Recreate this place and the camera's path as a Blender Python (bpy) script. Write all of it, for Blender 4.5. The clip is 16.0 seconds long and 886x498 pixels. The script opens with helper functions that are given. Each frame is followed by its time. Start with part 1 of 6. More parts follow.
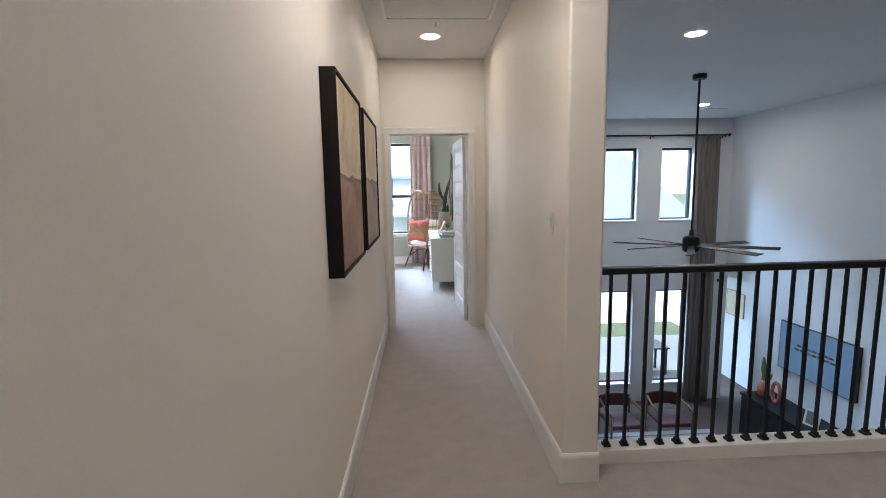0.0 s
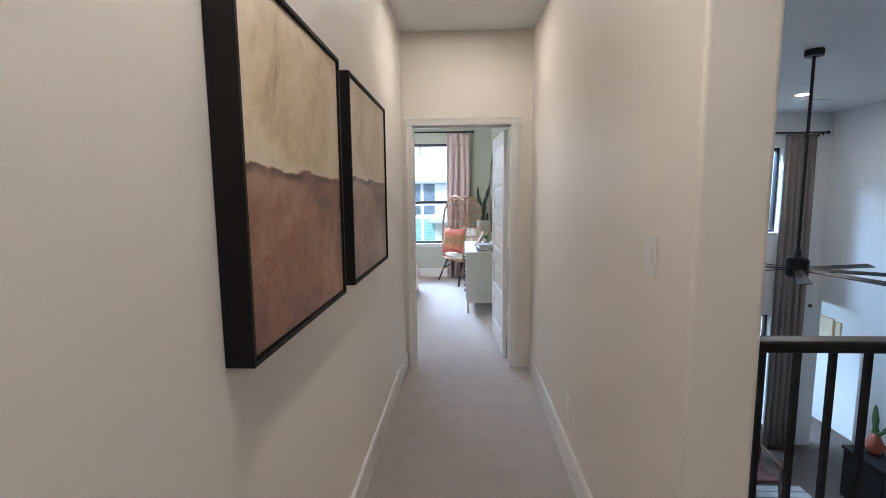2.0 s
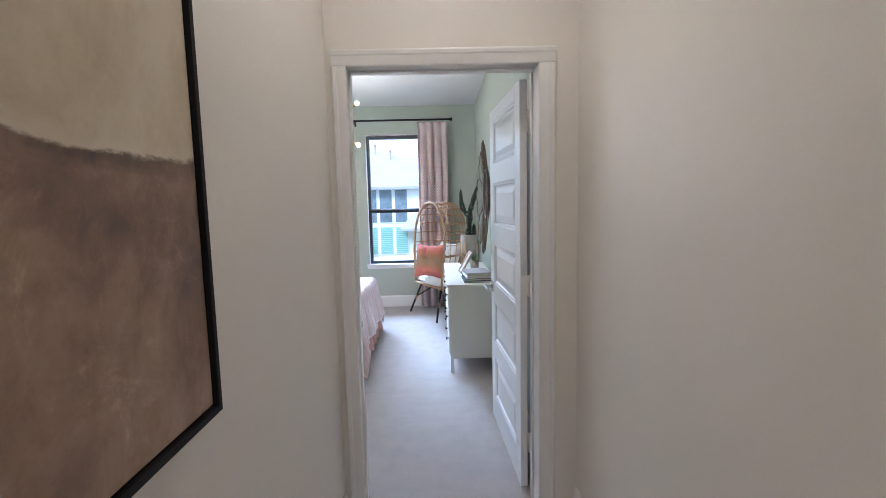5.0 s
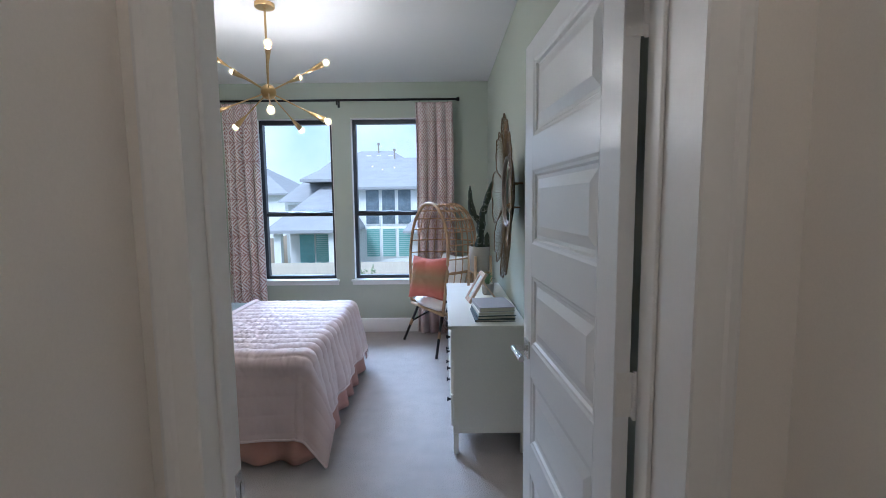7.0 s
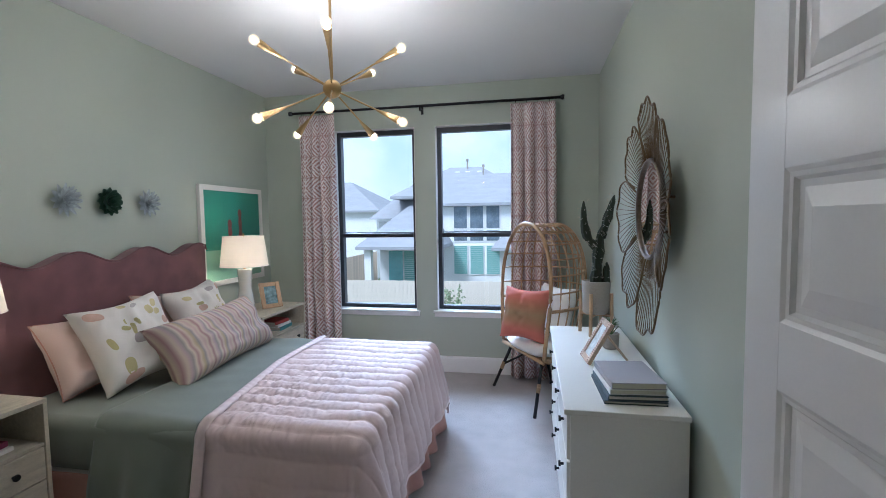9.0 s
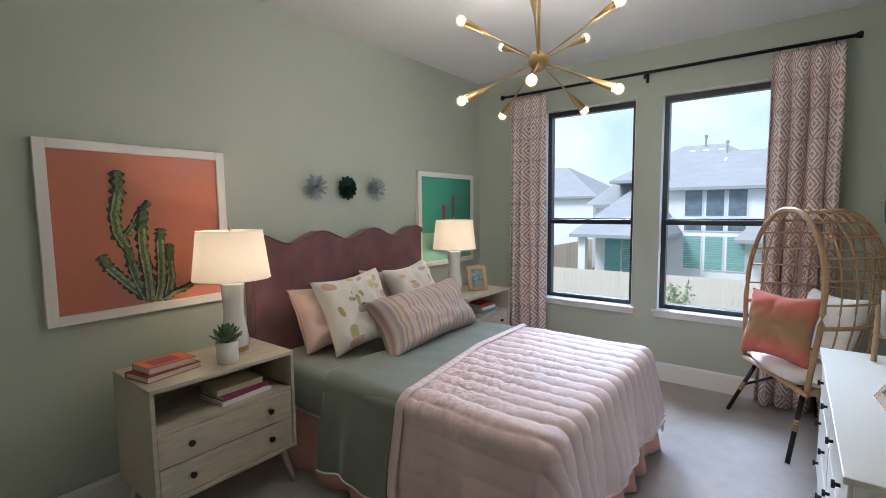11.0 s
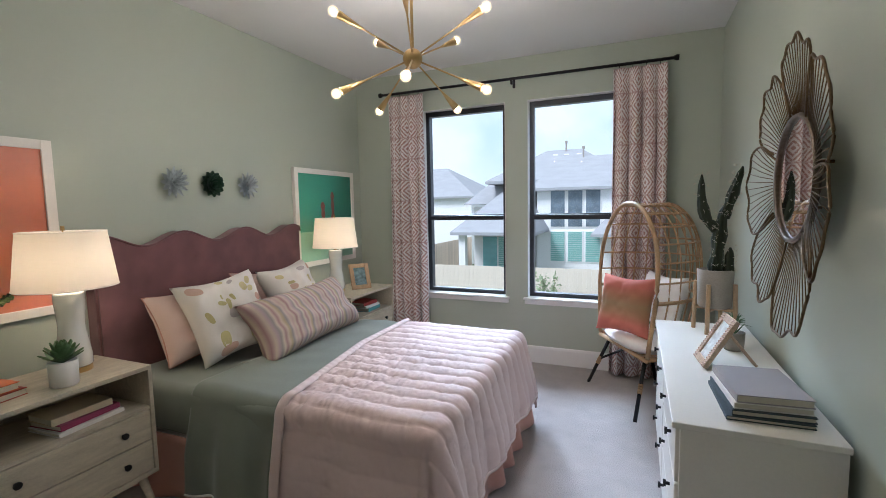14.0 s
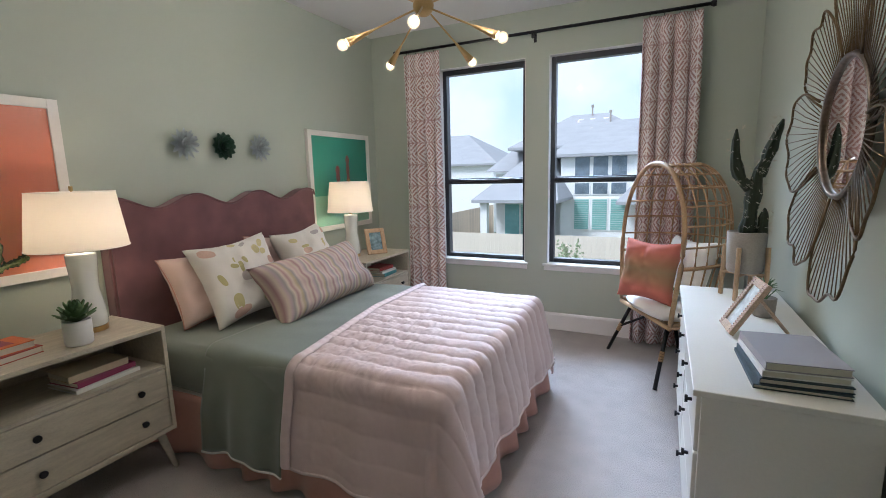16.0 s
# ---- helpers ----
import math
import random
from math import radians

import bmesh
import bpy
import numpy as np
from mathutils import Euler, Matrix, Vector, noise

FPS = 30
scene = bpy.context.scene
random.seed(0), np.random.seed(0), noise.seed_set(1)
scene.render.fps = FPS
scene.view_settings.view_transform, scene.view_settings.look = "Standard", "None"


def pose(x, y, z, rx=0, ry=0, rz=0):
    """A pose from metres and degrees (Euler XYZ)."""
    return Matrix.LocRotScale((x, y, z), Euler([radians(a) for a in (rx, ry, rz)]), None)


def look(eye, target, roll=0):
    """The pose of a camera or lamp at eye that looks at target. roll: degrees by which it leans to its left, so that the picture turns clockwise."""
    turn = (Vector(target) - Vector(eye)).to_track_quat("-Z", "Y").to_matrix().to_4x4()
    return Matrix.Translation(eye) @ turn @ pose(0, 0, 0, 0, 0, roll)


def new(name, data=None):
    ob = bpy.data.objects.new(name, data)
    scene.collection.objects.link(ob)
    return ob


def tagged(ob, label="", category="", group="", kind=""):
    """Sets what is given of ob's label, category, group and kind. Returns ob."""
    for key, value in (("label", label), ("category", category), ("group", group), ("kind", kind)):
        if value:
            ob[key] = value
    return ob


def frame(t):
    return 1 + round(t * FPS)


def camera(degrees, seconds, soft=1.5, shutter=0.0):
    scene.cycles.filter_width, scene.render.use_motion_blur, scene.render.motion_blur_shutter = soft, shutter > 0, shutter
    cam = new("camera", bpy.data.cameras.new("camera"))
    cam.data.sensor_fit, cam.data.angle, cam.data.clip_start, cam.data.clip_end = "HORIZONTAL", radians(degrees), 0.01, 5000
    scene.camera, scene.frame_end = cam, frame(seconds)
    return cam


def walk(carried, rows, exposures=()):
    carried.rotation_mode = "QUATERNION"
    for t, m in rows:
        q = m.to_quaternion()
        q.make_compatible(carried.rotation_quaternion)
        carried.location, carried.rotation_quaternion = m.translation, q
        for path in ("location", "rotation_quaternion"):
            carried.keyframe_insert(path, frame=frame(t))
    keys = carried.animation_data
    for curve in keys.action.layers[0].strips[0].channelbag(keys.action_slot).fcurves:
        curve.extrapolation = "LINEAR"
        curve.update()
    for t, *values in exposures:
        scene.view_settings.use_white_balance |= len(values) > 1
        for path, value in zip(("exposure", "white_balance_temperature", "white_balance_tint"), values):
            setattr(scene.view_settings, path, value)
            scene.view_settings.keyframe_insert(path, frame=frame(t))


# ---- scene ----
cam = camera(88.4, 16.0, soft=0.9)
PATH = [
    (0, (0.393, 0.164, 1.466), (0.489, 2.145, 1.208), -1.0),
    (0.5, (0.485, 0.396, 1.469), (0.482, 2.38, 1.22), -0.8),
    (1, (0.524, 0.61, 1.465), (0.457, 2.594, 1.222), -0.5),
    (1.5, (0.523, 0.857, 1.461), (0.435, 2.841, 1.221), -0.3),
    (2, (0.515, 1.127, 1.469), (0.423, 3.111, 1.235), -0.5),
    (2.5, (0.515, 1.407, 1.454), (0.419, 3.392, 1.224), -0.9),
    (3, (0.521, 1.715, 1.486), (0.428, 3.7, 1.265), -1.3),
    (3.5, (0.497, 2.012, 1.474), (0.438, 4.0, 1.263), -1.5),
    (4, (0.482, 2.314, 1.484), (0.464, 4.303, 1.281), -1.8),
    (6.5, (0.451, 3.912, 1.441), (0.498, 5.899, 1.22), -0.7),
    (7, (0.501, 4.206, 1.462), (0.5, 6.196, 1.258), -0.6),
    (7.5, (0.495, 4.474, 1.476), (0.449, 6.467, 1.312), -0.8),
    (8, (0.451, 4.685, 1.475), (0.352, 6.678, 1.351), -1.1),
    (8.5, (0.418, 4.861, 1.495), (0.207, 6.846, 1.378), -0.9),
    (9, (0.404, 4.976, 1.494), (0.023, 6.935, 1.364), -0.8),
    (9.5, (0.397, 5.099, 1.499), (-0.22, 6.996, 1.355), -0.5),
    (10, (0.402, 5.162, 1.484), (-0.472, 6.955, 1.336), -0.2),
    (10.2, (0.4, 5.18, 1.496), (-0.581, 6.915, 1.338), -0.2),
    (12.3, (0.38, 5.175, 1.45), (-0.904, 6.698, 1.271), -0.7),
    (12.5, (0.379, 5.185, 1.458), (-0.848, 6.753, 1.267), -0.7),
    (13, (0.391, 5.192, 1.45), (-0.69, 6.862, 1.252), -0.9),
    (13.5, (0.399, 5.191, 1.455), (-0.523, 6.955, 1.258), -1.0),
    (14, (0.41, 5.179, 1.452), (-0.369, 7.012, 1.268), -1.1),
    (14.5, (0.425, 5.16, 1.455), (-0.257, 7.031, 1.273), -1.3),
    (15, (0.43, 5.164, 1.447), (-0.229, 7.042, 1.253), -1.5),
    (15.5, (0.429, 5.203, 1.437), (-0.293, 7.052, 1.191), -1.7),
    (16, (0.421, 5.272, 1.406), (-0.442, 7.048, 1.088), -1.4),
]
EXPOSURES = [(0, 0.95, 5200, 11), (2, 0.96, 5120, 11), (3, 1.03, 5120, 11), (4, 1.04, 5030, 11), (6.5, 0.1, 4900, 11), (7.5, 0.0, 4950, 11), (9, 0.0, 5000, 12), (10.2, 0.03, 5350, 12), (12.3, 0.04, 5550, 13), (16, 0.04, 5500, 13)]
walk(cam, [(t, look(eye, target, roll)) for t, eye, target, roll in PATH], EXPOSURES)

# ---- light ----
world = bpy.data.worlds.new("overcast_sky")
scene.world = world
world.use_nodes = True
wn, wl = world.node_tree.nodes, world.node_tree.links
sky = wn.new("ShaderNodeTexSky")
sky.sky_type = "NISHITA"
sky.sun_disc = False
sky.sun_elevation, sky.sun_rotation = radians(55), radians(60)
sky.air_density, sky.dust_density = 1.0, 3.0
wcoord = wn.new("ShaderNodeTexCoord")
cloud = wn.new("ShaderNodeTexNoise")
cloud.inputs["Scale"].default_value, cloud.inputs["Detail"].default_value = 4.0, 6.0
cloud_ramp = wn.new("ShaderNodeValToRGB")
cloud_ramp.color_ramp.elements[0].position, cloud_ramp.color_ramp.elements[0].color = 0.4, (5.6, 6.9, 7.6, 1)
cloud_ramp.color_ramp.elements[1].position, cloud_ramp.color_ramp.elements[1].color = 0.6, (8.0, 8.5, 8.7, 1)
wmix = wn.new("ShaderNodeMixRGB")
wmix.inputs[0].default_value = 0.85
wl.new(wcoord.outputs["Generated"], cloud.inputs["Vector"])
wl.new(cloud.outputs["Fac"], cloud_ramp.inputs["Fac"])
wl.new(sky.outputs["Color"], wmix.inputs[1])
wl.new(cloud_ramp.outputs["Color"], wmix.inputs[2])
wl.new(wmix.outputs["Color"], wn["Background"].inputs["Color"])
wn["Background"].inputs["Strength"].default_value = 0.14

sun_data = bpy.data.lights.new("sun", "SUN")
sun_data.energy, sun_data.angle, sun_data.color = 3.2, radians(20), (1.0, 0.96, 0.9)
sun = new("sun", sun_data)
sun.matrix_world = look((-20, -30, 40), (0, 0, 0))


def area_light(name, place, target, width, height, power, color):
    data = bpy.data.lights.new(name, "AREA")
    data.shape, data.size, data.size_y, data.energy, data.color = "RECTANGLE", width, height, power, color
    lamp = new(name, data)
    lamp.matrix_world = look(place, target)
    return lamp


DAY = (0.74, 0.87, 1.0)
# Added lamps, hung outside above the line of sight, standing in for skylight.
area_light("bedroom_daylight", (-2.3, 13.4, 4.7), (-0.4, 9.4, 1.5), 4.0, 2.2, 225, DAY).data.spread = radians(64)
area_light("great_room_daylight", (5.0, 10.5, 3.3), (4.4, 5.0, -0.5), 3.0, 1.0, 600, (0.62, 0.82, 1.0))


# ---- materials ----
def rgb(c):
    return (*c, 1.0)


def nodes_of(name):
    m = bpy.data.materials.new(name)
    m.use_nodes = True
    return m, m.node_tree.nodes, m.node_tree.links, m.node_tree.nodes["Principled BSDF"]


def mottled(name, c, rough=0.6, metal=0.0, scale=4.0, vary=0.12, grain=120.0, bump=0.15, depth=0.002, stretch=None, sheen=0.0, island=0.0, coat=0.0):
    """A surface with broad mottling, fine grain and relief."""
    m, n, l, b = nodes_of(name)
    tc = n.new("ShaderNodeTexCoord")
    src = tc.outputs["Object"]
    if stretch:
        mp = n.new("ShaderNodeMapping")
        mp.inputs["Scale"].default_value = stretch
        l.new(src, mp.inputs["Vector"])
        src = mp.outputs["Vector"]
    big, fine = n.new("ShaderNodeTexNoise"), n.new("ShaderNodeTexNoise")
    big.inputs["Scale"].default_value, big.inputs["Detail"].default_value = scale, 5.0
    fine.inputs["Scale"].default_value, fine.inputs["Detail"].default_value = grain, 3.0
    l.new(src, big.inputs["Vector"]), l.new(src, fine.inputs["Vector"])
    add = n.new("ShaderNodeMath")
    add.operation = "MULTIPLY_ADD"
    add.inputs[1].default_value = 0.5
    half = n.new("ShaderNodeMath")
    half.operation = "MULTIPLY"
    half.inputs[1].default_value = 0.5
    l.new(fine.outputs["Fac"], half.inputs[0])
    l.new(big.outputs["Fac"], add.inputs[0]), l.new(half.outputs[0], add.inputs[2])
    ramp = n.new("ShaderNodeValToRGB")
    e = ramp.color_ramp.elements
    e[0].position, e[1].position = 0.3, 0.7
    e[0].color = rgb([max(0, v * (1 - vary)) for v in c])
    e[1].color = rgb([min(1, v * (1 + vary)) for v in c])
    l.new(add.outputs[0], ramp.inputs["Fac"])
    col = ramp.outputs["Color"]
    if island:
        info = n.new("ShaderNodeObjectInfo")
        hsv = n.new("ShaderNodeHueSaturation")
        mr = n.new("ShaderNodeMapRange")
        mr.inputs[3].default_value, mr.inputs[4].default_value = 1 - island, 1 + island
        l.new(info.outputs["Random"], mr.inputs[0]), l.new(mr.outputs[0], hsv.inputs["Value"])
        l.new(col, hsv.inputs["Color"])
        col = hsv.outputs["Color"]
    l.new(col, b.inputs["Base Color"])
    b.inputs["Roughness"].default_value, b.inputs["Metallic"].default_value = rough, metal
    if sheen:
        b.inputs["Sheen Weight"].default_value = sheen
    if coat:
        b.inputs["Coat Weight"].default_value, b.inputs["Coat Roughness"].default_value = coat, 0.1
    if bump:
        bp = n.new("ShaderNodeBump")
        bp.inputs["Strength"].default_value, bp.inputs["Distance"].default_value = bump, depth
        l.new(fine.outputs["Fac"], bp.inputs["Height"]), l.new(bp.outputs["Normal"], b.inputs["Normal"])
    return m


def glowing(name, c, strength):
    m, n, l, b = nodes_of(name)
    b.inputs["Base Color"].default_value = rgb(c)
    b.inputs["Emission Color"].default_value, b.inputs["Emission Strength"].default_value = rgb(c), strength
    return m


def glassy(name, c=(1, 1, 1), rough=0.0):
    m, n, l, b = nodes_of(name)
    glossy, clear, mix, fres = n.new("ShaderNodeBsdfGlossy"), n.new("ShaderNodeBsdfTransparent"), n.new("ShaderNodeMixShader"), n.new("ShaderNodeFresnel")
    glossy.inputs["Roughness"].default_value = 0.02
    clear.inputs["Color"].default_value = rgb(c)
    fres.inputs["IOR"].default_value = 1.35
    l.new(fres.outputs[0], mix.inputs[0]), l.new(clear.outputs[0], mix.inputs[1]), l.new(glossy.outputs[0], mix.inputs[2])
    l.new(mix.outputs[0], n["Material Output"].inputs["Surface"])
    return m


WHITE_WALL = mottled("warm_white_paint", (0.81, 0.765, 0.70), 0.55, scale=1.2, vary=0.03, grain=260, bump=0.12, depth=0.001)
COOL_WALL = mottled("white_paint_great_room", (0.74, 0.75, 0.75), 0.55, scale=1.2, vary=0.03, grain=260, bump=0.12, depth=0.001)
SAGE_WALL = mottled("sage_green_paint", (0.455, 0.492, 0.41), 0.5, scale=1.5, vary=0.04, grain=260, bump=0.14, depth=0.001)
CEILING_PAINT = mottled("ceiling_paint", (0.72, 0.71, 0.70), 0.8, scale=1.5, vary=0.03, grain=200, bump=0.2, depth=0.001)
TRIM_PAINT = mottled("semi_gloss_white_trim", (0.80, 0.785, 0.76), 0.3, scale=3, vary=0.02, grain=90, bump=0.03, depth=0.001)
DOOR_PAINT = mottled("semi_gloss_white_door", (0.80, 0.80, 0.80), 0.28, scale=5, vary=0.02, grain=140, bump=0.05, depth=0.001)
CARPET = mottled("greige_carpet", (0.435, 0.39, 0.365), 0.95, scale=9, vary=0.13, grain=170, bump=0.9, depth=0.007, sheen=0.2)
BLACK_METAL = mottled("black_metal", (0.02, 0.02, 0.022), 0.42, metal=0.6, vary=0.2, grain=80, bump=0.05)
BLACK_FRAME = mottled("black_window_frame", (0.02, 0.021, 0.026), 0.35, vary=0.2, grain=60, bump=0.04)
BLACK_WOOD = mottled("black_stained_wood", (0.009, 0.008, 0.008), 0.55, vary=0.25, grain=70, bump=0.1, stretch=(1, 1, 8))
BLACK_WOOD.node_tree.nodes["Principled BSDF"].inputs["Specular IOR Level"].default_value = 0.25
BRASS = mottled("brushed_brass", (0.55, 0.38, 0.17), 0.32, metal=1.0, vary=0.1, grain=150, bump=0.05)
NICKEL = mottled("satin_nickel", (0.62, 0.60, 0.57), 0.25, metal=1.0, vary=0.05, grain=200, bump=0.03)
GLASS = glassy("window_glass")
CLEAR = glassy("clear_glass")
LIT = glowing("lit_lens", (1.0, 0.8, 0.565), 240)
LIT_LOW = glowing("lit_lens_dim", (1.0, 0.8, 0.565), 72)
LIT_UNSEEN = glowing("lit_lens_unseen", (1.0, 0.8, 0.565), 160)
BULB = glowing("lit_bulb", (1.0, 0.85, 0.66), 580)


def lit_globe():
    """A clear bulb filled with the filament's glow."""
    m, n, l, b = nodes_of("lit_globe_glass")
    em, clear, mix = n.new("ShaderNodeEmission"), n.new("ShaderNodeBsdfTransparent"), n.new("ShaderNodeMixShader")
    em.inputs["Color"].default_value, em.inputs["Strength"].default_value = (1.0, 0.74, 0.42, 1), 2.6
    mix.inputs[0].default_value = 0.4
    l.new(clear.outputs[0], mix.inputs[1]), l.new(em.outputs[0], mix.inputs[2]), l.new(mix.outputs[0], n["Material Output"].inputs["Surface"])
    return m


GLOBE = lit_globe()
FLOOR_WOOD = mottled("brown_oak_planks", (0.085, 0.062, 0.048), 0.6, scale=2, vary=0.35, grain=40, bump=0.1, stretch=(1, 8, 1))
WALNUT = mottled("walnut", (0.16, 0.08, 0.045), 0.4, scale=5, vary=0.3, grain=60, bump=0.1, stretch=(1, 1, 6))
PALE_WOOD = mottled("whitewashed_mango_wood", (0.52, 0.465, 0.36), 0.55, scale=9, vary=0.24, grain=90, bump=0.25, stretch=(6, 1, 6))
OAK = mottled("light_oak", (0.50, 0.34, 0.2), 0.5, scale=6, vary=0.2, grain=70, bump=0.15, stretch=(5, 5, 1))
CREAM_LACQUER = mottled("cream_white_lacquer", (0.80, 0.775, 0.71), 0.35, scale=3, vary=0.03, grain=120, bump=0.04)
VELVET = mottled("mauve_velvet", (0.175, 0.076, 0.082), 0.8, scale=6, vary=0.5, grain=300, bump=0.2, depth=0.001, sheen=0.3)
PINK_QUILT = mottled("blush_satin_quilt", (0.70, 0.54, 0.52), 0.62, scale=6, vary=0.06, grain=420, bump=0.15, depth=0.001, sheen=0.3)
PINK_TRIM = mottled("blush_binding", (0.76, 0.61, 0.59), 0.6, vary=0.06, grain=420, bump=0.15, sheen=0.2)
SKIRT_PINK = mottled("dusty_pink_linen", (0.55, 0.29, 0.23), 0.85, vary=0.12, grain=300, bump=0.3, depth=0.001, sheen=0.2)
SAGE_LINEN = mottled("sage_linen", (0.20, 0.225, 0.185), 0.85, scale=8, vary=0.1, grain=380, bump=0.4, depth=0.001, sheen=0.3)
PINK_LINEN = mottled("blush_pillow_linen", (0.72, 0.54, 0.48), 0.85, vary=0.07, grain=350, bump=0.3, depth=0.001, sheen=0.2)
WHITE_LINEN = mottled("ivory_linen", (0.83, 0.79, 0.74), 0.85, vary=0.05, grain=350, bump=0.3, depth=0.001, sheen=0.2)
WHITE_CERAMIC = mottled("glossy_white_ceramic", (0.78, 0.79, 0.74), 0.12, scale=3, vary=0.02, grain=20, bump=0.0, coat=0.5)
CHALK_WHITE = mottled("white_ceramic_pot", (0.80, 0.78, 0.74), 0.4, vary=0.03, grain=60, bump=0.04)
RATTAN = mottled("natural_rattan", (0.42, 0.26, 0.13), 0.5, scale=14, vary=0.25, grain=110, bump=0.3)
CONCRETE = mottled("grey_concrete", (0.34, 0.305, 0.265), 0.85, scale=12, vary=0.15, grain=140, bump=0.5)
CACTUS_GREEN = mottled("dark_cactus_skin", (0.020, 0.030, 0.014), 0.75, scale=20, vary=0.35, grain=150, bump=0.3)
LEAF_GREEN = mottled("succulent_green", (0.11, 0.20, 0.085), 0.45, scale=25, vary=0.35, grain=90, bump=0.1)
BLUE_LEAF = mottled("blue_grey_metal_leaf", (0.46, 0.51, 0.53), 0.35, metal=0.2, vary=0.3, grain=60, bump=0.1)
DARK_LEAF = mottled("dark_green_metal_leaf", (0.03, 0.075, 0.045), 0.35, metal=0.2, vary=0.35, grain=60, bump=0.1)
ART_WHITE = mottled("white_frame_paint", (0.80, 0.76, 0.71), 0.4, vary=0.03, grain=80, bump=0.03)
CORAL = mottled("coral_print", (0.66, 0.23, 0.13), 0.35, scale=1.5, vary=0.06, grain=60, bump=0.0, coat=0.3)
TEAL = mottled("teal_print", (0.085, 0.37, 0.26), 0.35, scale=1.5, vary=0.12, grain=60, bump=0.0, coat=0.3)
MINT = mottled("pale_mint_print", (0.36, 0.62, 0.46), 0.35, scale=2, vary=0.08, grain=60, bump=0.0, coat=0.3)
PRINT_GREEN = mottled("printed_cactus_green", (0.13, 0.19, 0.055), 0.4, scale=38, vary=0.8, grain=110, bump=0.0, coat=0.3)
PRINT_DARK = mottled("printed_cactus_shade", (0.022, 0.042, 0.018), 0.4, scale=30, vary=0.5, grain=110, bump=0.0, coat=0.3)
PRINT_LIGHT = mottled("printed_cactus_highlight", (0.36, 0.40, 0.17), 0.4, scale=45, vary=0.75, grain=110, bump=0.0, coat=0.3)
PRINT_RED = mottled("printed_red_cactus", (0.36, 0.10, 0.08), 0.4, scale=20, vary=0.3, grain=110, bump=0.0, coat=0.3)
BOOK_GREY = mottled("grey_book_cloth", (0.36, 0.34, 0.35), 0.7, vary=0.08, grain=300, bump=0.2)
BOOK_DARK = mottled("dark_book_cloth", (0.035, 0.06, 0.075), 0.6, vary=0.1, grain=300, bump=0.2)
BOOK_RED = mottled("brick_red_book", (0.34, 0.04, 0.03), 0.5, vary=0.1, grain=200, bump=0.1)
BOOK_ORANGE = mottled("orange_book", (0.62, 0.16, 0.05), 0.5, vary=0.1, grain=200, bump=0.1)
BOOK_TEAL = mottled("teal_book", (0.1, 0.32, 0.34), 0.5, vary=0.1, grain=200, bump=0.1)
BOOK_MAGENTA = mottled("magenta_book", (0.3, 0.05, 0.12), 0.5, vary=0.1, grain=200, bump=0.1)
BOOK_CREAM = mottled("cream_book", (0.66, 0.57, 0.4), 0.5, vary=0.1, grain=200, bump=0.1)
PAPER = mottled("book_pages", (0.66, 0.62, 0.52), 0.8, vary=0.08, grain=400, bump=0.5, stretch=(1, 1, 12))
STUCCO = mottled("white_stucco", (0.84, 0.84, 0.83), 0.9, scale=0.6, vary=0.04, grain=9, bump=0.2, depth=0.01)
SHINGLE = mottled("grey_shingles", (0.37, 0.375, 0.39), 0.9, scale=1.2, vary=0.12, grain=12, bump=0.4, depth=0.01, stretch=(1, 1, 4))
CEDAR = mottled("cedar_fence_boards", (0.74, 0.62, 0.49), 0.85, scale=0.8, vary=0.15, grain=14, bump=0.2, island=0.1)
PALE_FENCE = mottled("sunlit_pale_fence", (0.66, 0.58, 0.48), 0.85, scale=0.8, vary=0.05, grain=14, bump=0.1, island=0.02)
GRASS = mottled("lawn_grass", (0.13, 0.15, 0.075), 0.95, scale=0.7, vary=0.3, grain=25, bump=0.5, depth=0.02)
SHUTTER = mottled("teal_window_blind", (0.26, 0.47, 0.43), 0.6, scale=1, vary=0.1, grain=20, bump=0.05)
TEAL_PANE = mottled("pale_teal_glass_door", (0.22, 0.44, 0.45), 0.1, scale=0.8, vary=0.2, grain=3, bump=0.0)
DARK_PANE = mottled("dark_window_pane", (0.16, 0.2, 0.24), 0.08, scale=0.8, vary=0.4, grain=3, bump=0.0)
MIRROR = mottled("mirror_glass", (0.86, 0.87, 0.86), 0.02, metal=1.0, vary=0.01, grain=5, bump=0.0)


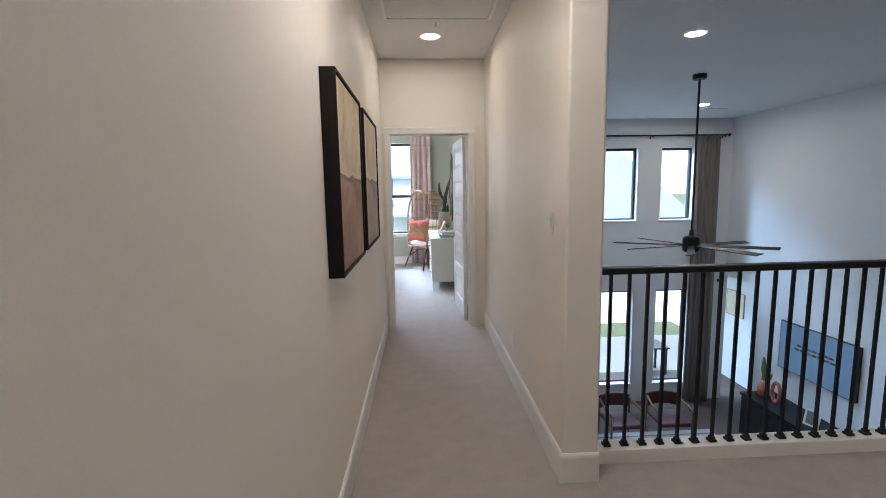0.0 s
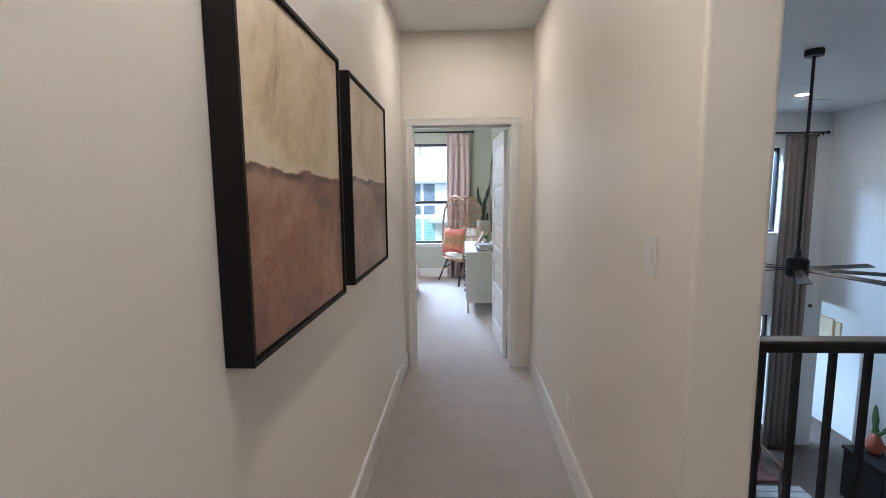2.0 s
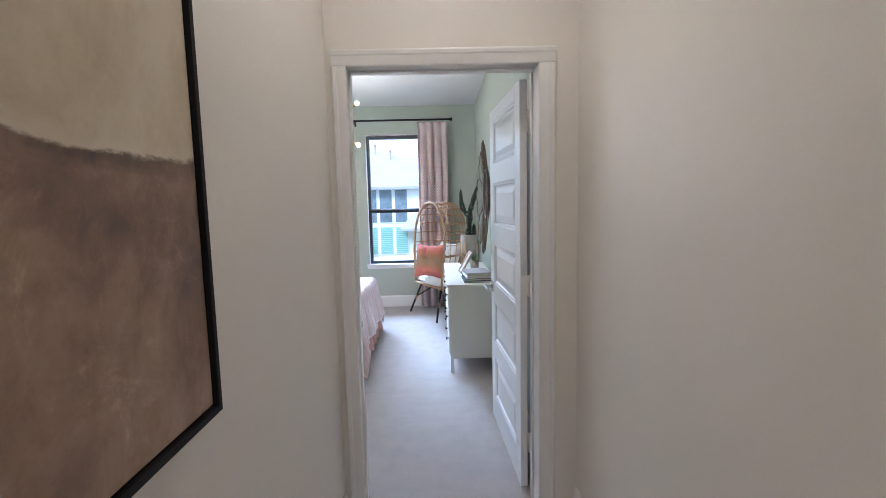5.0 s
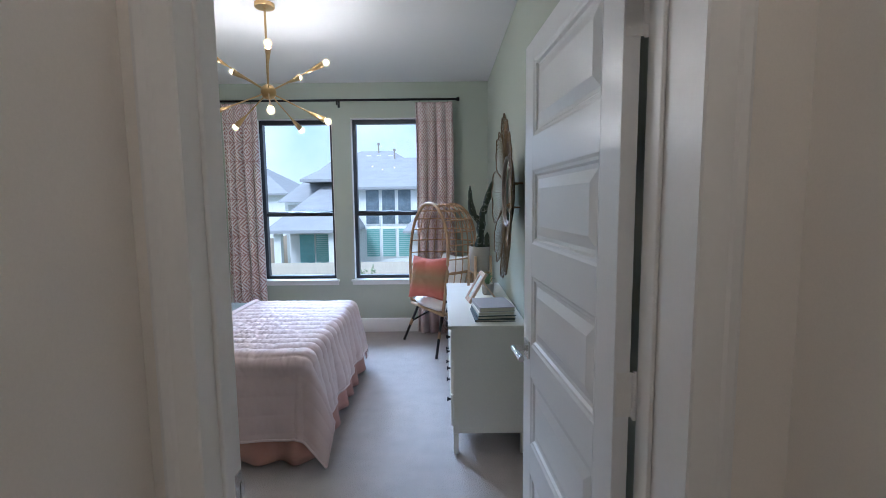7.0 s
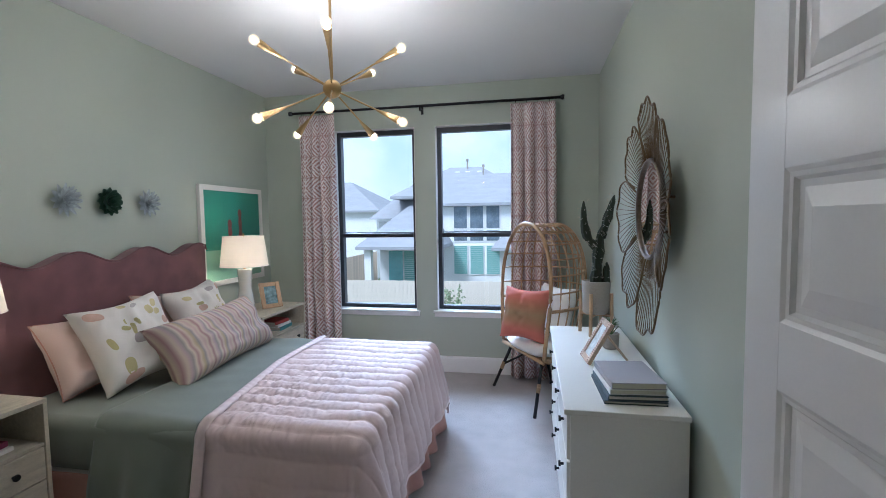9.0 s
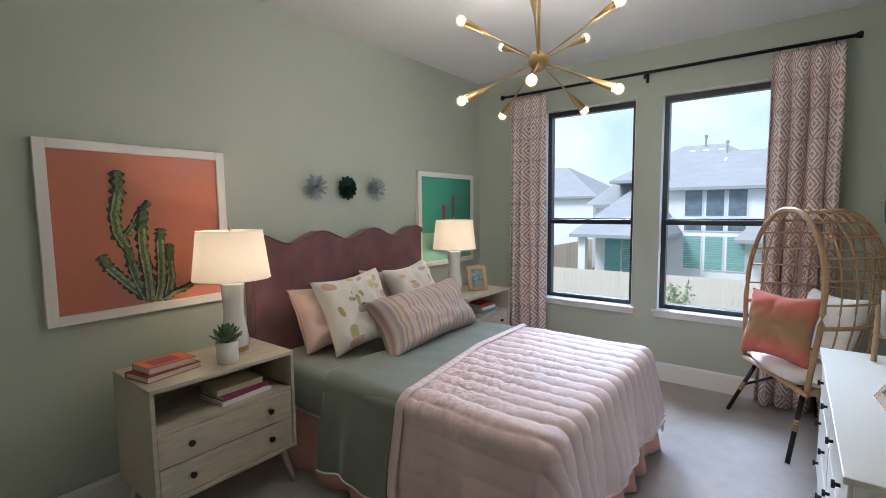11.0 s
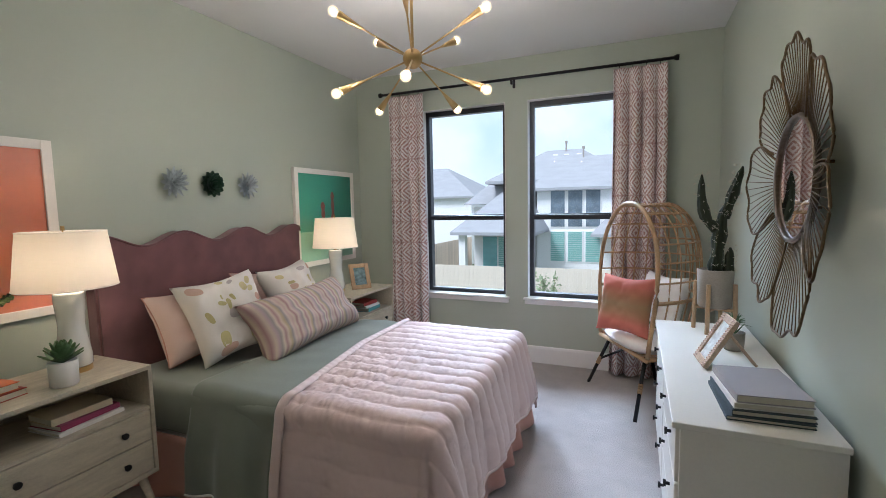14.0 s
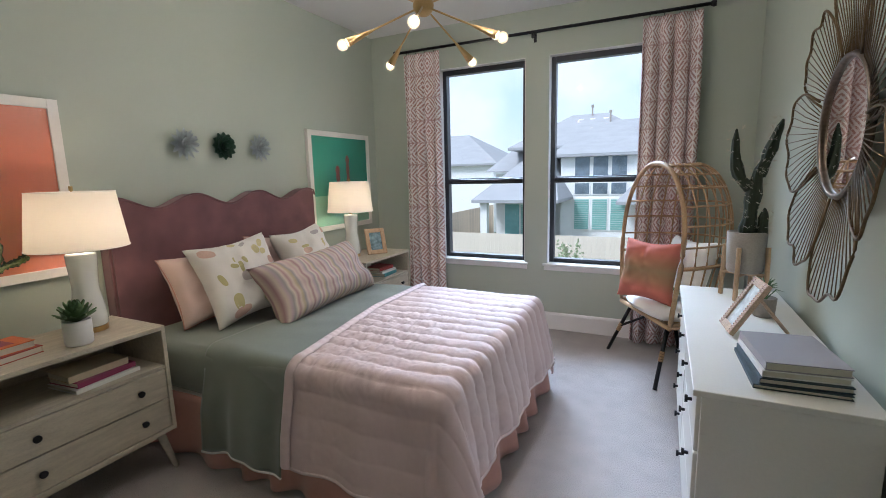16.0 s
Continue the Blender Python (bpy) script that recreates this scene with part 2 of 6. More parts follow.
def painted_canvas(name, high, low, edge_dark, edge_warm, line):
    """An abstract landscape: mottled tan sky over a torn dark edge and a scumbled ground; line is the edge's height."""
    m, n, l, b = nodes_of(name)
    tc = n.new("ShaderNodeTexCoord")
    sep = n.new("ShaderNodeSeparateXYZ")
    l.new(tc.outputs["Object"], sep.inputs[0])

    def cloudy(scale, detail, rough, warp, stretch=(1, 1, 1)):
        mp, t = n.new("ShaderNodeMapping"), n.new("ShaderNodeTexNoise")
        mp.inputs["Scale"].default_value = stretch
        t.inputs["Scale"].default_value, t.inputs["Detail"].default_value = scale, detail
        t.inputs["Roughness"].default_value, t.inputs["Distortion"].default_value = rough, warp
        l.new(tc.outputs["Object"], mp.inputs["Vector"]), l.new(mp.outputs["Vector"], t.inputs["Vector"])
        return t.outputs["Fac"]

    def ramp_of(out, stops):
        r = n.new("ShaderNodeValToRGB")
        e = r.color_ramp.elements
        e[0].position, e[0].color = stops[0][0], rgb(stops[0][1])
        e[1].position, e[1].color = stops[-1][0], rgb(stops[-1][1])
        for p, c in stops[1:-1]:
            e.new(p).color = rgb(c)
        l.new(out, r.inputs["Fac"])
        return r.outputs["Color"]

    def maths(op, a, c):
        k = n.new("ShaderNodeMath")
        k.operation = op
        for slot, v in ((0, a), (1, c)):
            if isinstance(v, float):
                k.inputs[slot].default_value = v
            else:
                l.new(v, k.inputs[slot])
        return k.outputs[0]

    def blend(fac, a, c, kind="MIX"):
        x = n.new("ShaderNodeMixRGB")
        x.blend_type = kind
        for slot, v in ((0, fac), (1, a), (2, c)):
            if isinstance(v, float):
                x.inputs[slot].default_value = v
            else:
                l.new(v, x.inputs[slot])
        return x.outputs["Color"]

    broad, fine = cloudy(2.6, 10.0, 0.62, 0.6), cloudy(14.0, 8.0, 0.7, 0.4)
    tear = cloudy(5.0, 9.0, 0.62, 0.2, (1, 1, 2.5))
    both = maths("ADD", maths("MULTIPLY", broad, 0.72), maths("MULTIPLY", fine, 0.28))
    upper = ramp_of(both, [(0.36, high[0]), (0.43, high[1]), (0.51, high[2]), (0.6, high[3])])
    lower = ramp_of(both, [(0.38, low[0]), (0.46, low[1]), (0.52, low[2]), (0.6, low[3])])
    scratch = ramp_of(cloudy(7.0, 12.0, 0.78, 1.6), [(0.54, (0, 0, 0)), (0.66, (1, 1, 1))])
    lower = blend(maths("MULTIPLY", scratch, 0.4), lower, blend(1.0, (lower), (lower), "ADD"))
    height = maths("ADD", maths("SUBTRACT", sep.outputs["Z"], line), maths("MULTIPLY", maths("SUBTRACT", tear, 0.5), 0.09))
    height = maths("ADD", height, maths("MULTIPLY", sep.outputs["Y"], 0.02))
    place = maths("ADD", maths("MULTIPLY", height, 10.0), 0.5)
    sky_mask = ramp_of(place, [(0.49, (0, 0, 0)), (0.53, (1, 1, 1))])
    dark = ramp_of(place, [(0.2, (0, 0, 0)), (0.38, (0.8, 0.8, 0.8)), (0.5, (1, 1, 1)), (0.55, (0, 0, 0))])
    warm = ramp_of(place, [(0.47, (0, 0, 0)), (0.52, (0.8, 0.8, 0.8)), (0.56, (0, 0, 0))])
    pale = ramp_of(place, [(0.53, (0, 0, 0)), (0.58, (0.5, 0.5, 0.5)), (0.85, (0, 0, 0))])
    patchy = ramp_of(cloudy(6.0, 6.0, 0.6, 0.3, (1, 1, 0.3)), [(0.36, (0.15, 0.15, 0.15)), (0.58, (1, 1, 1))])
    col = blend(sky_mask, lower, upper)
    tint = [n.new("ShaderNodeRGB") for _ in range(3)]
    for node, c in zip(tint, (edge_dark, edge_warm, (0.74, 0.66, 0.55))):
        node.outputs[0].default_value = rgb(c)
    col = blend(pale, col, tint[2].outputs[0])
    col = blend(maths("MULTIPLY", dark, patchy), col, tint[0].outputs[0])
    col = blend(maths("MULTIPLY", warm, fine), col, tint[1].outputs[0])
    l.new(col, b.inputs["Base Color"])
    bp = n.new("ShaderNodeBump")
    bp.inputs["Strength"].default_value, bp.inputs["Distance"].default_value = 0.4, 0.003
    l.new(fine, bp.inputs["Height"]), l.new(bp.outputs["Normal"], b.inputs["Normal"])
    b.inputs["Roughness"].default_value = 0.42
    return m


def patterned_cloth(name, pale, ink, cell):
    """Pale cloth with brushed chevron strokes nested into diamonds, by the mesh's UVs in metres."""
    m, n, l, b = nodes_of(name)
    uv = n.new("ShaderNodeUVMap")
    sep = n.new("ShaderNodeSeparateXYZ")
    l.new(uv.outputs[0], sep.inputs[0])

    def noisy(scale, detail):
        t = n.new("ShaderNodeTexNoise")
        t.inputs["Scale"].default_value, t.inputs["Detail"].default_value = scale, detail
        l.new(uv.outputs[0], t.inputs["Vector"])
        return t.outputs["Fac"]

    def maths(op, a, c, d=None):
        k = n.new("ShaderNodeMath")
        k.operation = op
        for slot, v in ((0, a), (1, c), (2, d)):
            if isinstance(v, float):
                k.inputs[slot].default_value = v
            elif v is not None:
                l.new(v, k.inputs[slot])
        return k.outputs[0]

    def steps(out, low, high):
        r = n.new("ShaderNodeMapRange")
        r.inputs[1].default_value, r.inputs[2].default_value = low, high
        l.new(out, r.inputs[0])
        return r.outputs[0]

    tx = maths("PINGPONG", maths("DIVIDE", sep.outputs["X"], cell), 0.5)
    ty = maths("PINGPONG", maths("DIVIDE", sep.outputs["Y"], cell * 1.35), 0.5)
    brush = noisy(55.0, 4.0)
    nest = maths("MULTIPLY_ADD", brush, 0.09, maths("ADD", tx, ty))
    stroke = steps(maths("PINGPONG", nest, 0.1), 0.044, 0.056)
    spine = steps(tx, 0.012, 0.03)
    bar = steps(ty, 0.02, 0.045)
    inked = maths("MULTIPLY", maths("SUBTRACT", 1.0, stroke), spine)
    rows = maths("SUBTRACT", 1.0, bar)
    inked = maths("MAXIMUM", inked, maths("MULTIPLY", rows, 0.75))
    inked = maths("MULTIPLY", inked, steps(brush, 0.3, 0.48))
    mix = n.new("ShaderNodeMixRGB")
    mix.inputs[1].default_value, mix.inputs[2].default_value = rgb(pale), rgb(ink)
    l.new(inked, mix.inputs[0])
    l.new(mix.outputs["Color"], b.inputs["Base Color"])
    bp = n.new("ShaderNodeBump")
    bp.inputs["Strength"].default_value, bp.inputs["Distance"].default_value = 0.25, 0.001
    l.new(noisy(400.0, 2.0), bp.inputs["Height"]), l.new(bp.outputs["Normal"], b.inputs["Normal"])
    b.inputs["Roughness"].default_value = 0.9
    return m


def striped_cloth(name, colours, repeat, axis="X"):
    m, n, l, b = nodes_of(name)
    uv = n.new("ShaderNodeUVMap")
    sep = n.new("ShaderNodeSeparateXYZ")
    l.new(uv.outputs[0], sep.inputs[0])
    d = n.new("ShaderNodeMath")
    d.operation = "DIVIDE"
    d.inputs[1].default_value = repeat
    l.new(sep.outputs[axis], d.inputs[0])
    f = n.new("ShaderNodeMath")
    f.operation = "FRACT"
    l.new(d.outputs[0], f.inputs[0])
    ramp = n.new("ShaderNodeValToRGB")
    e = ramp.color_ramp.elements
    e[0].position, e[0].color = 0.0, rgb(colours[0])
    e[1].position, e[1].color = 0.99, rgb(colours[0])
    for k, c in enumerate(colours[1:], 1):
        x = e.new(k / len(colours))
        x.color = rgb(c)
    l.new(f.outputs[0], ramp.inputs["Fac"])
    fine = n.new("ShaderNodeTexNoise")
    fine.inputs["Scale"].default_value = 300.0
    l.new(uv.outputs[0], fine.inputs["Vector"])
    bp = n.new("ShaderNodeBump")
    bp.inputs["Strength"].default_value, bp.inputs["Distance"].default_value = 0.4, 0.001
    l.new(fine.outputs["Fac"], bp.inputs["Height"]), l.new(bp.outputs["Normal"], b.inputs["Normal"])
    l.new(ramp.outputs["Color"], b.inputs["Base Color"])
    b.inputs["Roughness"].default_value = 0.9
    return m


def shade_cloth():
    m, n, l, b = nodes_of("lamp_shade_linen")
    d, t, mix = n.new("ShaderNodeBsdfDiffuse"), n.new("ShaderNodeBsdfTranslucent"), n.new("ShaderNodeMixShader")
    d.inputs["Color"].default_value, t.inputs["Color"].default_value = (0.86, 0.83, 0.78, 1), (0.84, 0.74, 0.62, 1)
    mix.inputs[0].default_value = 0.35
    l.new(d.outputs[0], mix.inputs[1]), l.new(t.outputs[0], mix.inputs[2]), l.new(mix.outputs[0], n["Material Output"].inputs["Surface"])
    return m


TAN = ((0.26, 0.19, 0.10), (0.54, 0.42, 0.25), (0.66, 0.53, 0.34), (0.76, 0.65, 0.48))
DUN = ((0.30, 0.25, 0.16), (0.52, 0.43, 0.29), (0.62, 0.52, 0.37), (0.7, 0.61, 0.47))
RUST = ((0.14, 0.075, 0.06), (0.235, 0.11, 0.072), (0.31, 0.15, 0.085), (0.40, 0.25, 0.17))
UMBER = ((0.16, 0.105, 0.08), (0.26, 0.165, 0.115), (0.34, 0.225, 0.155), (0.42, 0.30, 0.22))
CANVAS = painted_canvas("abstract_canvas_rust", TAN, RUST, (0.05, 0.025, 0.016), (0.46, 0.17, 0.07), 0.003)
CANVAS_DARK = painted_canvas("abstract_canvas_umber", DUN, UMBER, (0.08, 0.055, 0.045), (0.2, 0.14, 0.1), 0.012)
CURTAIN_PRINT = patterned_cloth("pink_diamond_curtain", (0.80, 0.735, 0.715), (0.47, 0.285, 0.26), 0.15)
GREY_CURTAIN = mottled("grey_linen_curtain", (0.205, 0.18, 0.16), 0.9, vary=0.08, grain=300, bump=0.2)
STRIPES = striped_cloth("striped_pillow_cloth", [(0.60, 0.50, 0.40), (0.38, 0.23, 0.24), (0.62, 0.52, 0.43), (0.52, 0.40, 0.42), (0.36, 0.33, 0.32), (0.66, 0.57, 0.48), (0.44, 0.28, 0.29), (0.63, 0.52, 0.42), (0.50, 0.41, 0.27), (0.34, 0.31, 0.30), (0.62, 0.51, 0.46), (0.56, 0.42, 0.40)], 0.2)
CORAL_STRIPE = striped_cloth("coral_pillow_cloth", [(0.56, 0.16, 0.11), (0.58, 0.18, 0.13), (0.42, 0.22, 0.12), (0.36, 0.24, 0.13), (0.44, 0.2, 0.11), (0.6, 0.19, 0.14), (0.58, 0.17, 0.12)], 0.5, "Y")
SHADE = shade_cloth()


# ---- building helpers ----
def finish(bm, name, material, smooth=False):
    me = bpy.data.meshes.new(name)
    bmesh.ops.recalc_face_normals(bm, faces=bm.faces[:])
    bm.to_mesh(me)
    bm.free()
    me.materials.append(material)
    if smooth:
        me.shade_smooth()
    return me


def solid(name, bm, material, label="", category="", group="", kind="", smooth=False, at=None):
    """A top-level thing that is one mesh."""
    ob = new(name, finish(bm, name, material, smooth))
    if at is not None:
        ob.matrix_basis = at
    return tagged(ob, label, category, group, kind)


def thing(name, at, label, category, group="", kind=""):
    ob = new(name)
    ob.empty_display_size = 0.1
    ob.matrix_basis = at
    return tagged(ob, label, category, group, kind)


def part(name, bm, material, parent, label="", smooth=False):
    ob = new(name, finish(bm, name, material, smooth))
    ob.parent = parent
    return tagged(ob, label)


def B():
    return bmesh.new()


def box(bm, x0, x1, y0, y1, z0, z1, bevel=0.0, m=None, seg=2):
    """A box between two corners, with rounded edges."""
    got = bmesh.ops.create_cube(bm, size=1.0)["verts"]
    for v in got:
        v.co = Vector(((x0 + x1) / 2 + v.co.x * (x1 - x0), (y0 + y1) / 2 + v.co.y * (y1 - y0), (z0 + z1) / 2 + v.co.z * (z1 - z0)))
    edges = list({e for v in got for e in v.link_edges})
    if m is not None:
        for v in got:
            v.co = m @ v.co
    if bevel:
        bmesh.ops.bevel(bm, geom=edges, offset=bevel, segments=seg, affect="EDGES", profile=0.5)
    return bm


def tube(bm, a, b, r0, r1=None, n=10, caps=True):
    """A straight round bar from a to b."""
    r1 = r0 if r1 is None else r1
    a, b = Vector(a), Vector(b)
    turn = (b - a).to_track_quat("Z", "Y").to_matrix().to_4x4()
    bmesh.ops.create_cone(bm, cap_ends=caps, segments=n, radius1=r0, radius2=r1, depth=(b - a).length, matrix=Matrix.Translation((a + b) / 2) @ turn)
    return bm


def pipe(bm, pts, r, n=8, closed=False):
    """A bent round bar through points; r may be one radius or one a point."""
    pts = [Vector(p) for p in pts]
    rings, up = [], Vector((0, 0, 1))
    for k, p in enumerate(pts):
        a = pts[k - 1] if k or closed else p
        b = pts[(k + 1) % len(pts)] if k + 1 < len(pts) or closed else p
        d = (b - a).normalized()
        side = d.cross(up)
        if side.length < 0.05:
            side = d.cross(Vector((1, 0, 0)))
        side.normalize()
        over = side.cross(d)
        rad = r[k] if isinstance(r, (list, tuple)) else r
        rings.append([bm.verts.new(p + rad * (math.cos(q) * side + math.sin(q) * over)) for q in [2 * math.pi * i / n for i in range(n)]])
    for k in range(len(rings) - (0 if closed else 1)):
        A, C = rings[k], rings[(k + 1) % len(rings)]
        for i in range(n):
            bm.faces.new((A[i], A[(i + 1) % n], C[(i + 1) % n], C[i]))
    if not closed:
        bm.faces.new(rings[0][::-1]), bm.faces.new(rings[-1])
    return bm


def lathe(bm, profile, n=28, at=(0, 0, 0), ring=False):
    """A turned body from (radius, height) pairs."""
    at = Vector(at)
    rings = []
    for r, z in profile:
        rings.append([bm.verts.new(at + Vector((max(r, 1e-4) * math.cos(q), max(r, 1e-4) * math.sin(q), z))) for q in [2 * math.pi * i / n for i in range(n)]])
    for A, C in zip(rings, rings[1:] + rings[:1] if ring else rings[1:]):
        for i in range(n):
            bm.faces.new((A[i], A[(i + 1) % n], C[(i + 1) % n], C[i]))
    if not ring:
        bm.faces.new(rings[0][::-1]), bm.faces.new(rings[-1])
    return bm


def sheet(bm, fn, nu, nv, uvscale=None, closed_u=False):
    """A surface fn(u, v), u and v from 0 to 1; uvscale gives its UVs in metres."""
    vs = [[bm.verts.new(fn(i / nu, j / nv)) for j in range(nv + 1)] for i in range(nu + 1)]
    layer = bm.loops.layers.uv.verify() if uvscale else None
    for i in range(nu):
        for j in range(nv):
            f = bm.faces.new((vs[i][j], vs[i + 1][j], vs[i + 1][j + 1], vs[i][j + 1]))
            if layer:
                for lp, (a, c) in zip(f.loops, ((i, j), (i + 1, j), (i + 1, j + 1), (i, j + 1))):
                    lp[layer].uv = (a / nu * uvscale[0], c / nv * uvscale[1])
    return vs


def thicken(ob, t):
    mod = ob.modifiers.new("thickness", "SOLIDIFY")
    mod.thickness, mod.offset = t, 0.0
    return ob


def polygon(bm, pts, lift, thick):
    """A flat outline in y and z, raised along x, with a thin edge."""
    low = [bm.verts.new((lift, y, z)) for y, z in pts]
    top = [bm.verts.new((lift + thick, y, z)) for y, z in pts]
    bm.faces.new(top), bm.faces.new(low[::-1])
    for k in range(len(pts)):
        bm.faces.new((low[k], low[(k + 1) % len(pts)], top[(k + 1) % len(pts)], top[k]))
    return bm


# ---- structure: upper floor ----
HALL_TOP, BED_TOP, GREAT_TOP, GROUND = 2.767, 2.762, 2.82, -3.2
b = B()
box(b, -0.14, 0.010, -2.0, 4.929, -0.3, HALL_TOP)
solid("wall_hall_left", b, WHITE_WALL, "warm white painted hallway wall", "wall", kind="structure")
b = B()
box(b, 1.074, 1.25, 2.255, 5.12, -3.2, GREAT_TOP, bevel=0.012, seg=3)
solid("wall_hall_right", b, WHITE_WALL, "warm white hallway wall ending in a rounded corner", "wall", kind="structure")
b = B()
box(b, -2.4, 0.076, 4.93, 5.06, 0.0, BED_TOP)
box(b, 0.924, 1.074, 4.93, 5.12, 0.0, BED_TOP)
box(b, 0.076, 0.924, 4.93, 5.06, 2.053, BED_TOP)
solid("wall_bedroom_door", b, WHITE_WALL, "wall with the bedroom doorway at the hallway's end", "wall", kind="structure")
b = B()
box(b, -2.28, 0.075, 5.061, 5.066, 0.0, BED_TOP)
solid("wall_bedroom_south", b, SAGE_WALL, "sage green bedroom wall beside the doorway", "wall", kind="structure")
b = B()
box(b, -2.4, -2.28, 5.066, 9.3, -0.3, BED_TOP)
solid("wall_bedroom_left", b, SAGE_WALL, "sage green wall behind the bed", "wall", kind="structure")
b = B()
box(b, 1.0, 1.25, 5.121, 9.3, -3.2, GREAT_TOP)
solid("wall_bedroom_right", b, SAGE_WALL, "sage green wall behind the dresser", "wall", kind="structure")
b = B()
box(b, 1.251, 1.256, 2.27, 9.35, -3.2, GREAT_TOP)
solid("wall_great_left", b, COOL_WALL, "white great room wall under the hallway", "wall", kind="structure")
WIN = [(-1.535, -0.705), (-0.50, 0.33)]
b = B()
box(b, -2.4, WIN[0][0], 9.3, 9.5, -3.3, BED_TOP)
box(b, WIN[0][1], WIN[1][0], 9.3, 9.5, 0.60, 2.385)
box(b, WIN[1][1], 1.25, 9.3, 9.5, -3.3, BED_TOP)
box(b, WIN[0][0], WIN[1][1], 9.3, 9.5, 2.385, BED_TOP)
box(b, WIN[0][0], WIN[1][1], 9.3, 9.5, -3.3, 0.60)
solid("wall_bedroom_window", b, SAGE_WALL, "sage green wall with two black-framed windows", "wall", kind="structure")
b = B()
box(b, -0.14, 1.25, -2.0, 4.93, HALL_TOP, HALL_TOP + 0.15)
box(b, 1.25, 6.9, -2.0, 2.4, HALL_TOP, HALL_TOP + 0.15)
solid("ceiling_hall", b, CEILING_PAINT, "white hallway ceiling", "ceiling", kind="structure")
b = B()
box(b, -2.4, 1.25, 4.931, 9.5, BED_TOP, BED_TOP + 0.15)
solid("ceiling_bedroom", b, CEILING_PAINT, "white bedroom ceiling", "ceiling", kind="structure")
b = B()
box(b, 1.25, 6.9, 2.4, 9.6, GREAT_TOP, GREAT_TOP + 0.15)
solid("ceiling_great_room", b, CEILING_PAINT, "high white great room ceiling", "ceiling", kind="structure")
for name, x0, x1, y0, y1, where in (("floor_hall", -0.14, 1.066, -2.0, 5.03, "hallway"), ("floor_landing", 1.066, 6.9, -2.0, 2.38, "landing"), ("floor_bedroom", -2.4, 1.066, 5.03, 9.3, "bedroom")):
    b = B()
    box(b, x0, x1, y0, y1, -0.3, 0.0)
    solid(name, b, CARPET, "greige cut-pile carpet in the " + where, "carpet", kind="structure")
b = B()
box(b, -0.12, 6.9, -2.12, -2.0, -0.3, HALL_TOP)
solid("wall_landing_south", b, WHITE_WALL, "warm white landing wall", "wall", kind="structure")


def base_run(x0, y0, x1, y1, normal, h=0.152):
    """A skirting board along a wall, with its eased top edge."""
    a, c, nrm = Vector((x0, y0, 0)), Vector((x1, y1, 0)), Vector((*normal, 0))
    bm = B()
    prof = [(0, 0.0), (0.015, 0.0), (0.015, h - 0.022), (0.011, h - 0.008), (0.005, h), (0, h)]
    ends = [[bm.verts.new(p + nrm * d + Vector((0, 0, z))) for d, z in prof] for p in (a, c)]
    for k in range(len(prof)):
        q = (k + 1) % len(prof)
        bm.faces.new((ends[0][k], ends[0][q], ends[1][q], ends[1][k]))
    bm.faces.new(ends[0]), bm.faces.new(ends[1][::-1])
    solid("baseboard", bm, TRIM_PAINT, "white painted baseboard", "baseboard", kind="structure")


base_run(0.011, -2, 0.011, 4.91, (1, 0))
base_run(1.073, 2.255, 1.073, 4.91, (-1, 0))
base_run(1.058, 2.254, 1.256, 2.254, (0, -1))
base_run(-2.279, 5.07, -2.279, 9.285, (1, 0), 0.156)
base_run(0.999, 5.13, 0.999, 9.285, (-1, 0), 0.156)
base_run(-2.265, 9.299, 0.985, 9.299, (0, -1), 0.156)
base_run(-2.265, 5.067, 0.03, 5.067, (0, 1), 0.156)


# doorway: casing, jamb, leaf
def moulded(bm, a, c, across, out):
    """A casing board from a to c: its moulded section runs from the opening's edge outwards."""
    a, c, across, out = Vector(a), Vector(c), Vector(across), Vector(out)
    w = across.length
    across = across.normalized()
    prof = [(0, 0), (0, 0.006), (0.004, 0.0085), (0.012, 0.0095), (w - 0.026, 0.0125), (w - 0.02, 0.0155), (w - 0.008, 0.017), (w - 0.002, 0.015), (w, 0.011), (w, 0)]
    ends = [[bm.verts.new(p + across * d + out * o) for d, o in prof] for p in (a, c)]
    for k in range(len(prof)):
        q = (k + 1) % len(prof)
        bm.faces.new((ends[0][k], ends[0][q], ends[1][q], ends[1][k]))
    bm.faces.new(ends[0]), bm.faces.new(ends[1][::-1])
    return bm


door_trim = thing("door_trim", pose(0, 0, 0), "white moulded door casing round the doorway", "trim", kind="structure")
part("side_casing", moulded(B(), (0.098, 4.929, 0), (0.098, 4.929, 2.034), (-0.062, 0, 0), (0, -1, 0)), TRIM_PAINT, door_trim)
part("side_casing", moulded(B(), (0.902, 4.929, 0), (0.902, 4.929, 2.034), (0.072, 0, 0), (0, -1, 0)), TRIM_PAINT, door_trim)
part("head_casing", moulded(B(), (0.036, 4.929, 2.0345), (0.974, 4.929, 2.0345), (0, 0, 0.066), (0, -1, 0)), TRIM_PAINT, door_trim)
jamb = thing("door_jamb", pose(0, 0, 0), "white painted door jamb with stop and strike plate", "door frame", kind="structure")
b = B()
box(b, 0.0765, 0.094, 4.931, 5.066, 0, 2.0525, 0.002)
box(b, 0.094, 0.103, 4.985, 5.02, 0, 2.034, 0.003)
part("latch_jamb", b, TRIM_PAINT, jamb)
b = B()
box(b, 0.905, 0.9235, 4.931, 5.131, 0, 2.0525, 0.002)
box(b, 0.896, 0.905, 5.05, 5.085, 0, 2.034, 0.003)
part("hinge_jamb", b, TRIM_PAINT, jamb)
b = B()
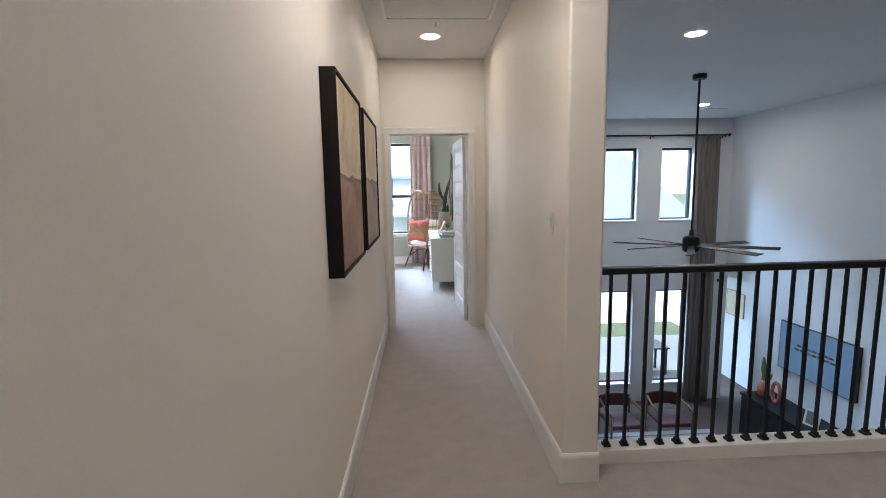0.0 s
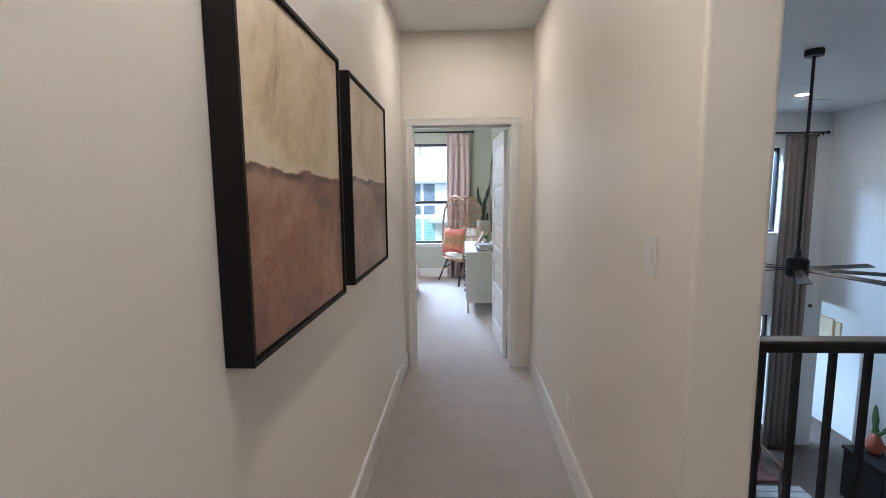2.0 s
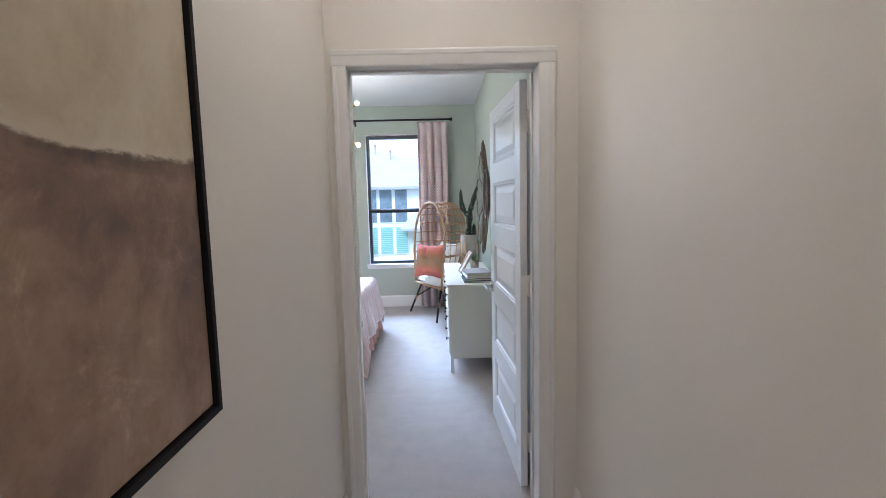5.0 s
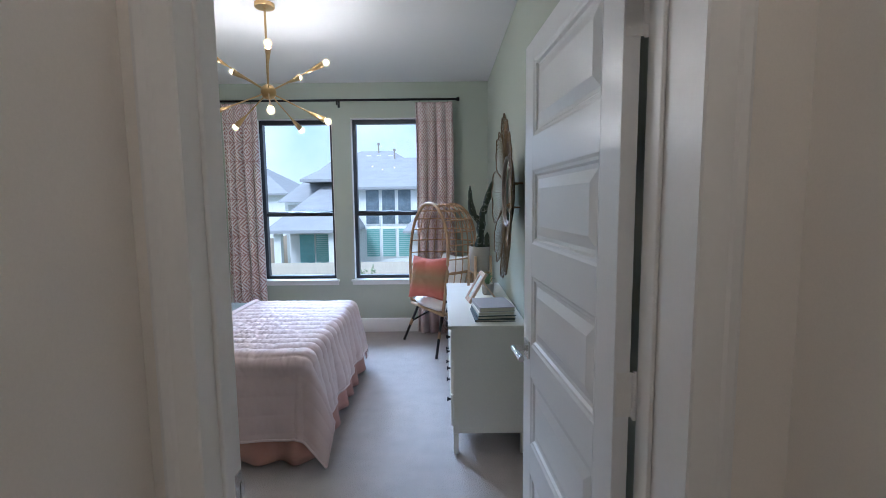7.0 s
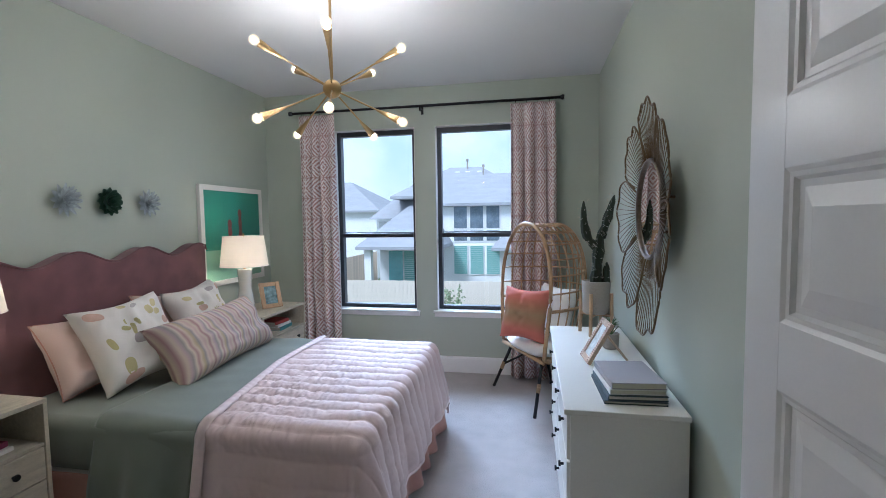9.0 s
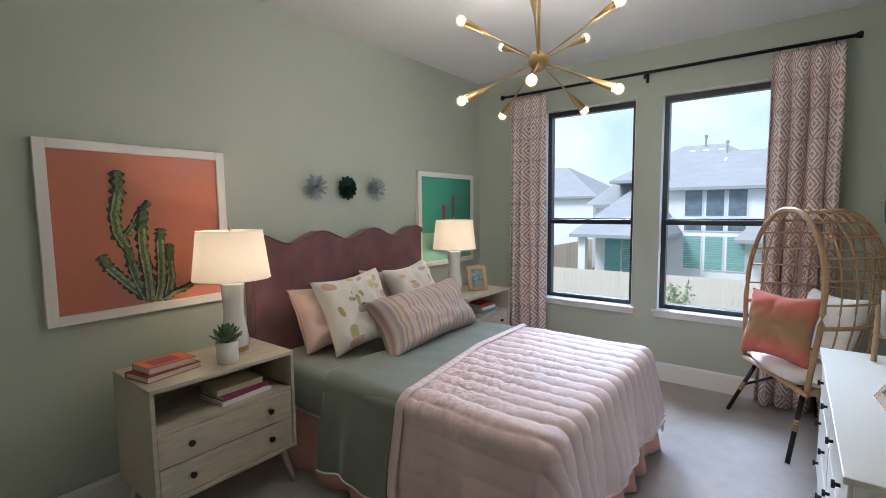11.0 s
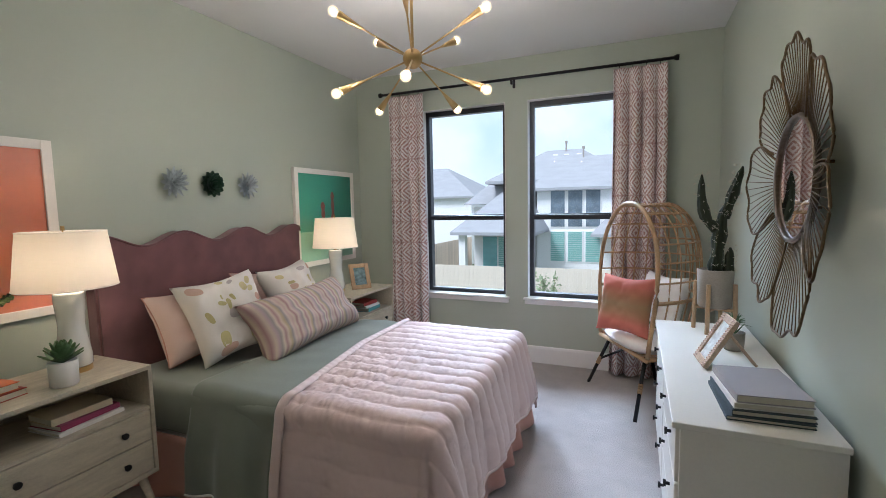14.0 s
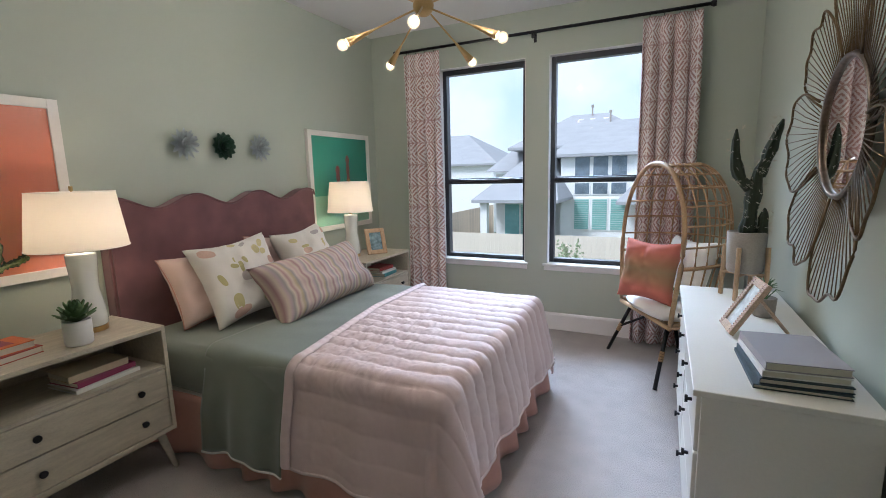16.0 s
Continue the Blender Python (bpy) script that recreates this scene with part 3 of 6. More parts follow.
box(b, 0.094, 0.905, 4.931, 5.066, 2.034, 2.0525, 0.002)
box(b, 0.103, 0.896, 4.985, 5.02, 2.024, 2.034, 0.003)
part("head_jamb", b, TRIM_PAINT, jamb)
b = B()
box(b, 0.0935, 0.0965, 5.03, 5.06, 0.86, 0.94, 0.001)
box(b, 0.0965, 0.0985, 5.052, 5.068, 0.885, 0.915, 0.001)
part("strike_plate", b, NICKEL, jamb, "satin nickel strike plate")

# leaf: local x along its width from the hinge, y through its thickness, z up
LEAF = thing("door_1", pose(0.860, 5.139, 0.008, 0, 0, 93.2), "white five-panel door standing open with a nickel lever", "door", kind="structure")
LW, LH, LT = 0.815, 2.015, 0.035
S0, S1 = 0.106, LW - 0.112
zs = [(0.165 + 0.379 * k, 0.165 + 0.379 * k + 0.262) for k in range(5)]
b = B()
box(b, 0, S0, -LT, 0, 0, LH, 0.002)
box(b, S1, LW, -LT, 0, 0, LH, 0.002)
for z0, z1 in zip([0.0] + [q for _, q in zs], [q for q, _ in zs] + [LH]):
    box(b, S0, S1, -LT, 0, z0, z1)
part("stile_frame", b, DOOR_PAINT, LEAF)


def raised_panel(bm, x0, x1, z0, z1, y, out):
    """Moulding steps down from the frame's face, then a bevel up to a raised field."""
    steps = [(0, 0.0), (0.008, 0.004), (0.016, 0.005), (0.022, 0.012), (0.034, 0.0125), (0.066, 0.004), (0.07, 0.004)]
    prev = None
    for d, deep in steps:
        yy = y - out * deep
        ring = [bm.verts.new(p) for p in ((x0 + d, yy, z0 + d), (x1 - d, yy, z0 + d), (x1 - d, yy, z1 - d), (x0 + d, yy, z1 - d))]
        if prev:
            for k in range(4):
                bm.faces.new((prev[k], prev[(k + 1) % 4], ring[(k + 1) % 4], ring[k]))
        prev = ring
    bm.faces.new(prev)


for z0, z1 in zs:
    b = B()
    raised_panel(b, S0, S1, z0, z1, 0.0, 1)
    raised_panel(b, S0, S1, z0, z1, -LT, -1)
    part("panel", b, DOOR_PAINT, LEAF)
for side in (1, -1):
    y = 0 if side > 0 else -LT
    b = B()
    box(b, LW - 0.098, LW - 0.032, min(y, y + side * 0.008), max(y, y + side * 0.008), 0.867, 0.933, 0.002)
    tube(b, (LW - 0.065, y, 0.9), (LW - 0.065, y + side * 0.055, 0.9), 0.011, n=14)
    tube(b, (LW - 0.05, y + side * 0.052, 0.9), (LW - 0.185, y + side * 0.052, 0.9), 0.0105, n=14)
    part("door_handle", b, NICKEL, LEAF, "satin nickel lever handle on a square plate")
for hz in (0.19, 0.993, 1.775):
    b = B()
    for k in range(5):
        tube(b, (-0.008, -LT - 0.007, hz + 0.0196 * k), (-0.008, -LT - 0.007, hz + 0.0196 * k + 0.0186), 0.0062, n=12)
    tube(b, (-0.008, -LT - 0.007, hz - 0.004), (-0.008, -LT - 0.007, hz + 0.102), 0.0045, n=10)
    box(b, -0.0025, -0.0004, -LT - 0.004, -0.004, hz, hz + 0.098, 0.0008)
    for dy in (-0.012, -0.024):
        for dz in (0.018, 0.049, 0.08):
            tube(b, (-0.0035, dy, hz + dz), (-0.002, dy, hz + dz), 0.0035, n=8)
    part("hinge", b, TRIM_PAINT, LEAF, "painted-over butt hinge")

# windows in the bedroom
def sash_window(name, x0, x1, z0, z1, mid, y, label):
    w = thing(name, pose(0, 0, 0), label, "window", kind="structure")
    f = 0.042
    b = B()
    box(b, x0 + 0.001, x0 + f, y, y + 0.07, z0 + 0.001, z1 - 0.001, 0.003)
    box(b, x1 - f, x1 - 0.001, y, y + 0.07, z0 + 0.001, z1 - 0.001, 0.003)
    box(b, x0 + f, x1 - f, y, y + 0.07, z1 - f - 0.008, z1 - 0.001, 0.003)
    box(b, x0 + f, x1 - f, y, y + 0.07, z0 + 0.001, z0 + f, 0.003)
    part("window_frame", b, BLACK_FRAME, w, "black vinyl window frame")
    if mid:
        b = B()
        box(b, x0 + f, x1 - f, y - 0.012, y + 0.03, mid - 0.025, mid + 0.018, 0.004)
        box(b, x0 + f, x1 - f, y + 0.031, y + 0.06, mid - 0.008, mid + 0.03, 0.003)
        box(b, (x0 + x1) / 2 - 0.03, (x0 + x1) / 2 + 0.03, y - 0.02, y - 0.01, mid + 0.018, mid + 0.028, 0.002)
        part("meeting_rail", b, BLACK_FRAME, w, "black meeting rail with a latch")
    cuts = [(z0 + f, mid - 0.025), (mid + 0.03, z1 - f - 0.008)] if mid else [(z0 + f, z1 - f)]
    for a, c in cuts:
        b = B()
        b.faces.new([b.verts.new(p) for p in ((x0 + f, y + 0.036, a), (x1 - f, y + 0.036, a), (x1 - f, y + 0.036, c), (x0 + f, y + 0.036, c))])
        pane = part("pane", b, GLASS, w, "clear glass pane")
        pane.visible_shadow = False
    return w


for k, (x0, x1) in enumerate(WIN):
    w = sash_window("window_%d" % (k + 1), x0, x1, 0.60, 2.385, 1.345, 9.375, "black-framed single-hung window with a white sill")
    b = B()
    box(b, x0 + 0.001, x1 - 0.001, 9.30, 9.374, 0.601, 0.607)
    box(b, x0 - 0.035, x1 + 0.035, 9.26, 9.2995, 0.585, 0.607, 0.006)
    box(b, x0 - 0.025, x1 + 0.025, 9.28, 9.2995, 0.545, 0.584, 0.004)
    part("window_sill", b, TRIM_PAINT, w, "white painted sill")
    b = B()
    box(b, x0 + 0.0005, x0 + 0.004, 9.301, 9.374, 0.608, 2.384)
    box(b, x1 - 0.004, x1 - 0.0005, 9.301, 9.374, 0.608, 2.384)
    box(b, x0 + 0.004, x1 - 0.004, 9.301, 9.374, 2.380, 2.3845)
    part("reveal", b, TRIM_PAINT, w, "white painted window reveal")

# attic hatch, recessed lamps, switch, outlet
hatch = thing("attic_hatch", pose(0, 0, 0), "white attic hatch with a thin moulding and pull cord", "hatch", kind="structure")
b = B()
box(b, 0.175, 0.94, 2.45, 3.825, HALL_TOP - 0.006, HALL_TOP - 0.0005, 0.002)
part("hatch_panel", b, CEILING_PAINT, hatch)
b = B()
for x0, x1, y0, y1 in ((0.15, 0.175, 2.425, 3.85), (0.94, 0.965, 2.425, 3.85), (0.175, 0.94, 2.425, 2.45), (0.175, 0.94, 3.825, 3.85)):
    box(b, x0, x1, y0, y1, HALL_TOP - 0.014, HALL_TOP - 0.0005, 0.004)
part("moulding", b, TRIM_PAINT, hatch)
b = B()
tube(b, (0.55, 3.93, HALL_TOP - 0.03), (0.55, 3.93, HALL_TOP - 0.0005), 0.006)
part("hook", b, NICKEL, hatch, "small metal pull hook")


def recessed(x, y, z, lamp):
    r = thing("recessed_light", pose(x, y, z), "lit recessed ceiling light with a white trim ring", "ceiling light", "recessed ceiling lights")
    b = B()
    lathe(b, [(0.068, -0.002), (0.092, -0.0015), (0.094, -0.006), (0.088, -0.011), (0.072, -0.009)], 32, ring=True)
    part("trim_ring", b, TRIM_PAINT, r, smooth=True)
    b = B()
    lathe(b, [(0.0, -0.006), (0.07, -0.006), (0.07, -0.003), (0.0, -0.003)], 32)
    part("lens", b, lamp, r, "glowing warm white lens")


recessed(0.512, 4.245, HALL_TOP, LIT_LOW)
# The next two are out of view, added to brighten hall and landing.
recessed(0.512, 1.75, HALL_TOP, LIT_UNSEEN)
recessed(3.0, 0.3, HALL_TOP, LIT)
recessed(2.90, 4.346, GREAT_TOP, LIT)
recessed(5.22, 7.88, GREAT_TOP, LIT)


def wall_plate(name, y, z, w, h, label, rocker):
    p = thing(name, pose(1.0735, y, z, 0, 0, 180), label, name.replace("_", " "))
    b = B()
    box(b, 0, 0.006, -w / 2, w / 2, -h / 2, h / 2, 0.002)
    part("cover_plate", b, TRIM_PAINT, p)
    if rocker:
        b = B()
        box(b, 0.006, 0.010, -0.017, 0.017, -0.034, 0.034, 0.002, Matrix.Rotation(radians(4), 4, "Y"))
        part("rocker", b, DOOR_PAINT, p)
    else:
        for dz in (-0.02, 0.02):
            b = B()
            box(b, 0.006, 0.009, -0.016, 0.016, dz - 0.014, dz + 0.014, 0.004)
            part("socket", b, DOOR_PAINT, p)


wall_plate("light_switch", 2.50, 1.285, 0.075, 0.118, "white rocker light switch on the hallway wall", True)
wall_plate("wall_outlet", 3.48, 0.335, 0.072, 0.115, "white duplex outlet low on the hallway wall", False)

# hallway canvases
for y0, y1 in ((2.03, 2.785), (2.925, 3.735)):
    pic = thing("framed_canvas", pose(0.0115, (y0 + y1) / 2, 1.53), "abstract tan and rust landscape canvas in a black float frame" if y0 < 2.5 else "abstract tan and umber landscape canvas in a black float frame", "painting", "hallway canvases")
    h, d, t = (y1 - y0) / 2, 0.064, 0.012
    hz = 0.42
    b = B()
    for a0, a1, c0, c1 in ((-h, -h + t, -hz, hz), (h - t, h, -hz, hz), (-h + t, h - t, hz - t, hz), (-h + t, h - t, -hz, -hz + t)):
        box(b, 0, d, a0, a1, c0, c1, 0.001)
    part("frame", b, BLACK_WOOD, pic, "deep black wooden float frame")
    b = B()
    box(b, 0.002, d - 0.008, -h + t + 0.004, h - t - 0.004, -hz + t + 0.004, hz - t - 0.004, 0.002)
    part("canvas", b, CANVAS if y0 < 2.5 else CANVAS_DARK, pic, "abstract painted canvas")

# ---- railing on the landing ----
railing = thing("railing", pose(0, 0, 0), "black metal balustrade with a flat handrail on a white curb", "railing", kind="structure")
b = B()
box(b, 1.256, 6.9, 2.381, 2.49, -0.3, 0.075, 0.004)
part("curb", b, TRIM_PAINT, railing, "white painted curb under the balusters")
b = B()
box(b, 1.256, 6.84, 2.402, 2.462, 1.02, 1.055, 0.006)
part("handrail", b, BLACK_METAL, railing, "black flat handrail")
b = B()
box(b, -0.0075, 0.0075, -0.0075, 0.0075, 0.07, 1.025)
bar_mesh = finish(b, "baluster", BLACK_METAL)
b = B()
box(b, -0.02, 0.02, -0.02, 0.02, 0.075, 0.088, 0.002)
box(b, -0.014, 0.014, -0.014, 0.014, 0.088, 0.104, 0.004)
shoe_mesh = finish(b, "shoe", BLACK_METAL)
for k in range(56):
    bal = new("baluster", bar_mesh)
    bal.parent, bal.location = railing, (1.37 + 0.0982 * k, 2.432, 0)
    shoe = new("shoe", shoe_mesh)
    shoe.parent = bal

# ---- great room below ----
b = B()
box(b, 1.25, 8.0, 2.3, 11.0, GROUND - 0.2, GROUND)
solid("floor_great_room", b, FLOOR_WOOD, "brown oak plank floor in the great room", "floor", kind="structure")
b = B()
box(b, 6.84, 7.0, -2.0, 8.45, GROUND, GREAT_TOP)
box(b, 6.84, 7.0, 8.45, 9.4, -0.45, GREAT_TOP)
solid("wall_great_right", b, COOL_WALL, "tall white great room wall with the television", "wall", kind="structure")
b = B()
box(b, 7.8, 7.9, 8.3, 11.0, GROUND, -0.3)
box(b, 7.0, 7.8, 10.95, 11.05, GROUND, -0.3)
box(b, 7.0, 7.8, 8.3, 8.4, GROUND, -0.3)
solid("wall_side_passage", b, COOL_WALL, "white wall of the side passage", "wall", kind="structure")
b = B()
box(b, 6.9, 7.9, 8.3, 11.05, -0.45, -0.3)
solid("ceiling_side_passage", b, CEILING_PAINT, "white passage ceiling", "ceiling", kind="structure")
b = B()
box(b, 1.25, 6.9, 2.3, 2.38, GROUND, -0.3)
solid("wall_great_south", b, COOL_WALL, "white wall under the landing", "wall", kind="structure")
GW = [(2.6, 3.45), (4.0, 4.86), (5.355, 6.04)]
b = B()
spans = [1.25, 2.6, 3.45, 4.0, 4.86, 5.355, 6.04, 6.9]
for k in range(0, 8, 2):
    box(b, spans[k], spans[k + 1], 9.4, 9.6, GROUND, GREAT_TOP)
for x0, x1 in GW:
    box(b, x0, x1, 9.4, 9.6, 2.24, GREAT_TOP)
    box(b, x0, x1, 9.4, 9.6, -0.72, 0.765)
    box(b, x0, x1, 9.4, 9.6, GROUND, -2.78)
solid("wall_great_window", b, COOL_WALL, "two-storey white wall with stacked windows", "wall", kind="structure")
for x0, x1 in GW:
    for z0, z1 in ((0.765, 2.24), (-2.78, -0.72)):
        w = sash_window("window_3", x0, x1, z0, z1, 0, 9.50, "black-framed fixed great room window")
        b = B()
        box(b, x0 + 0.001, x1 - 0.001, 9.401, 9.499, z0 + 0.001, z0 + 0.008)
        box(b, x0 - 0.02, x1 + 0.02, 9.37, 9.3995, z0 - 0.03, z0 + 0.008, 0.004)
        part("window_sill", b, TRIM_PAINT, w, "white painted sill")


def curtain(name, x0, x1, y, z0, z1, folds, depth, material, label, seed, group):
    """A hanging cloth panel with soft pinch-pleated folds."""
    rnd = random.Random(seed)
    ph = [rnd.uniform(-0.5, 0.5) for _ in range(folds + 2)]

    def place(u, v):
        a = u * folds
        k = int(a)
        wob = ph[k] * (1 - (a - k)) + ph[k + 1] * (a - k)
        full = 0.35 + 0.65 * min(1.0, v * 6)
        spread = 1.0 + 0.06 * v
        x = (x0 + x1) / 2 + (u - 0.5) * (x1 - x0) * spread + 0.012 * math.sin(2 * math.pi * a + 1.2) * full
        d = depth * full * (math.sin(2 * math.pi * a + wob) * 0.5 + 0.12 * math.sin(9 * a + 5 * v))
        return (x, y + d, z1 + (z0 - z1) * v)

    bm = B()
    sheet(bm, place, folds * 14, 40, ((x1 - x0) * 2.0, z1 - z0))
    c = thing(name, pose(0, 0, 0), label, "curtain", group)
    p = part("panel", bm, material, c, smooth=True)
    thicken(p, 0.002)
    for k in range(folds):
        b = B()
        xr = x0 + (k + 0.5) * (x1 - x0) / folds
        pts = [(xr, y + 0.021 * math.cos(q), z1 + 0.018 + 0.021 * math.sin(q)) for q in [2 * math.pi * i / 14 for i in range(14)]]
        pipe(b, pts, 0.0022, 6, closed=True)
        part("ring", b, BLACK_METAL, c)
    return c


def curtain_rod(x0, x1, y, z, r, brackets, wall_y):
    rod = thing("curtain_rod", pose(0, 0, 0), "black metal curtain rod with stub finials", "curtain rod")
    b = B()
    tube(b, (x0, y, z), (x1, y, z), r, n=14)
    part("rod", b, BLACK_METAL, rod, smooth=True)
    for x, s in ((x0, -1), (x1, 1)):
        b = B()
        tube(b, (x, y, z), (x + s * 0.02, y, z), r * 1.2, r * 1.9, n=16)
        tube(b, (x + s * 0.02, y, z), (x + s * 0.035, y, z), r * 1.9, r * 1.7, n=16)
        part("finial", b, BLACK_METAL, rod)
    for x in brackets:
        b = B()
        tube(b, (x, y, z - r), (x, wall_y, z - r - 0.005), 0.006)
        box(b, x - 0.012, x + 0.012, wall_y - 0.006, wall_y, z - 0.06, z + 0.02, 0.002)
        box(b, x - 0.008, x + 0.008, y - 0.012, y + 0.012, z - r - 0.035, z - r + 0.004, 0.003)
        part("bracket", b, BLACK_METAL, rod)


curtain_rod(3.6, 6.66, 9.30, 2.472, 0.016, (5.1, 6.6), 9.399)
curtain("curtain", 5.99, 6.50, 9.30, GROUND + 0.01, 2.445, 5, 0.09, GREY_CURTAIN, "floor-length grey linen curtain two storeys tall", 3, "great room curtains")

# ceiling fan
fan = thing("ceiling_fan", pose(3.87, 5.83, 0), "black eight-bladed ceiling fan on a long downrod", "ceiling fan")
b = B()
lathe(b, [(0.0, 2.76), (0.075, 2.76), (0.08, 2.77), (0.08, 2.819), (0.0, 2.819)], 24)
part("canopy", b, BLACK_METAL, fan, smooth=False)
b = B()
tube(b, (0, 0, 0.85), (0, 0, 2.765), 0.014, n=12)
part("downrod", b, BLACK_METAL, fan)
b = B()
lathe(b, [(0.0, 0.62), (0.085, 0.62), (0.1, 0.64), (0.1, 0.79), (0.085, 0.81), (0.03, 0.83), (0.025, 0.9), (0.0, 0.9)], 28)
part("motor", b, BLACK_METAL, fan)
for k in range(8):
    b = B()
    m = Matrix.Rotation(radians(45 * k + 14), 4, "Z") @ Matrix.Translation((0, 0, 0.70)) @ Matrix.Rotation(radians(13), 4, "X")
    vs = [b.verts.new(m @ Vector(p)) for p in ((0.09, -0.03, 0.004), (0.93, -0.055, 0.004), (0.95, 0.04, 0.004), (0.09, 0.035, 0.004))]
    lo = [b.verts.new(m @ Vector(p)) for p in ((0.09, -0.03, -0.004), (0.93, -0.055, -0.004), (0.95, 0.04, -0.004), (0.09, 0.035, -0.004))]
    b.faces.new(vs), b.faces.new(lo[::-1])
    for i in range(4):
        b.faces.new((lo[i], lo[(i + 1) % 4], vs[(i + 1) % 4], vs[i]))
    part("blade", b, BLACK_METAL, fan)

# television, console and what stands on it
TV_SCREEN = mottled("blue_grey_screen", (0.04, 0.075, 0.12), 0.25, vary=0.1, grain=5, bump=0.0)
TV_SCREEN.node_tree.nodes["Principled BSDF"].inputs["Emission Color"].default_value = (0.15, 0.21, 0.28, 1)
TV_SCREEN.node_tree.nodes["Principled BSDF"].inputs["Emission Strength"].default_value = 0.3
TV_TEXT = mottled("screen_lettering", (0.03, 0.035, 0.04), 0.3, vary=0.1, grain=40, bump=0.0)
tv = thing("television", pose(6.838, 7.02, -1.37, 0, 0, 180), "wall-mounted flat television showing a blue title screen", "television")
b = B()
box(b, 0.0, 0.05, -0.74, 0.74, -0.43, 0.43, 0.004)
part("housing", b, BLACK_FRAME, tv)
b = B()
box(b, 0.0501, 0.052, -0.728, 0.728, -0.418, 0.418)
part("screen", b, TV_SCREEN, tv, "lit blue-grey screen")
for z0, w in ((0.09, 0.36), (0.02, 0.4)):
    b = B()
    for k in range(7):
        a = -w + 2 * w * k / 7
        box(b, 0.0521, 0.053, a, a + 2 * w / 9, z0 - 0.018, z0 + 0.018)
    part("lettering", b, TV_TEXT, tv)
console = thing("console_cabinet", pose(6.53, 6.55, GROUND), "long low black wooden media console", "cabinet")
b = B()
box(b, -0.31, 0.30, -1.35, 1.35, 0.82, 0.87, 0.004)
part("top", b, BLACK_WOOD, console)
b = B()
box(b, -0.285, 0.29, -1.33, 1.33, 0.08, 0.8195, 0.003)
part("body", b, BLACK_WOOD, console)
for k in range(4):
    b = B()
    box(b, -0.30, -0.2855, -1.32 + 0.662 * k, -1.32 + 0.662 * k + 0.65, 0.1, 0.8, 0.003)
    part("door", b, BLACK_WOOD, console)
b = B()
box(b, -0.25, 0.28, -1.28, 1.28, 0.0, 0.08)
part("plinth", b, BLACK_WOOD, console)
TERRACOTTA = mottled("terracotta", (0.42, 0.13, 0.08), 0.6, vary=0.15, grain=60, bump=0.1)


def cactus_stem(bm, pts, radii, ribs=6):
    """A ribbed fleshy column through points."""
    pts = [Vector(p) for p in pts]
    n = ribs * 4
    rings = []
    for k, p in enumerate(pts):
        d = (pts[min(k + 1, len(pts) - 1)] - pts[max(k - 1, 0)]).normalized()
        side = d.cross(Vector((0.3, 1, 0.1))).normalized()
        over = side.cross(d)
        ring = []
        for i in range(n):
            q = 2 * math.pi * i / n
            r = radii[k] * (0.8 + 0.2 * math.cos(ribs * q)) * (1 + 0.06 * math.sin(k * 2.3 + i))
            ring.append(bm.verts.new(p + r * (math.cos(q) * side + math.sin(q) * over)))
        rings.append(ring)
    for A, C in zip(rings, rings[1:]):
        for i in range(n):
            bm.faces.new((A[i], A[(i + 1) % n], C[(i + 1) % n], C[i]))
    bm.faces.new(rings[0][::-1]), bm.faces.new(rings[-1])


def arc_points(a, mid, c, n=9):
    a, mid, c = Vector(a), Vector(mid), Vector(c)
    return [(1 - t) ** 2 * a + 2 * t * (1 - t) * mid + t * t * c for t in [k / n for k in range(n + 1)]]


def stem_radii(n, r):
    return [r * (0.85 + 0.15 * math.sin(k * 1.7)) * (1 if k < n - 2 else (0.85 if k == n - 2 else 0.55)) for k in range(n)] + [r * 0.12]


CT = GROUND + 0.87
vase = thing("vase_cactus", pose(6.5, 7.68, CT), "green cactus in a small terracotta jug on the console", "plant")
b = B()
lathe(b, [(0.0, 0.0), (0.07, 0.0), (0.1, 0.06), (0.1, 0.16), (0.06, 0.25), (0.05, 0.3), (0.04, 0.3), (0.04, 0.26), (0.0, 0.26)], 24)
part("jug", b, TERRACOTTA, vase, smooth=True)
b = B()
cactus_stem(b, arc_points((0, 0, 0.26), (0, 0.03, 0.5), (0, 0.05, 0.72)), stem_radii(9, 0.05))
part("stem", b, LEAF_GREEN, vase, smooth=True)
b = B()
cactus_stem(b, arc_points((0, 0, 0.28), (0, -0.14, 0.35), (0, -0.16, 0.5), 6), stem_radii(6, 0.035))
part("stem", b, LEAF_GREEN, vase, smooth=True)
b = B()
pipe(b, [(0, 0.085 * math.cos(q), 0.17 + 0.17 * math.sin(q)) for q in [2 * math.pi * i / 24 for i in range(24)]], 0.03, 10, closed=True)
solid("ring_sculpture", b, TERRACOTTA, "brown oval ring sculpture on the black console", "sculpture", smooth=True, at=pose(6.5, 7.40, CT + 0.03))
fr = thing("photo_frame", pose(6.45, 6.62, CT, 0, 0, 200), "pale photo frame leaning on the black console", "photo frame")
b = B()
for a0, a1, c0, c1 in ((-0.11, -0.08, 0, 0.26), (0.08, 0.11, 0, 0.26), (-0.08, 0.08, 0.23, 0.26), (-0.08, 0.08, 0, 0.03)):
    box(b, 0, 0.015, a0, a1, c0, c1, 0.002, Matrix.Rotation(radians(-14), 4, "Y"))
part("frame", b, CREAM_LACQUER, fr)
b = B()
box(b, 0.003, 0.008, -0.08, 0.08, 0.03, 0.23, 0, Matrix.Rotation(radians(-14), 4, "Y"))
part("picture", b, SAGE_LINEN, fr)
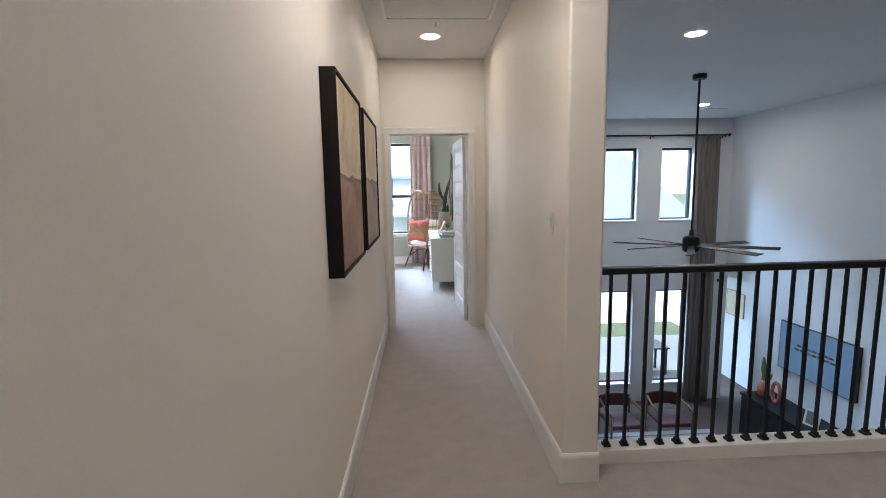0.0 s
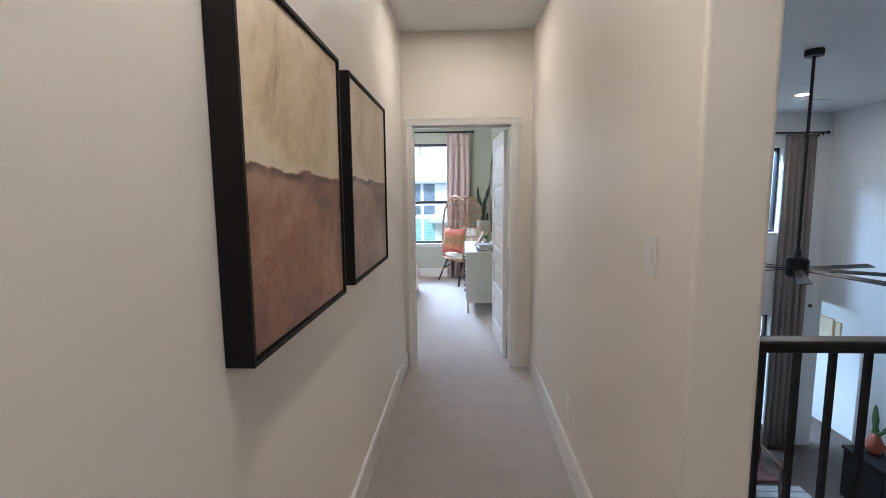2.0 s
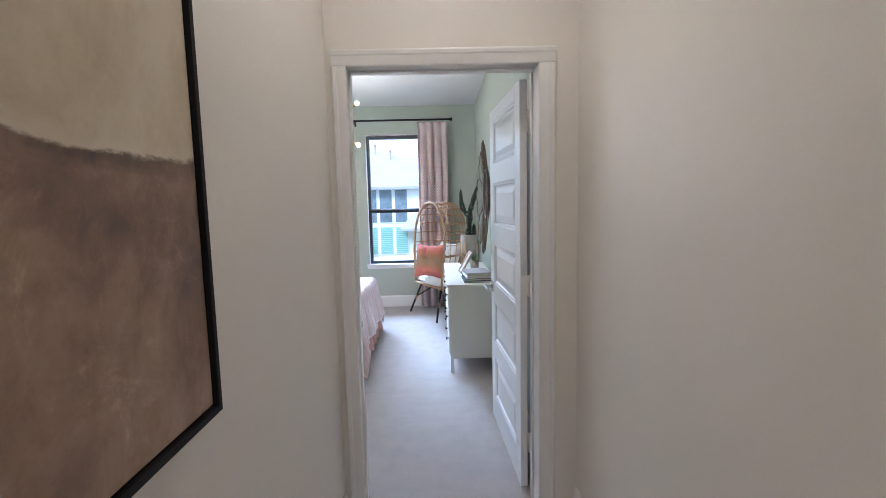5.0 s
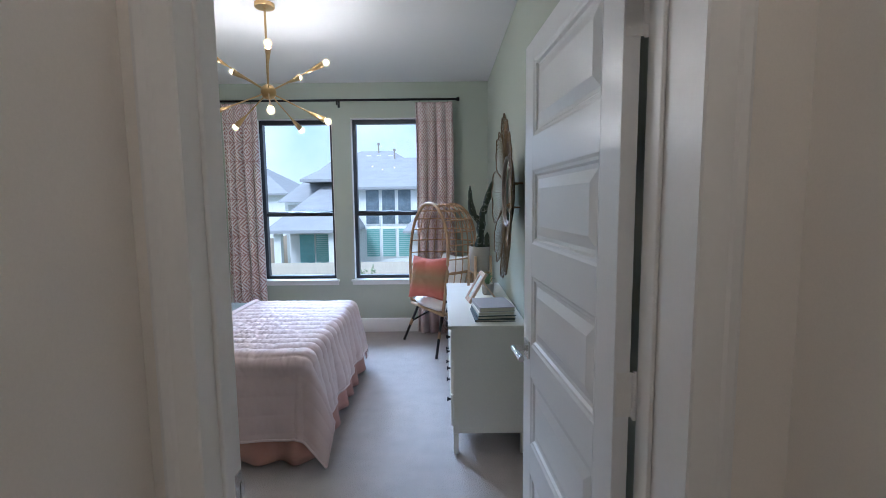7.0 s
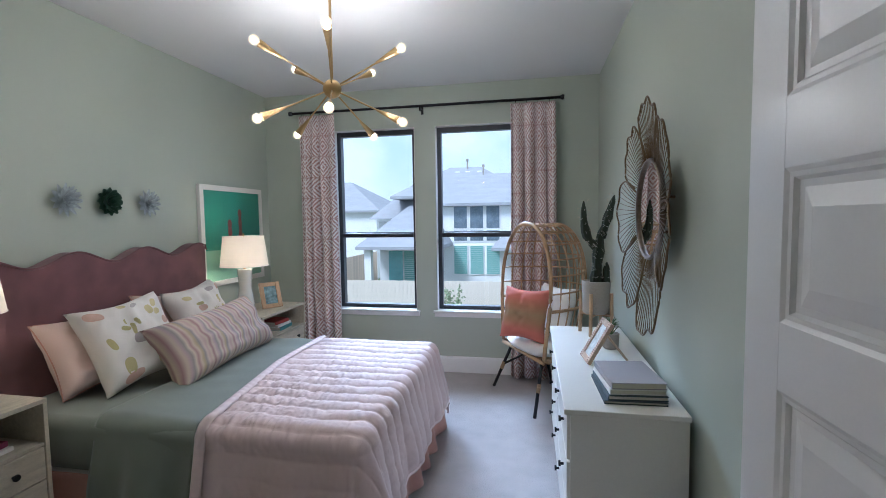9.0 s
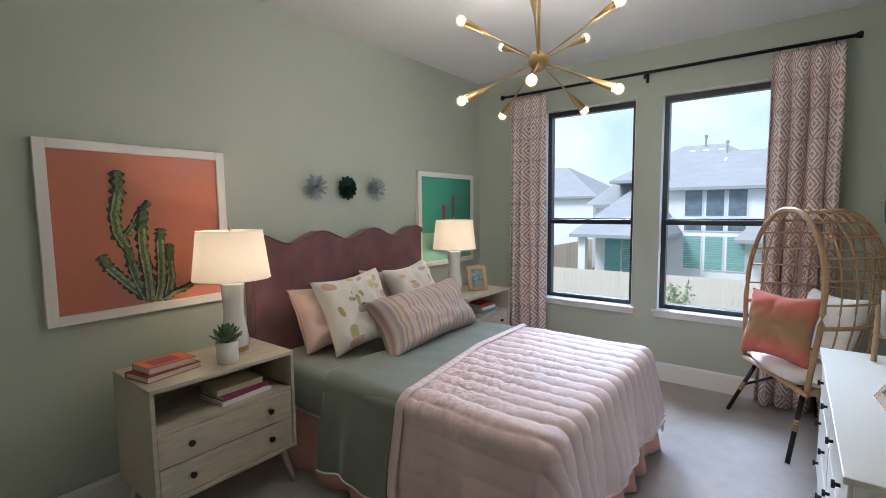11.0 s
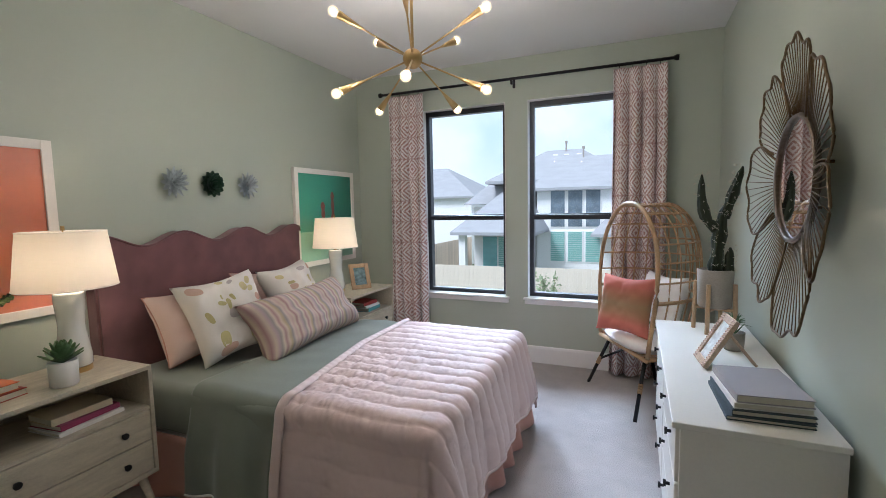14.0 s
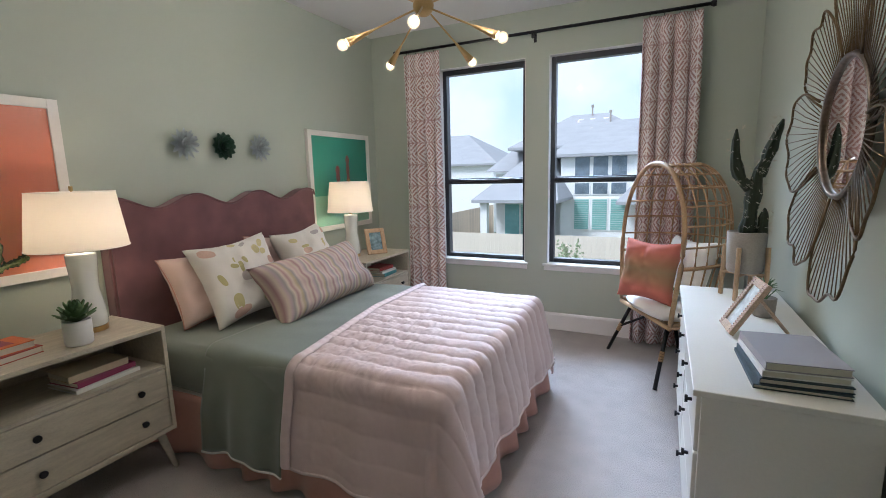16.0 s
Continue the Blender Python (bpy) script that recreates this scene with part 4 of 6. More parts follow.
for y0, y1, z0, z1 in ((10.2, 10.62, -1.62, -1.02), (10.02, 10.16, -1.62, -1.05)):
    art = thing("framed_print", pose(7.798, (y0 + y1) / 2, (z0 + z1) / 2, 0, 0, 180), "tan abstract framed print on the passage wall", "picture", "passage prints")
    h, hz = (y1 - y0) / 2, (z1 - z0) / 2
    b = B()
    for a0, a1, c0, c1 in ((-h, -h + 0.015, -hz, hz), (h - 0.015, h, -hz, hz), (-h + 0.015, h - 0.015, hz - 0.015, hz), (-h + 0.015, h - 0.015, -hz, -hz + 0.015)):
        box(b, 0, 0.03, a0, a1, c0, c1)
    part("frame", b, OAK, art)
    b = B()
    box(b, 0.0, 0.02, -h + 0.015, h - 0.015, -hz + 0.015, hz - 0.015)
    part("print", b, BOOK_CREAM, art)

vent = thing("ceiling_vent", pose(5.75, 8.35, GREAT_TOP), "small white ceiling air vent", "vent")
for k in range(5):
    part("slat", box(B(), -0.14, 0.14, -0.06 + 0.026 * k, -0.045 + 0.026 * k, -0.012, -0.002, 0.001), TRIM_PAINT, vent)
part("frame", box(B(), -0.16, 0.16, -0.08, 0.08, -0.002, -0.0004), CONCRETE, vent)
camera_dot = thing("sensor", pose(6.70, 9.399, -0.55), "small black wall sensor", "sensor")
b = B()
bmesh.ops.create_uvsphere(b, u_segments=14, v_segments=10, radius=0.035)
part("dome", b, BLACK_FRAME, camera_dot, smooth=True)

# rug and two armchairs below
RUG = striped_cloth("striped_rug", [(0.5, 0.5, 0.5), (0.52, 0.52, 0.52), (0.5, 0.5, 0.5), (0.52, 0.52, 0.52), (0.5, 0.5, 0.5), (0.05, 0.06, 0.08), (0.5, 0.5, 0.5)], 0.15, "Y")
b = B()
sheet(b, lambda u, v: (2.9 + 2.95 * u, 4.6 + 3.57 * v, GROUND + 0.006 + 0.002 * math.sin(40 * v)), 30, 40, (2.95, 3.57))
thicken(solid("area_rug", b, RUG, "pale blue-grey striped area rug on the wood floor", "rug"), 0.008)
PHOTO_PAGE = mottled("blue_photo_page", (0.20, 0.30, 0.42), 0.3, scale=12, vary=0.5, grain=40, bump=0.0)
RED_LEATHER = mottled("oxblood_upholstery", (0.075, 0.017, 0.014), 0.5, vary=0.2, grain=80, bump=0.15)


def armchair(x, y, turn):
    c = thing("armchair", pose(x, y, GROUND, 0, 0, turn), "walnut armchair with oxblood seat and curved back", "chair", "great room armchairs")
    for sx in (-0.29, 0.29):
        for sy, zt in ((-0.27, 0.62), (0.25, 0.72)):
            b = B()
            pipe(b, [(sx * 1.03, sy * 1.06, 0), (sx, sy, 0.4), (sx * 1.04, sy * 0.98, zt)], [0.013, 0.021, 0.016], 10)
            part("leg", b, WALNUT, c, smooth=True)
        b = B()
        pipe(b, [(sx * 1.04, -0.3, 0.63), (sx * 1.1, -0.05, 0.655), (sx * 0.98, 0.25, 0.72)], 0.019, 10)
        part("armrest", b, WALNUT, c, smooth=True)
    b = B()
    box(b, -0.28, 0.28, -0.28, 0.27, 0.36, 0.44, 0.03, seg=3)
    part("seat", b, RED_LEATHER, c, smooth=True)
    b = B()
    sheet(b, lambda u, v: ((u - 0.5) * 0.6, 0.27 + 0.05 * (1 - (2 * u - 1) ** 2), 0.55 + 0.24 * v - 0.03 * (2 * u - 1) ** 2), 14, 5)
    thicken(part("backrest", b, RED_LEATHER, c, smooth=True), 0.035)


armchair(3.98, 7.90, 2)
armchair(4.89, 7.91, -2)

# coffee table with an open picture book
coffee = thing("coffee_table", pose(4.6, 6.3, GROUND + 0.012), "low brown wooden coffee table on the striped rug", "table")
part("tabletop", box(B(), -0.7, 0.7, -0.45, 0.45, 0.37, 0.41, 0.008), WALNUT, coffee)
for sx in (-0.6, 0.6):
    for sy in (-0.36, 0.36):
        part("leg", tube(B(), (sx, sy, 0), (sx * 0.94, sy * 0.94, 0.3699), 0.018, 0.028, n=12), WALNUT, coffee)
open_book = thing("open_book", pose(4.78, 6.58, GROUND + 0.4225, 0, 0, -18), "open picture book with a blue photo page on the coffee table", "book")
for side, mat, words in ((-1, PAPER, "blank white page"), (1, PHOTO_PAGE, "blue-grey photo page")):
    b = B()
    sheet(b, lambda u, v: (side * (0.004 + 0.235 * u), 0.16 * (2 * v - 1), 0.006 + 0.022 * math.sin(math.pi * min(1.0, 0.18 + 0.82 * u)) * (1 - 0.5 * u)), 10, 2)
    thicken(part("page", b, mat, open_book, words, smooth=True), 0.004)
part("cover", box(B(), -0.245, 0.245, -0.165, 0.165, 0.0, 0.003, 0.001), BOOK_DARK, open_book)

# ---- outside ----
b = B()
box(b, -150, 150, 9.7, 300, GROUND - 0.5, GROUND - 0.12)
box(b, -150, 150, -150, -2.3, GROUND - 0.5, GROUND - 0.12)
solid("ground", b, GRASS, "lawn around the houses", "lawn", kind="structure")
b = B()
box(b, 2.0, 9.1, 9.62, 13.8, GROUND - 0.119, GROUND - 0.03, 0.01)
solid("patio", b, CONCRETE, "pale concrete patio slab", "patio", kind="structure")
patio_table = thing("patio_table", pose(6.1, 11.0, GROUND - 0.03), "dark blue-grey patio side table", "table")
for dx in (-0.3, 0.3):
    for dy in (-0.25, 0.25):
        part("leg", box(B(), dx - 0.025, dx + 0.025, dy - 0.025, dy + 0.025, 0, 0.6995, 0.003), BLACK_FRAME, patio_table)
b = B()
box(b, -0.36, 0.36, -0.32, 0.32, 0.7, 0.74, 0.005)
part("tabletop", b, BLACK_FRAME, patio_table)
b = B()
box(b, 4.2, 9.19, 15.5, 15.7, GROUND - 0.12, GROUND + 2.2)
solid("garden_wall", b, STUCCO, "white stucco garden wall behind the patio", "wall", kind="structure")
b = B()
box(b, 9.2, 9.4, 9.7, 40, GROUND - 0.12, GROUND + 2.2)
solid("side_wall", b, STUCCO, "white stucco wall beside the patio", "wall", kind="structure")


def plank_fence(name, x0, y0, x1, y1, base, top, material, label, pitch=0.14):
    """A board fence with a post and rail behind it; each board stands a little proud of the next."""
    f = thing(name, pose(0, 0, 0), label, "fence")
    a, c = Vector((x0, y0, 0)), Vector((x1, y1, 0))
    d = (c - a).normalized()
    ang = math.atan2(d.y, d.x)
    n = int((c - a).length / pitch)
    b = B()
    box(b, 0.002, pitch - 0.001, -0.009, 0.009, base, top, 0.0)
    mesh = finish(b, "board", material)
    for k in range(n):
        o = new("board", mesh)
        o.parent = f
        o.matrix_basis = Matrix.Translation(a + d * pitch * k + Vector((0, 0, 0.004 * ((k * 7) % 3 - 1)))) @ Matrix.Rotation(ang, 4, "Z")
    b = B()
    m = Matrix.Translation(a) @ Matrix.Rotation(ang, 4, "Z")
    for z in (base + 0.4, top - 0.35):
        box(b, 0, (c - a).length, 0.01, 0.05, z, z + 0.09, 0, m)
    part("rail", b, material, f)


plank_fence("fence", -8.0, 20.0, 4.0, 20.2, GROUND - 0.12, -0.6, PALE_FENCE, "pale sunlit board fence behind the garden")
plank_fence("fence", -10.4, 22.0, -10.4, 36.0, GROUND - 0.12, -0.7, CEDAR, "weathered cedar board fence between the neighbouring lots")


def hip_roof(bm, x0, x1, y0, y1, z0, z1, inset_x, inset_y, eave=0.35, thick=0.16):
    x0, x1, y0, y1 = x0 - eave, x1 + eave, y0 - eave, y1 + eave
    lo = [bm.verts.new(p) for p in ((x0, y0, z0), (x1, y0, z0), (x1, y1, z0), (x0, y1, z0))]
    lo2 = [bm.verts.new((v.co.x, v.co.y, z0 - thick)) for v in lo]
    ym = (y0 + y1) / 2
    r = [bm.verts.new((x0 + inset_x, ym - inset_y, z1)), bm.verts.new((x1 - inset_x, ym - inset_y, z1)), bm.verts.new((x1 - inset_x, ym + inset_y, z1)), bm.verts.new((x0 + inset_x, ym + inset_y, z1))]
    for k in range(4):
        q = (k + 1) % 4
        bm.faces.new((lo[k], lo[q], r[q], r[k])), bm.faces.new((lo2[k], lo2[q], lo[q], lo[k]))
    bm.faces.new(r), bm.faces.new(lo2[::-1])


def pane_on(parent, x0, x1, y, z0, z1, material, slats=0):
    win = part("window", box(B(), x0 - 0.06, x1 + 0.06, y - 0.05, y, z0 - 0.06, z1 + 0.06), STUCCO, parent, "white framed window")
    b = B()
    if slats:
        for k in range(slats):
            zz = z0 + (z1 - z0) * k / slats
            box(b, x0, x1, y - 0.075, y - 0.055, zz + 0.01, zz + (z1 - z0) / slats - 0.01, 0, None)
        part("blind", b, SHUTTER, win, "closed teal-tinted blind behind glass")
    else:
        box(b, x0, x1, y - 0.07, y - 0.052, z0, z1)
        part("pane", b, material, win, "dark reflective pane")


# two-storey house with the tall windows
house = thing("house", pose(0, 0, 0), "white stucco two-storey house with a grey shingle roof and tall windows", "house", "neighbouring houses")
b = B()
box(b, -4.95, 6.0, 32.0, 42.0, GROUND - 0.12, 2.25)
part("wall", b, STUCCO, house)
b = B()
hip_roof(b, -5.2, 6.2, 31.85, 42.2, 2.42, 4.62, 2.2, 0.2)
hip_roof(b, -8.5, 0.3, 33.2, 41.0, 3.0, 5.08, 3.3, 0.4, 0.0)
roof = part("roof", b, SHINGLE, house, "grey shingle hip roof with a raised ridge")
for x, y, z0, z1 in ((-3.93, 36.5, 4.7, 5.62), (-2.74, 35.6, 4.1, 5.1)):
    b = B()
    tube(b, (x, y, z0), (x, y, z1), 0.05, n=8)
    tube(b, (x, y, z1 - 0.16), (x, y, z1), 0.085, n=8)
    part("vent_pipe", b, CONCRETE, roof)
for x in (-4.7, -4.0, -3.2):
    b = B()
    box(b, x, x + 0.3, 36.0, 36.2, 4.6, 4.74, 0.02)
    part("roof_vent", b, STUCCO, roof)
for x0, x1 in ((-4.15, -3.37), (-3.17, -2.40), (-2.20, -1.44)):
    pane_on(house, x0, x1, 31.999, 0.95, 2.24, DARK_PANE)
    pane_on(house, x0, x1, 31.999, 0.2, 0.80, DARK_PANE)
    pane_on(house, x0, x1, 31.999, -1.8, -0.1, SHUTTER, 14)
b = B()
box(b, -6.2, -4.96, 33.0, 41.0, GROUND - 0.12, 1.2)
part("side_wing", b, STUCCO, house)
b = B()
hip_roof(b, -1.5, 3.0, 30.0, 31.6, -0.1, 0.7, 0.7, 0.3, 0.25)
part("porch_roof", b, SHINGLE, house)

# house with a covered patio
house = thing("house", pose(0, 0, 0), "white house with a grey hip roof over a covered patio", "house", "neighbouring houses")
b = B()
box(b, -8.3, -5.6, 30.4, 40.0, GROUND - 0.12, 0.0)
box(b, -9.7, -5.2, 34.4, 42.0, GROUND - 0.12, 1.4)
part("wall", b, STUCCO, house)
b = B()
hip_roof(b, -8.5, -4.6, 28.3, 41.0, 0.08, 2.6, 1.6, 0.5)
hip_roof(b, -9.8, -4.3, 33.9, 42.5, 1.6, 4.7, 2.75, 0.3, 0.3, 0.04)
part("roof", b, SHINGLE, house, "grey shingle roof with a deep eave")
for x in (-8.3, -5.4):
    b = B()
    box(b, x - 0.19, x + 0.19, 28.3, 28.68, GROUND - 0.12, -0.10, 0.01)
    part("post", b, STUCCO, house)
part("beam", box(B(), -8.49, -5.2, 28.32, 28.66, -0.099, 0.0, 0.01), STUCCO, house)
pane_on(house, -7.75, -6.92, 30.399, -2.2, -0.3, TEAL_PANE)
pane_on(house, -6.82, -6.1, 30.399, -2.2, -0.3, SHUTTER, 16)


def patio_chair(x, y, turn):
    c = thing("patio_chair", pose(x, y, GROUND - 0.12, 0, 0, turn), "dark metal patio chair on the neighbouring patio", "chair", "patio chairs")
    part("seat", box(B(), -0.26, 0.26, -0.25, 0.25, 0.42, 0.47, 0.01), BLACK_METAL, c)
    part("backrest", box(B(), -0.26, 0.26, 0.22, 0.26, 0.4701, 1.0, 0.01), BLACK_METAL, c)
    for sx in (-0.24, 0.24):
        for sy in (-0.23, 0.23):
            part("leg", tube(B(), (sx, sy, 0), (sx, sy, 0.4199), 0.018, n=8), BLACK_METAL, c)


patio_chair(-7.4, 28.9, 160)
patio_chair(-6.1, 28.9, 205)
# far house
house = thing("house", pose(0, 0, 0), "pale far house with a grey hip roof", "house", "neighbouring houses")
b = B()
box(b, -22.0, -12.0, 40.5, 50.0, GROUND - 0.12, 2.2)
part("wall", b, STUCCO, house)
b = B()
hip_roof(b, -22.0, -11.9, 40.4, 50.0, 2.3, 5.0, 4.4, 0.3)
part("roof", b, SHINGLE, house, "grey shingle hip roof")
b = B()
box(b, 1.4, 15.0, 24.0, 36.0, GROUND - 0.12, -0.5)
house = thing("house", pose(0, 0, 0), "white stucco house behind the great room garden", "house", "neighbouring houses")
part("wall", b, STUCCO, house)
b = B()
hip_roof(b, 1.4, 15.0, 24.0, 36.0, -0.4, 3.6, 4.5, 5.5)
part("roof", b, SHINGLE, house, "grey shingle hip roof")


def leafy(name, at, n, spread, height, size, material, label, seed):
    """A loose shrub: thin stems and many small blades set at random about them."""
    rnd = random.Random(seed)
    t = thing(name, at, label, "shrub")
    b = B()
    tips = []
    for k in range(7):
        q = rnd.uniform(0, 6.28)
        tip = Vector((math.cos(q) * spread * rnd.uniform(0.3, 0.9), math.sin(q) * spread * rnd.uniform(0.3, 0.9), height * rnd.uniform(0.6, 1)))
        pipe(b, [(0, 0, 0), tip * 0.5 + Vector((0, 0, 0.1 * height)), tip], [0.012, 0.008, 0.004], 6)
        tips.append(tip)
    part("stem", b, OAK, t)
    b = B()
    for k in range(n):
        p = rnd.choice(tips) * rnd.uniform(0.35, 1.05) + Vector([rnd.gauss(0, spread * 0.18) for _ in range(3)])
        d = Vector([rnd.gauss(0, 1) for _ in range(3)]).normalized() * size
        s = d.cross(Vector([rnd.gauss(0, 1) for _ in range(3)])).normalized() * size * 0.35
        vs = [b.verts.new(v) for v in (p, p + d * 0.5 + s, p + d, p + d * 0.5 - s)]
        b.faces.new(vs)
    tagged(part("foliage", b, material, t), kind="stuff")


BUSH = mottled("pale_bush_leaf", (0.30, 0.35, 0.20), 0.6, vary=0.3, grain=20, bump=0.0)
leafy("shrub", pose(-2.0, 19.0, GROUND - 0.12), 1100, 0.42, 2.6, 0.11, BUSH, "loose pale green shrub in front of the board fence", 5)

# ---- bedroom: curtains ----
curtain_rod(-1.92, 0.655, 9.205, 2.557, 0.0125, (-0.62,), 9.299)
curtain("curtain", -1.86, -1.485, 9.205, 0.012, 2.528, 4, 0.085, CURTAIN_PRINT, "floor-length white curtain with a brushed pink diamond print", 11, "bedroom curtains")
curtain("curtain", 0.215, 0.61, 9.205, 0.012, 2.528, 4, 0.085, CURTAIN_PRINT, "floor-length white curtain with a brushed pink diamond print", 12, "bedroom curtains")

# ---- bed ----
HB0, HB1 = 6.63, 8.215


def wave_top(y):
    return 1.297 + 0.036 * math.cos(2 * math.pi * (y - 7.152) / 0.487)


bed = thing("bed", pose(0, 0, 0), "queen bed with a scalloped mauve velvet headboard", "bed")
b = B()
outline = [(HB0, 0.1), (HB1, 0.1)] + [(HB1 - 0.004 * k, wave_top(HB1 - 0.05) - 0.05 + 0.0125 * k) for k in range(4)]
outline += [(y, wave_top(y)) for y in [HB1 - 0.05 - (HB1 - HB0 - 0.1) * k / 60 for k in range(61)]]
outline += [(HB0 + 0.004 * (3 - k), wave_top(HB0 + 0.05) - 0.0125 * k) for k in range(4)]
polygon(b, outline, -2.262, 0.085)
bmesh.ops.bevel(b, geom=[e for e in b.edges if abs(e.verts[0].co.x - e.verts[1].co.x) < 1e-5 and e.verts[0].co.x > -2.2], offset=0.012, segments=3, affect="EDGES")
part("headboard", b, VELVET, bed, "scalloped mauve velvet headboard")
b = B()
pipe(b, [(-2.172, y, z) for y, z in outline[2:]], 0.006, 8)
part("piping", b, VELVET, bed, smooth=True)
b = B()
box(b, -2.17, -0.27, 6.68, 8.13, 0.14, 0.33, 0.02)
part("box_spring", b, WHITE_LINEN, bed)
b = B()
box(b, -2.172, -0.25, 6.66, 8.145, 0.331, 0.59, 0.055, seg=4)
part("mattress", b, SAGE_LINEN, bed, "mattress in a sage fitted sheet", smooth=True)
for x in (-2.1, -0.35):
    for y in (6.75, 8.05):
        b = B()
        tube(b, (x, y, 0), (x, y, 0.14), 0.02)
        part("leg", b, BLACK_METAL, bed)


def skirt_path(s):
    """The line of the skirt's hem: near side, foot, far side."""
    legs = [((-2.1, 6.672), (-0.262, 6.672), (0, -1)), ((-0.262, 6.672), (-0.262, 8.137), (1, 0)), ((-0.262, 8.137), (-2.1, 8.137), (0, 1))]
    total = sum((Vector(q) - Vector(p)).length for p, q, n in legs)
    d = s * total
    for p, q, n in legs:
        L = (Vector(q) - Vector(p)).length
        if d <= L or n == (0, 1):
            return Vector(p) + (Vector(q) - Vector(p)) * min(1, d / L), Vector(n), s * total
        d -= L


def skirt(u, v):
    p, n, d = skirt_path(u)
    flare = (0.006 + 0.05 * v) * (0.5 + 0.5 * math.sin(d * 26 + 1.3 * math.sin(d * 7))) + 0.006 + 0.012 * v
    return (p.x + n.x * flare, p.y + n.y * flare, 0.335 - 0.318 * v)


b = B()
sheet(b, skirt, 340, 8)
thicken(part("bed_skirt", b, SKIRT_PINK, bed, "gathered dusty pink bed skirt", smooth=True), 0.002)
TOP, XE, YN, YF, R = 0.603, -0.262, 6.672, 8.132, 0.06


def drape(px, py, lift, ripple, foot=True):
    """Lays an unfolded cloth point over the bed: flat on top, rounded over the edge and hanging beyond it; corners flare into a fold."""
    ex = max(0.0, px - (XE - R)) if foot else 0.0
    ey = (py - (YF - R)) if py > YF - R else (py - (YN + R) if py < YN + R else 0.0)
    bx, by = (min(px, XE - R) if foot else px), min(max(py, YN + R), YF - R)
    d = math.hypot(ex, ey)
    if d < 1e-9:
        return Vector((bx, by, TOP + lift))
    dx, dy = ex / d, ey / d
    quarter = R * math.pi / 2
    if d < quarter:
        a = d / R
        out, down, nz = R * math.sin(a), R * (1 - math.cos(a)), math.cos(a)
    else:
        h = d - quarter
        corner = (2 * abs(dx * dy)) ** 0.7
        out = R + (0.10 + (0.24 if ey < 0 else 0.05) * corner) * h + ripple * min(1, h * 4) * (1 - 0.5 * corner)
        down, nz = R + (0.985 - 0.05 * corner) * h, 0.06
    side = math.sqrt(max(0, 1 - nz * nz))
    z = TOP - down + lift * nz
    if z < 0.05:
        z = 0.012 + 0.038 * math.exp((z - 0.05) / 0.05)
    return Vector((bx + dx * (out + lift * side), by + dy * (out + lift * side), z))


def blanket(u, v):
    px, py = -1.57 + 0.52 * u, 6.20 + 2.36 * v
    hang = 0.026 + 0.014 * math.sin(px * 19 + 0.6) + 0.006 * math.sin(px * 41)
    puff = 0.006 * math.sin(px * 9 + py * 4) + 0.004 * noise.noise(Vector((px * 6, py * 6, 0)))
    return drape(px, py + 0.015 * math.sin(px * 13), 0.004 + puff, hang, False)


b = B()
sheet(b, blanket, 36, 130)
cover = thing("blanket", pose(0, 0, 0), "sage green linen blanket laid across the bed", "blanket")
thicken(part("cloth", b, SAGE_LINEN, cover, smooth=True), 0.006)
b = B()
pipe(b, [blanket(k / 40, 0.0) + Vector((0, -0.002, -0.002)) for k in range(41)], 0.006, 6)
part("hem", b, WHITE_LINEN, cover, "ivory underside hem", smooth=True)


def quilt_edge(py):
    """The turned edge runs a little askew, nearer the foot on the door side."""
    return -1.13 + 0.125 * min(1.0, max(0.0, (7.5 - py) / 0.75))


QY0, QW, PITCH = 6.262, 2.238, 0.1


def hem_wave(px, py):
    """The outward wave of the hanging part, by the way round the bed's edge."""
    bx, by = min(px, XE - R), min(max(py, YN + R), YF - R)
    ex, ey = max(0.0, px - (XE - R)), max(0.0, YN + R - py, py - (YF - R))
    turn = math.atan2(ex, ey) if ex > 0 and ey > 0 else (math.pi / 2 if ex > 0 else 0.0)
    way = bx + 0.2 * turn + (by - YN if py < 7.4 else by - YN + 0.2 * (math.pi / 2 - turn))
    fold = 0.045 * math.exp(-((turn - 0.35) / 0.16) ** 2) if py < 7 else 0.0
    return 0.03 + 0.014 * math.sin(way * 11 + 0.8) + 0.009 * math.sin(way * 23 + 2) - fold


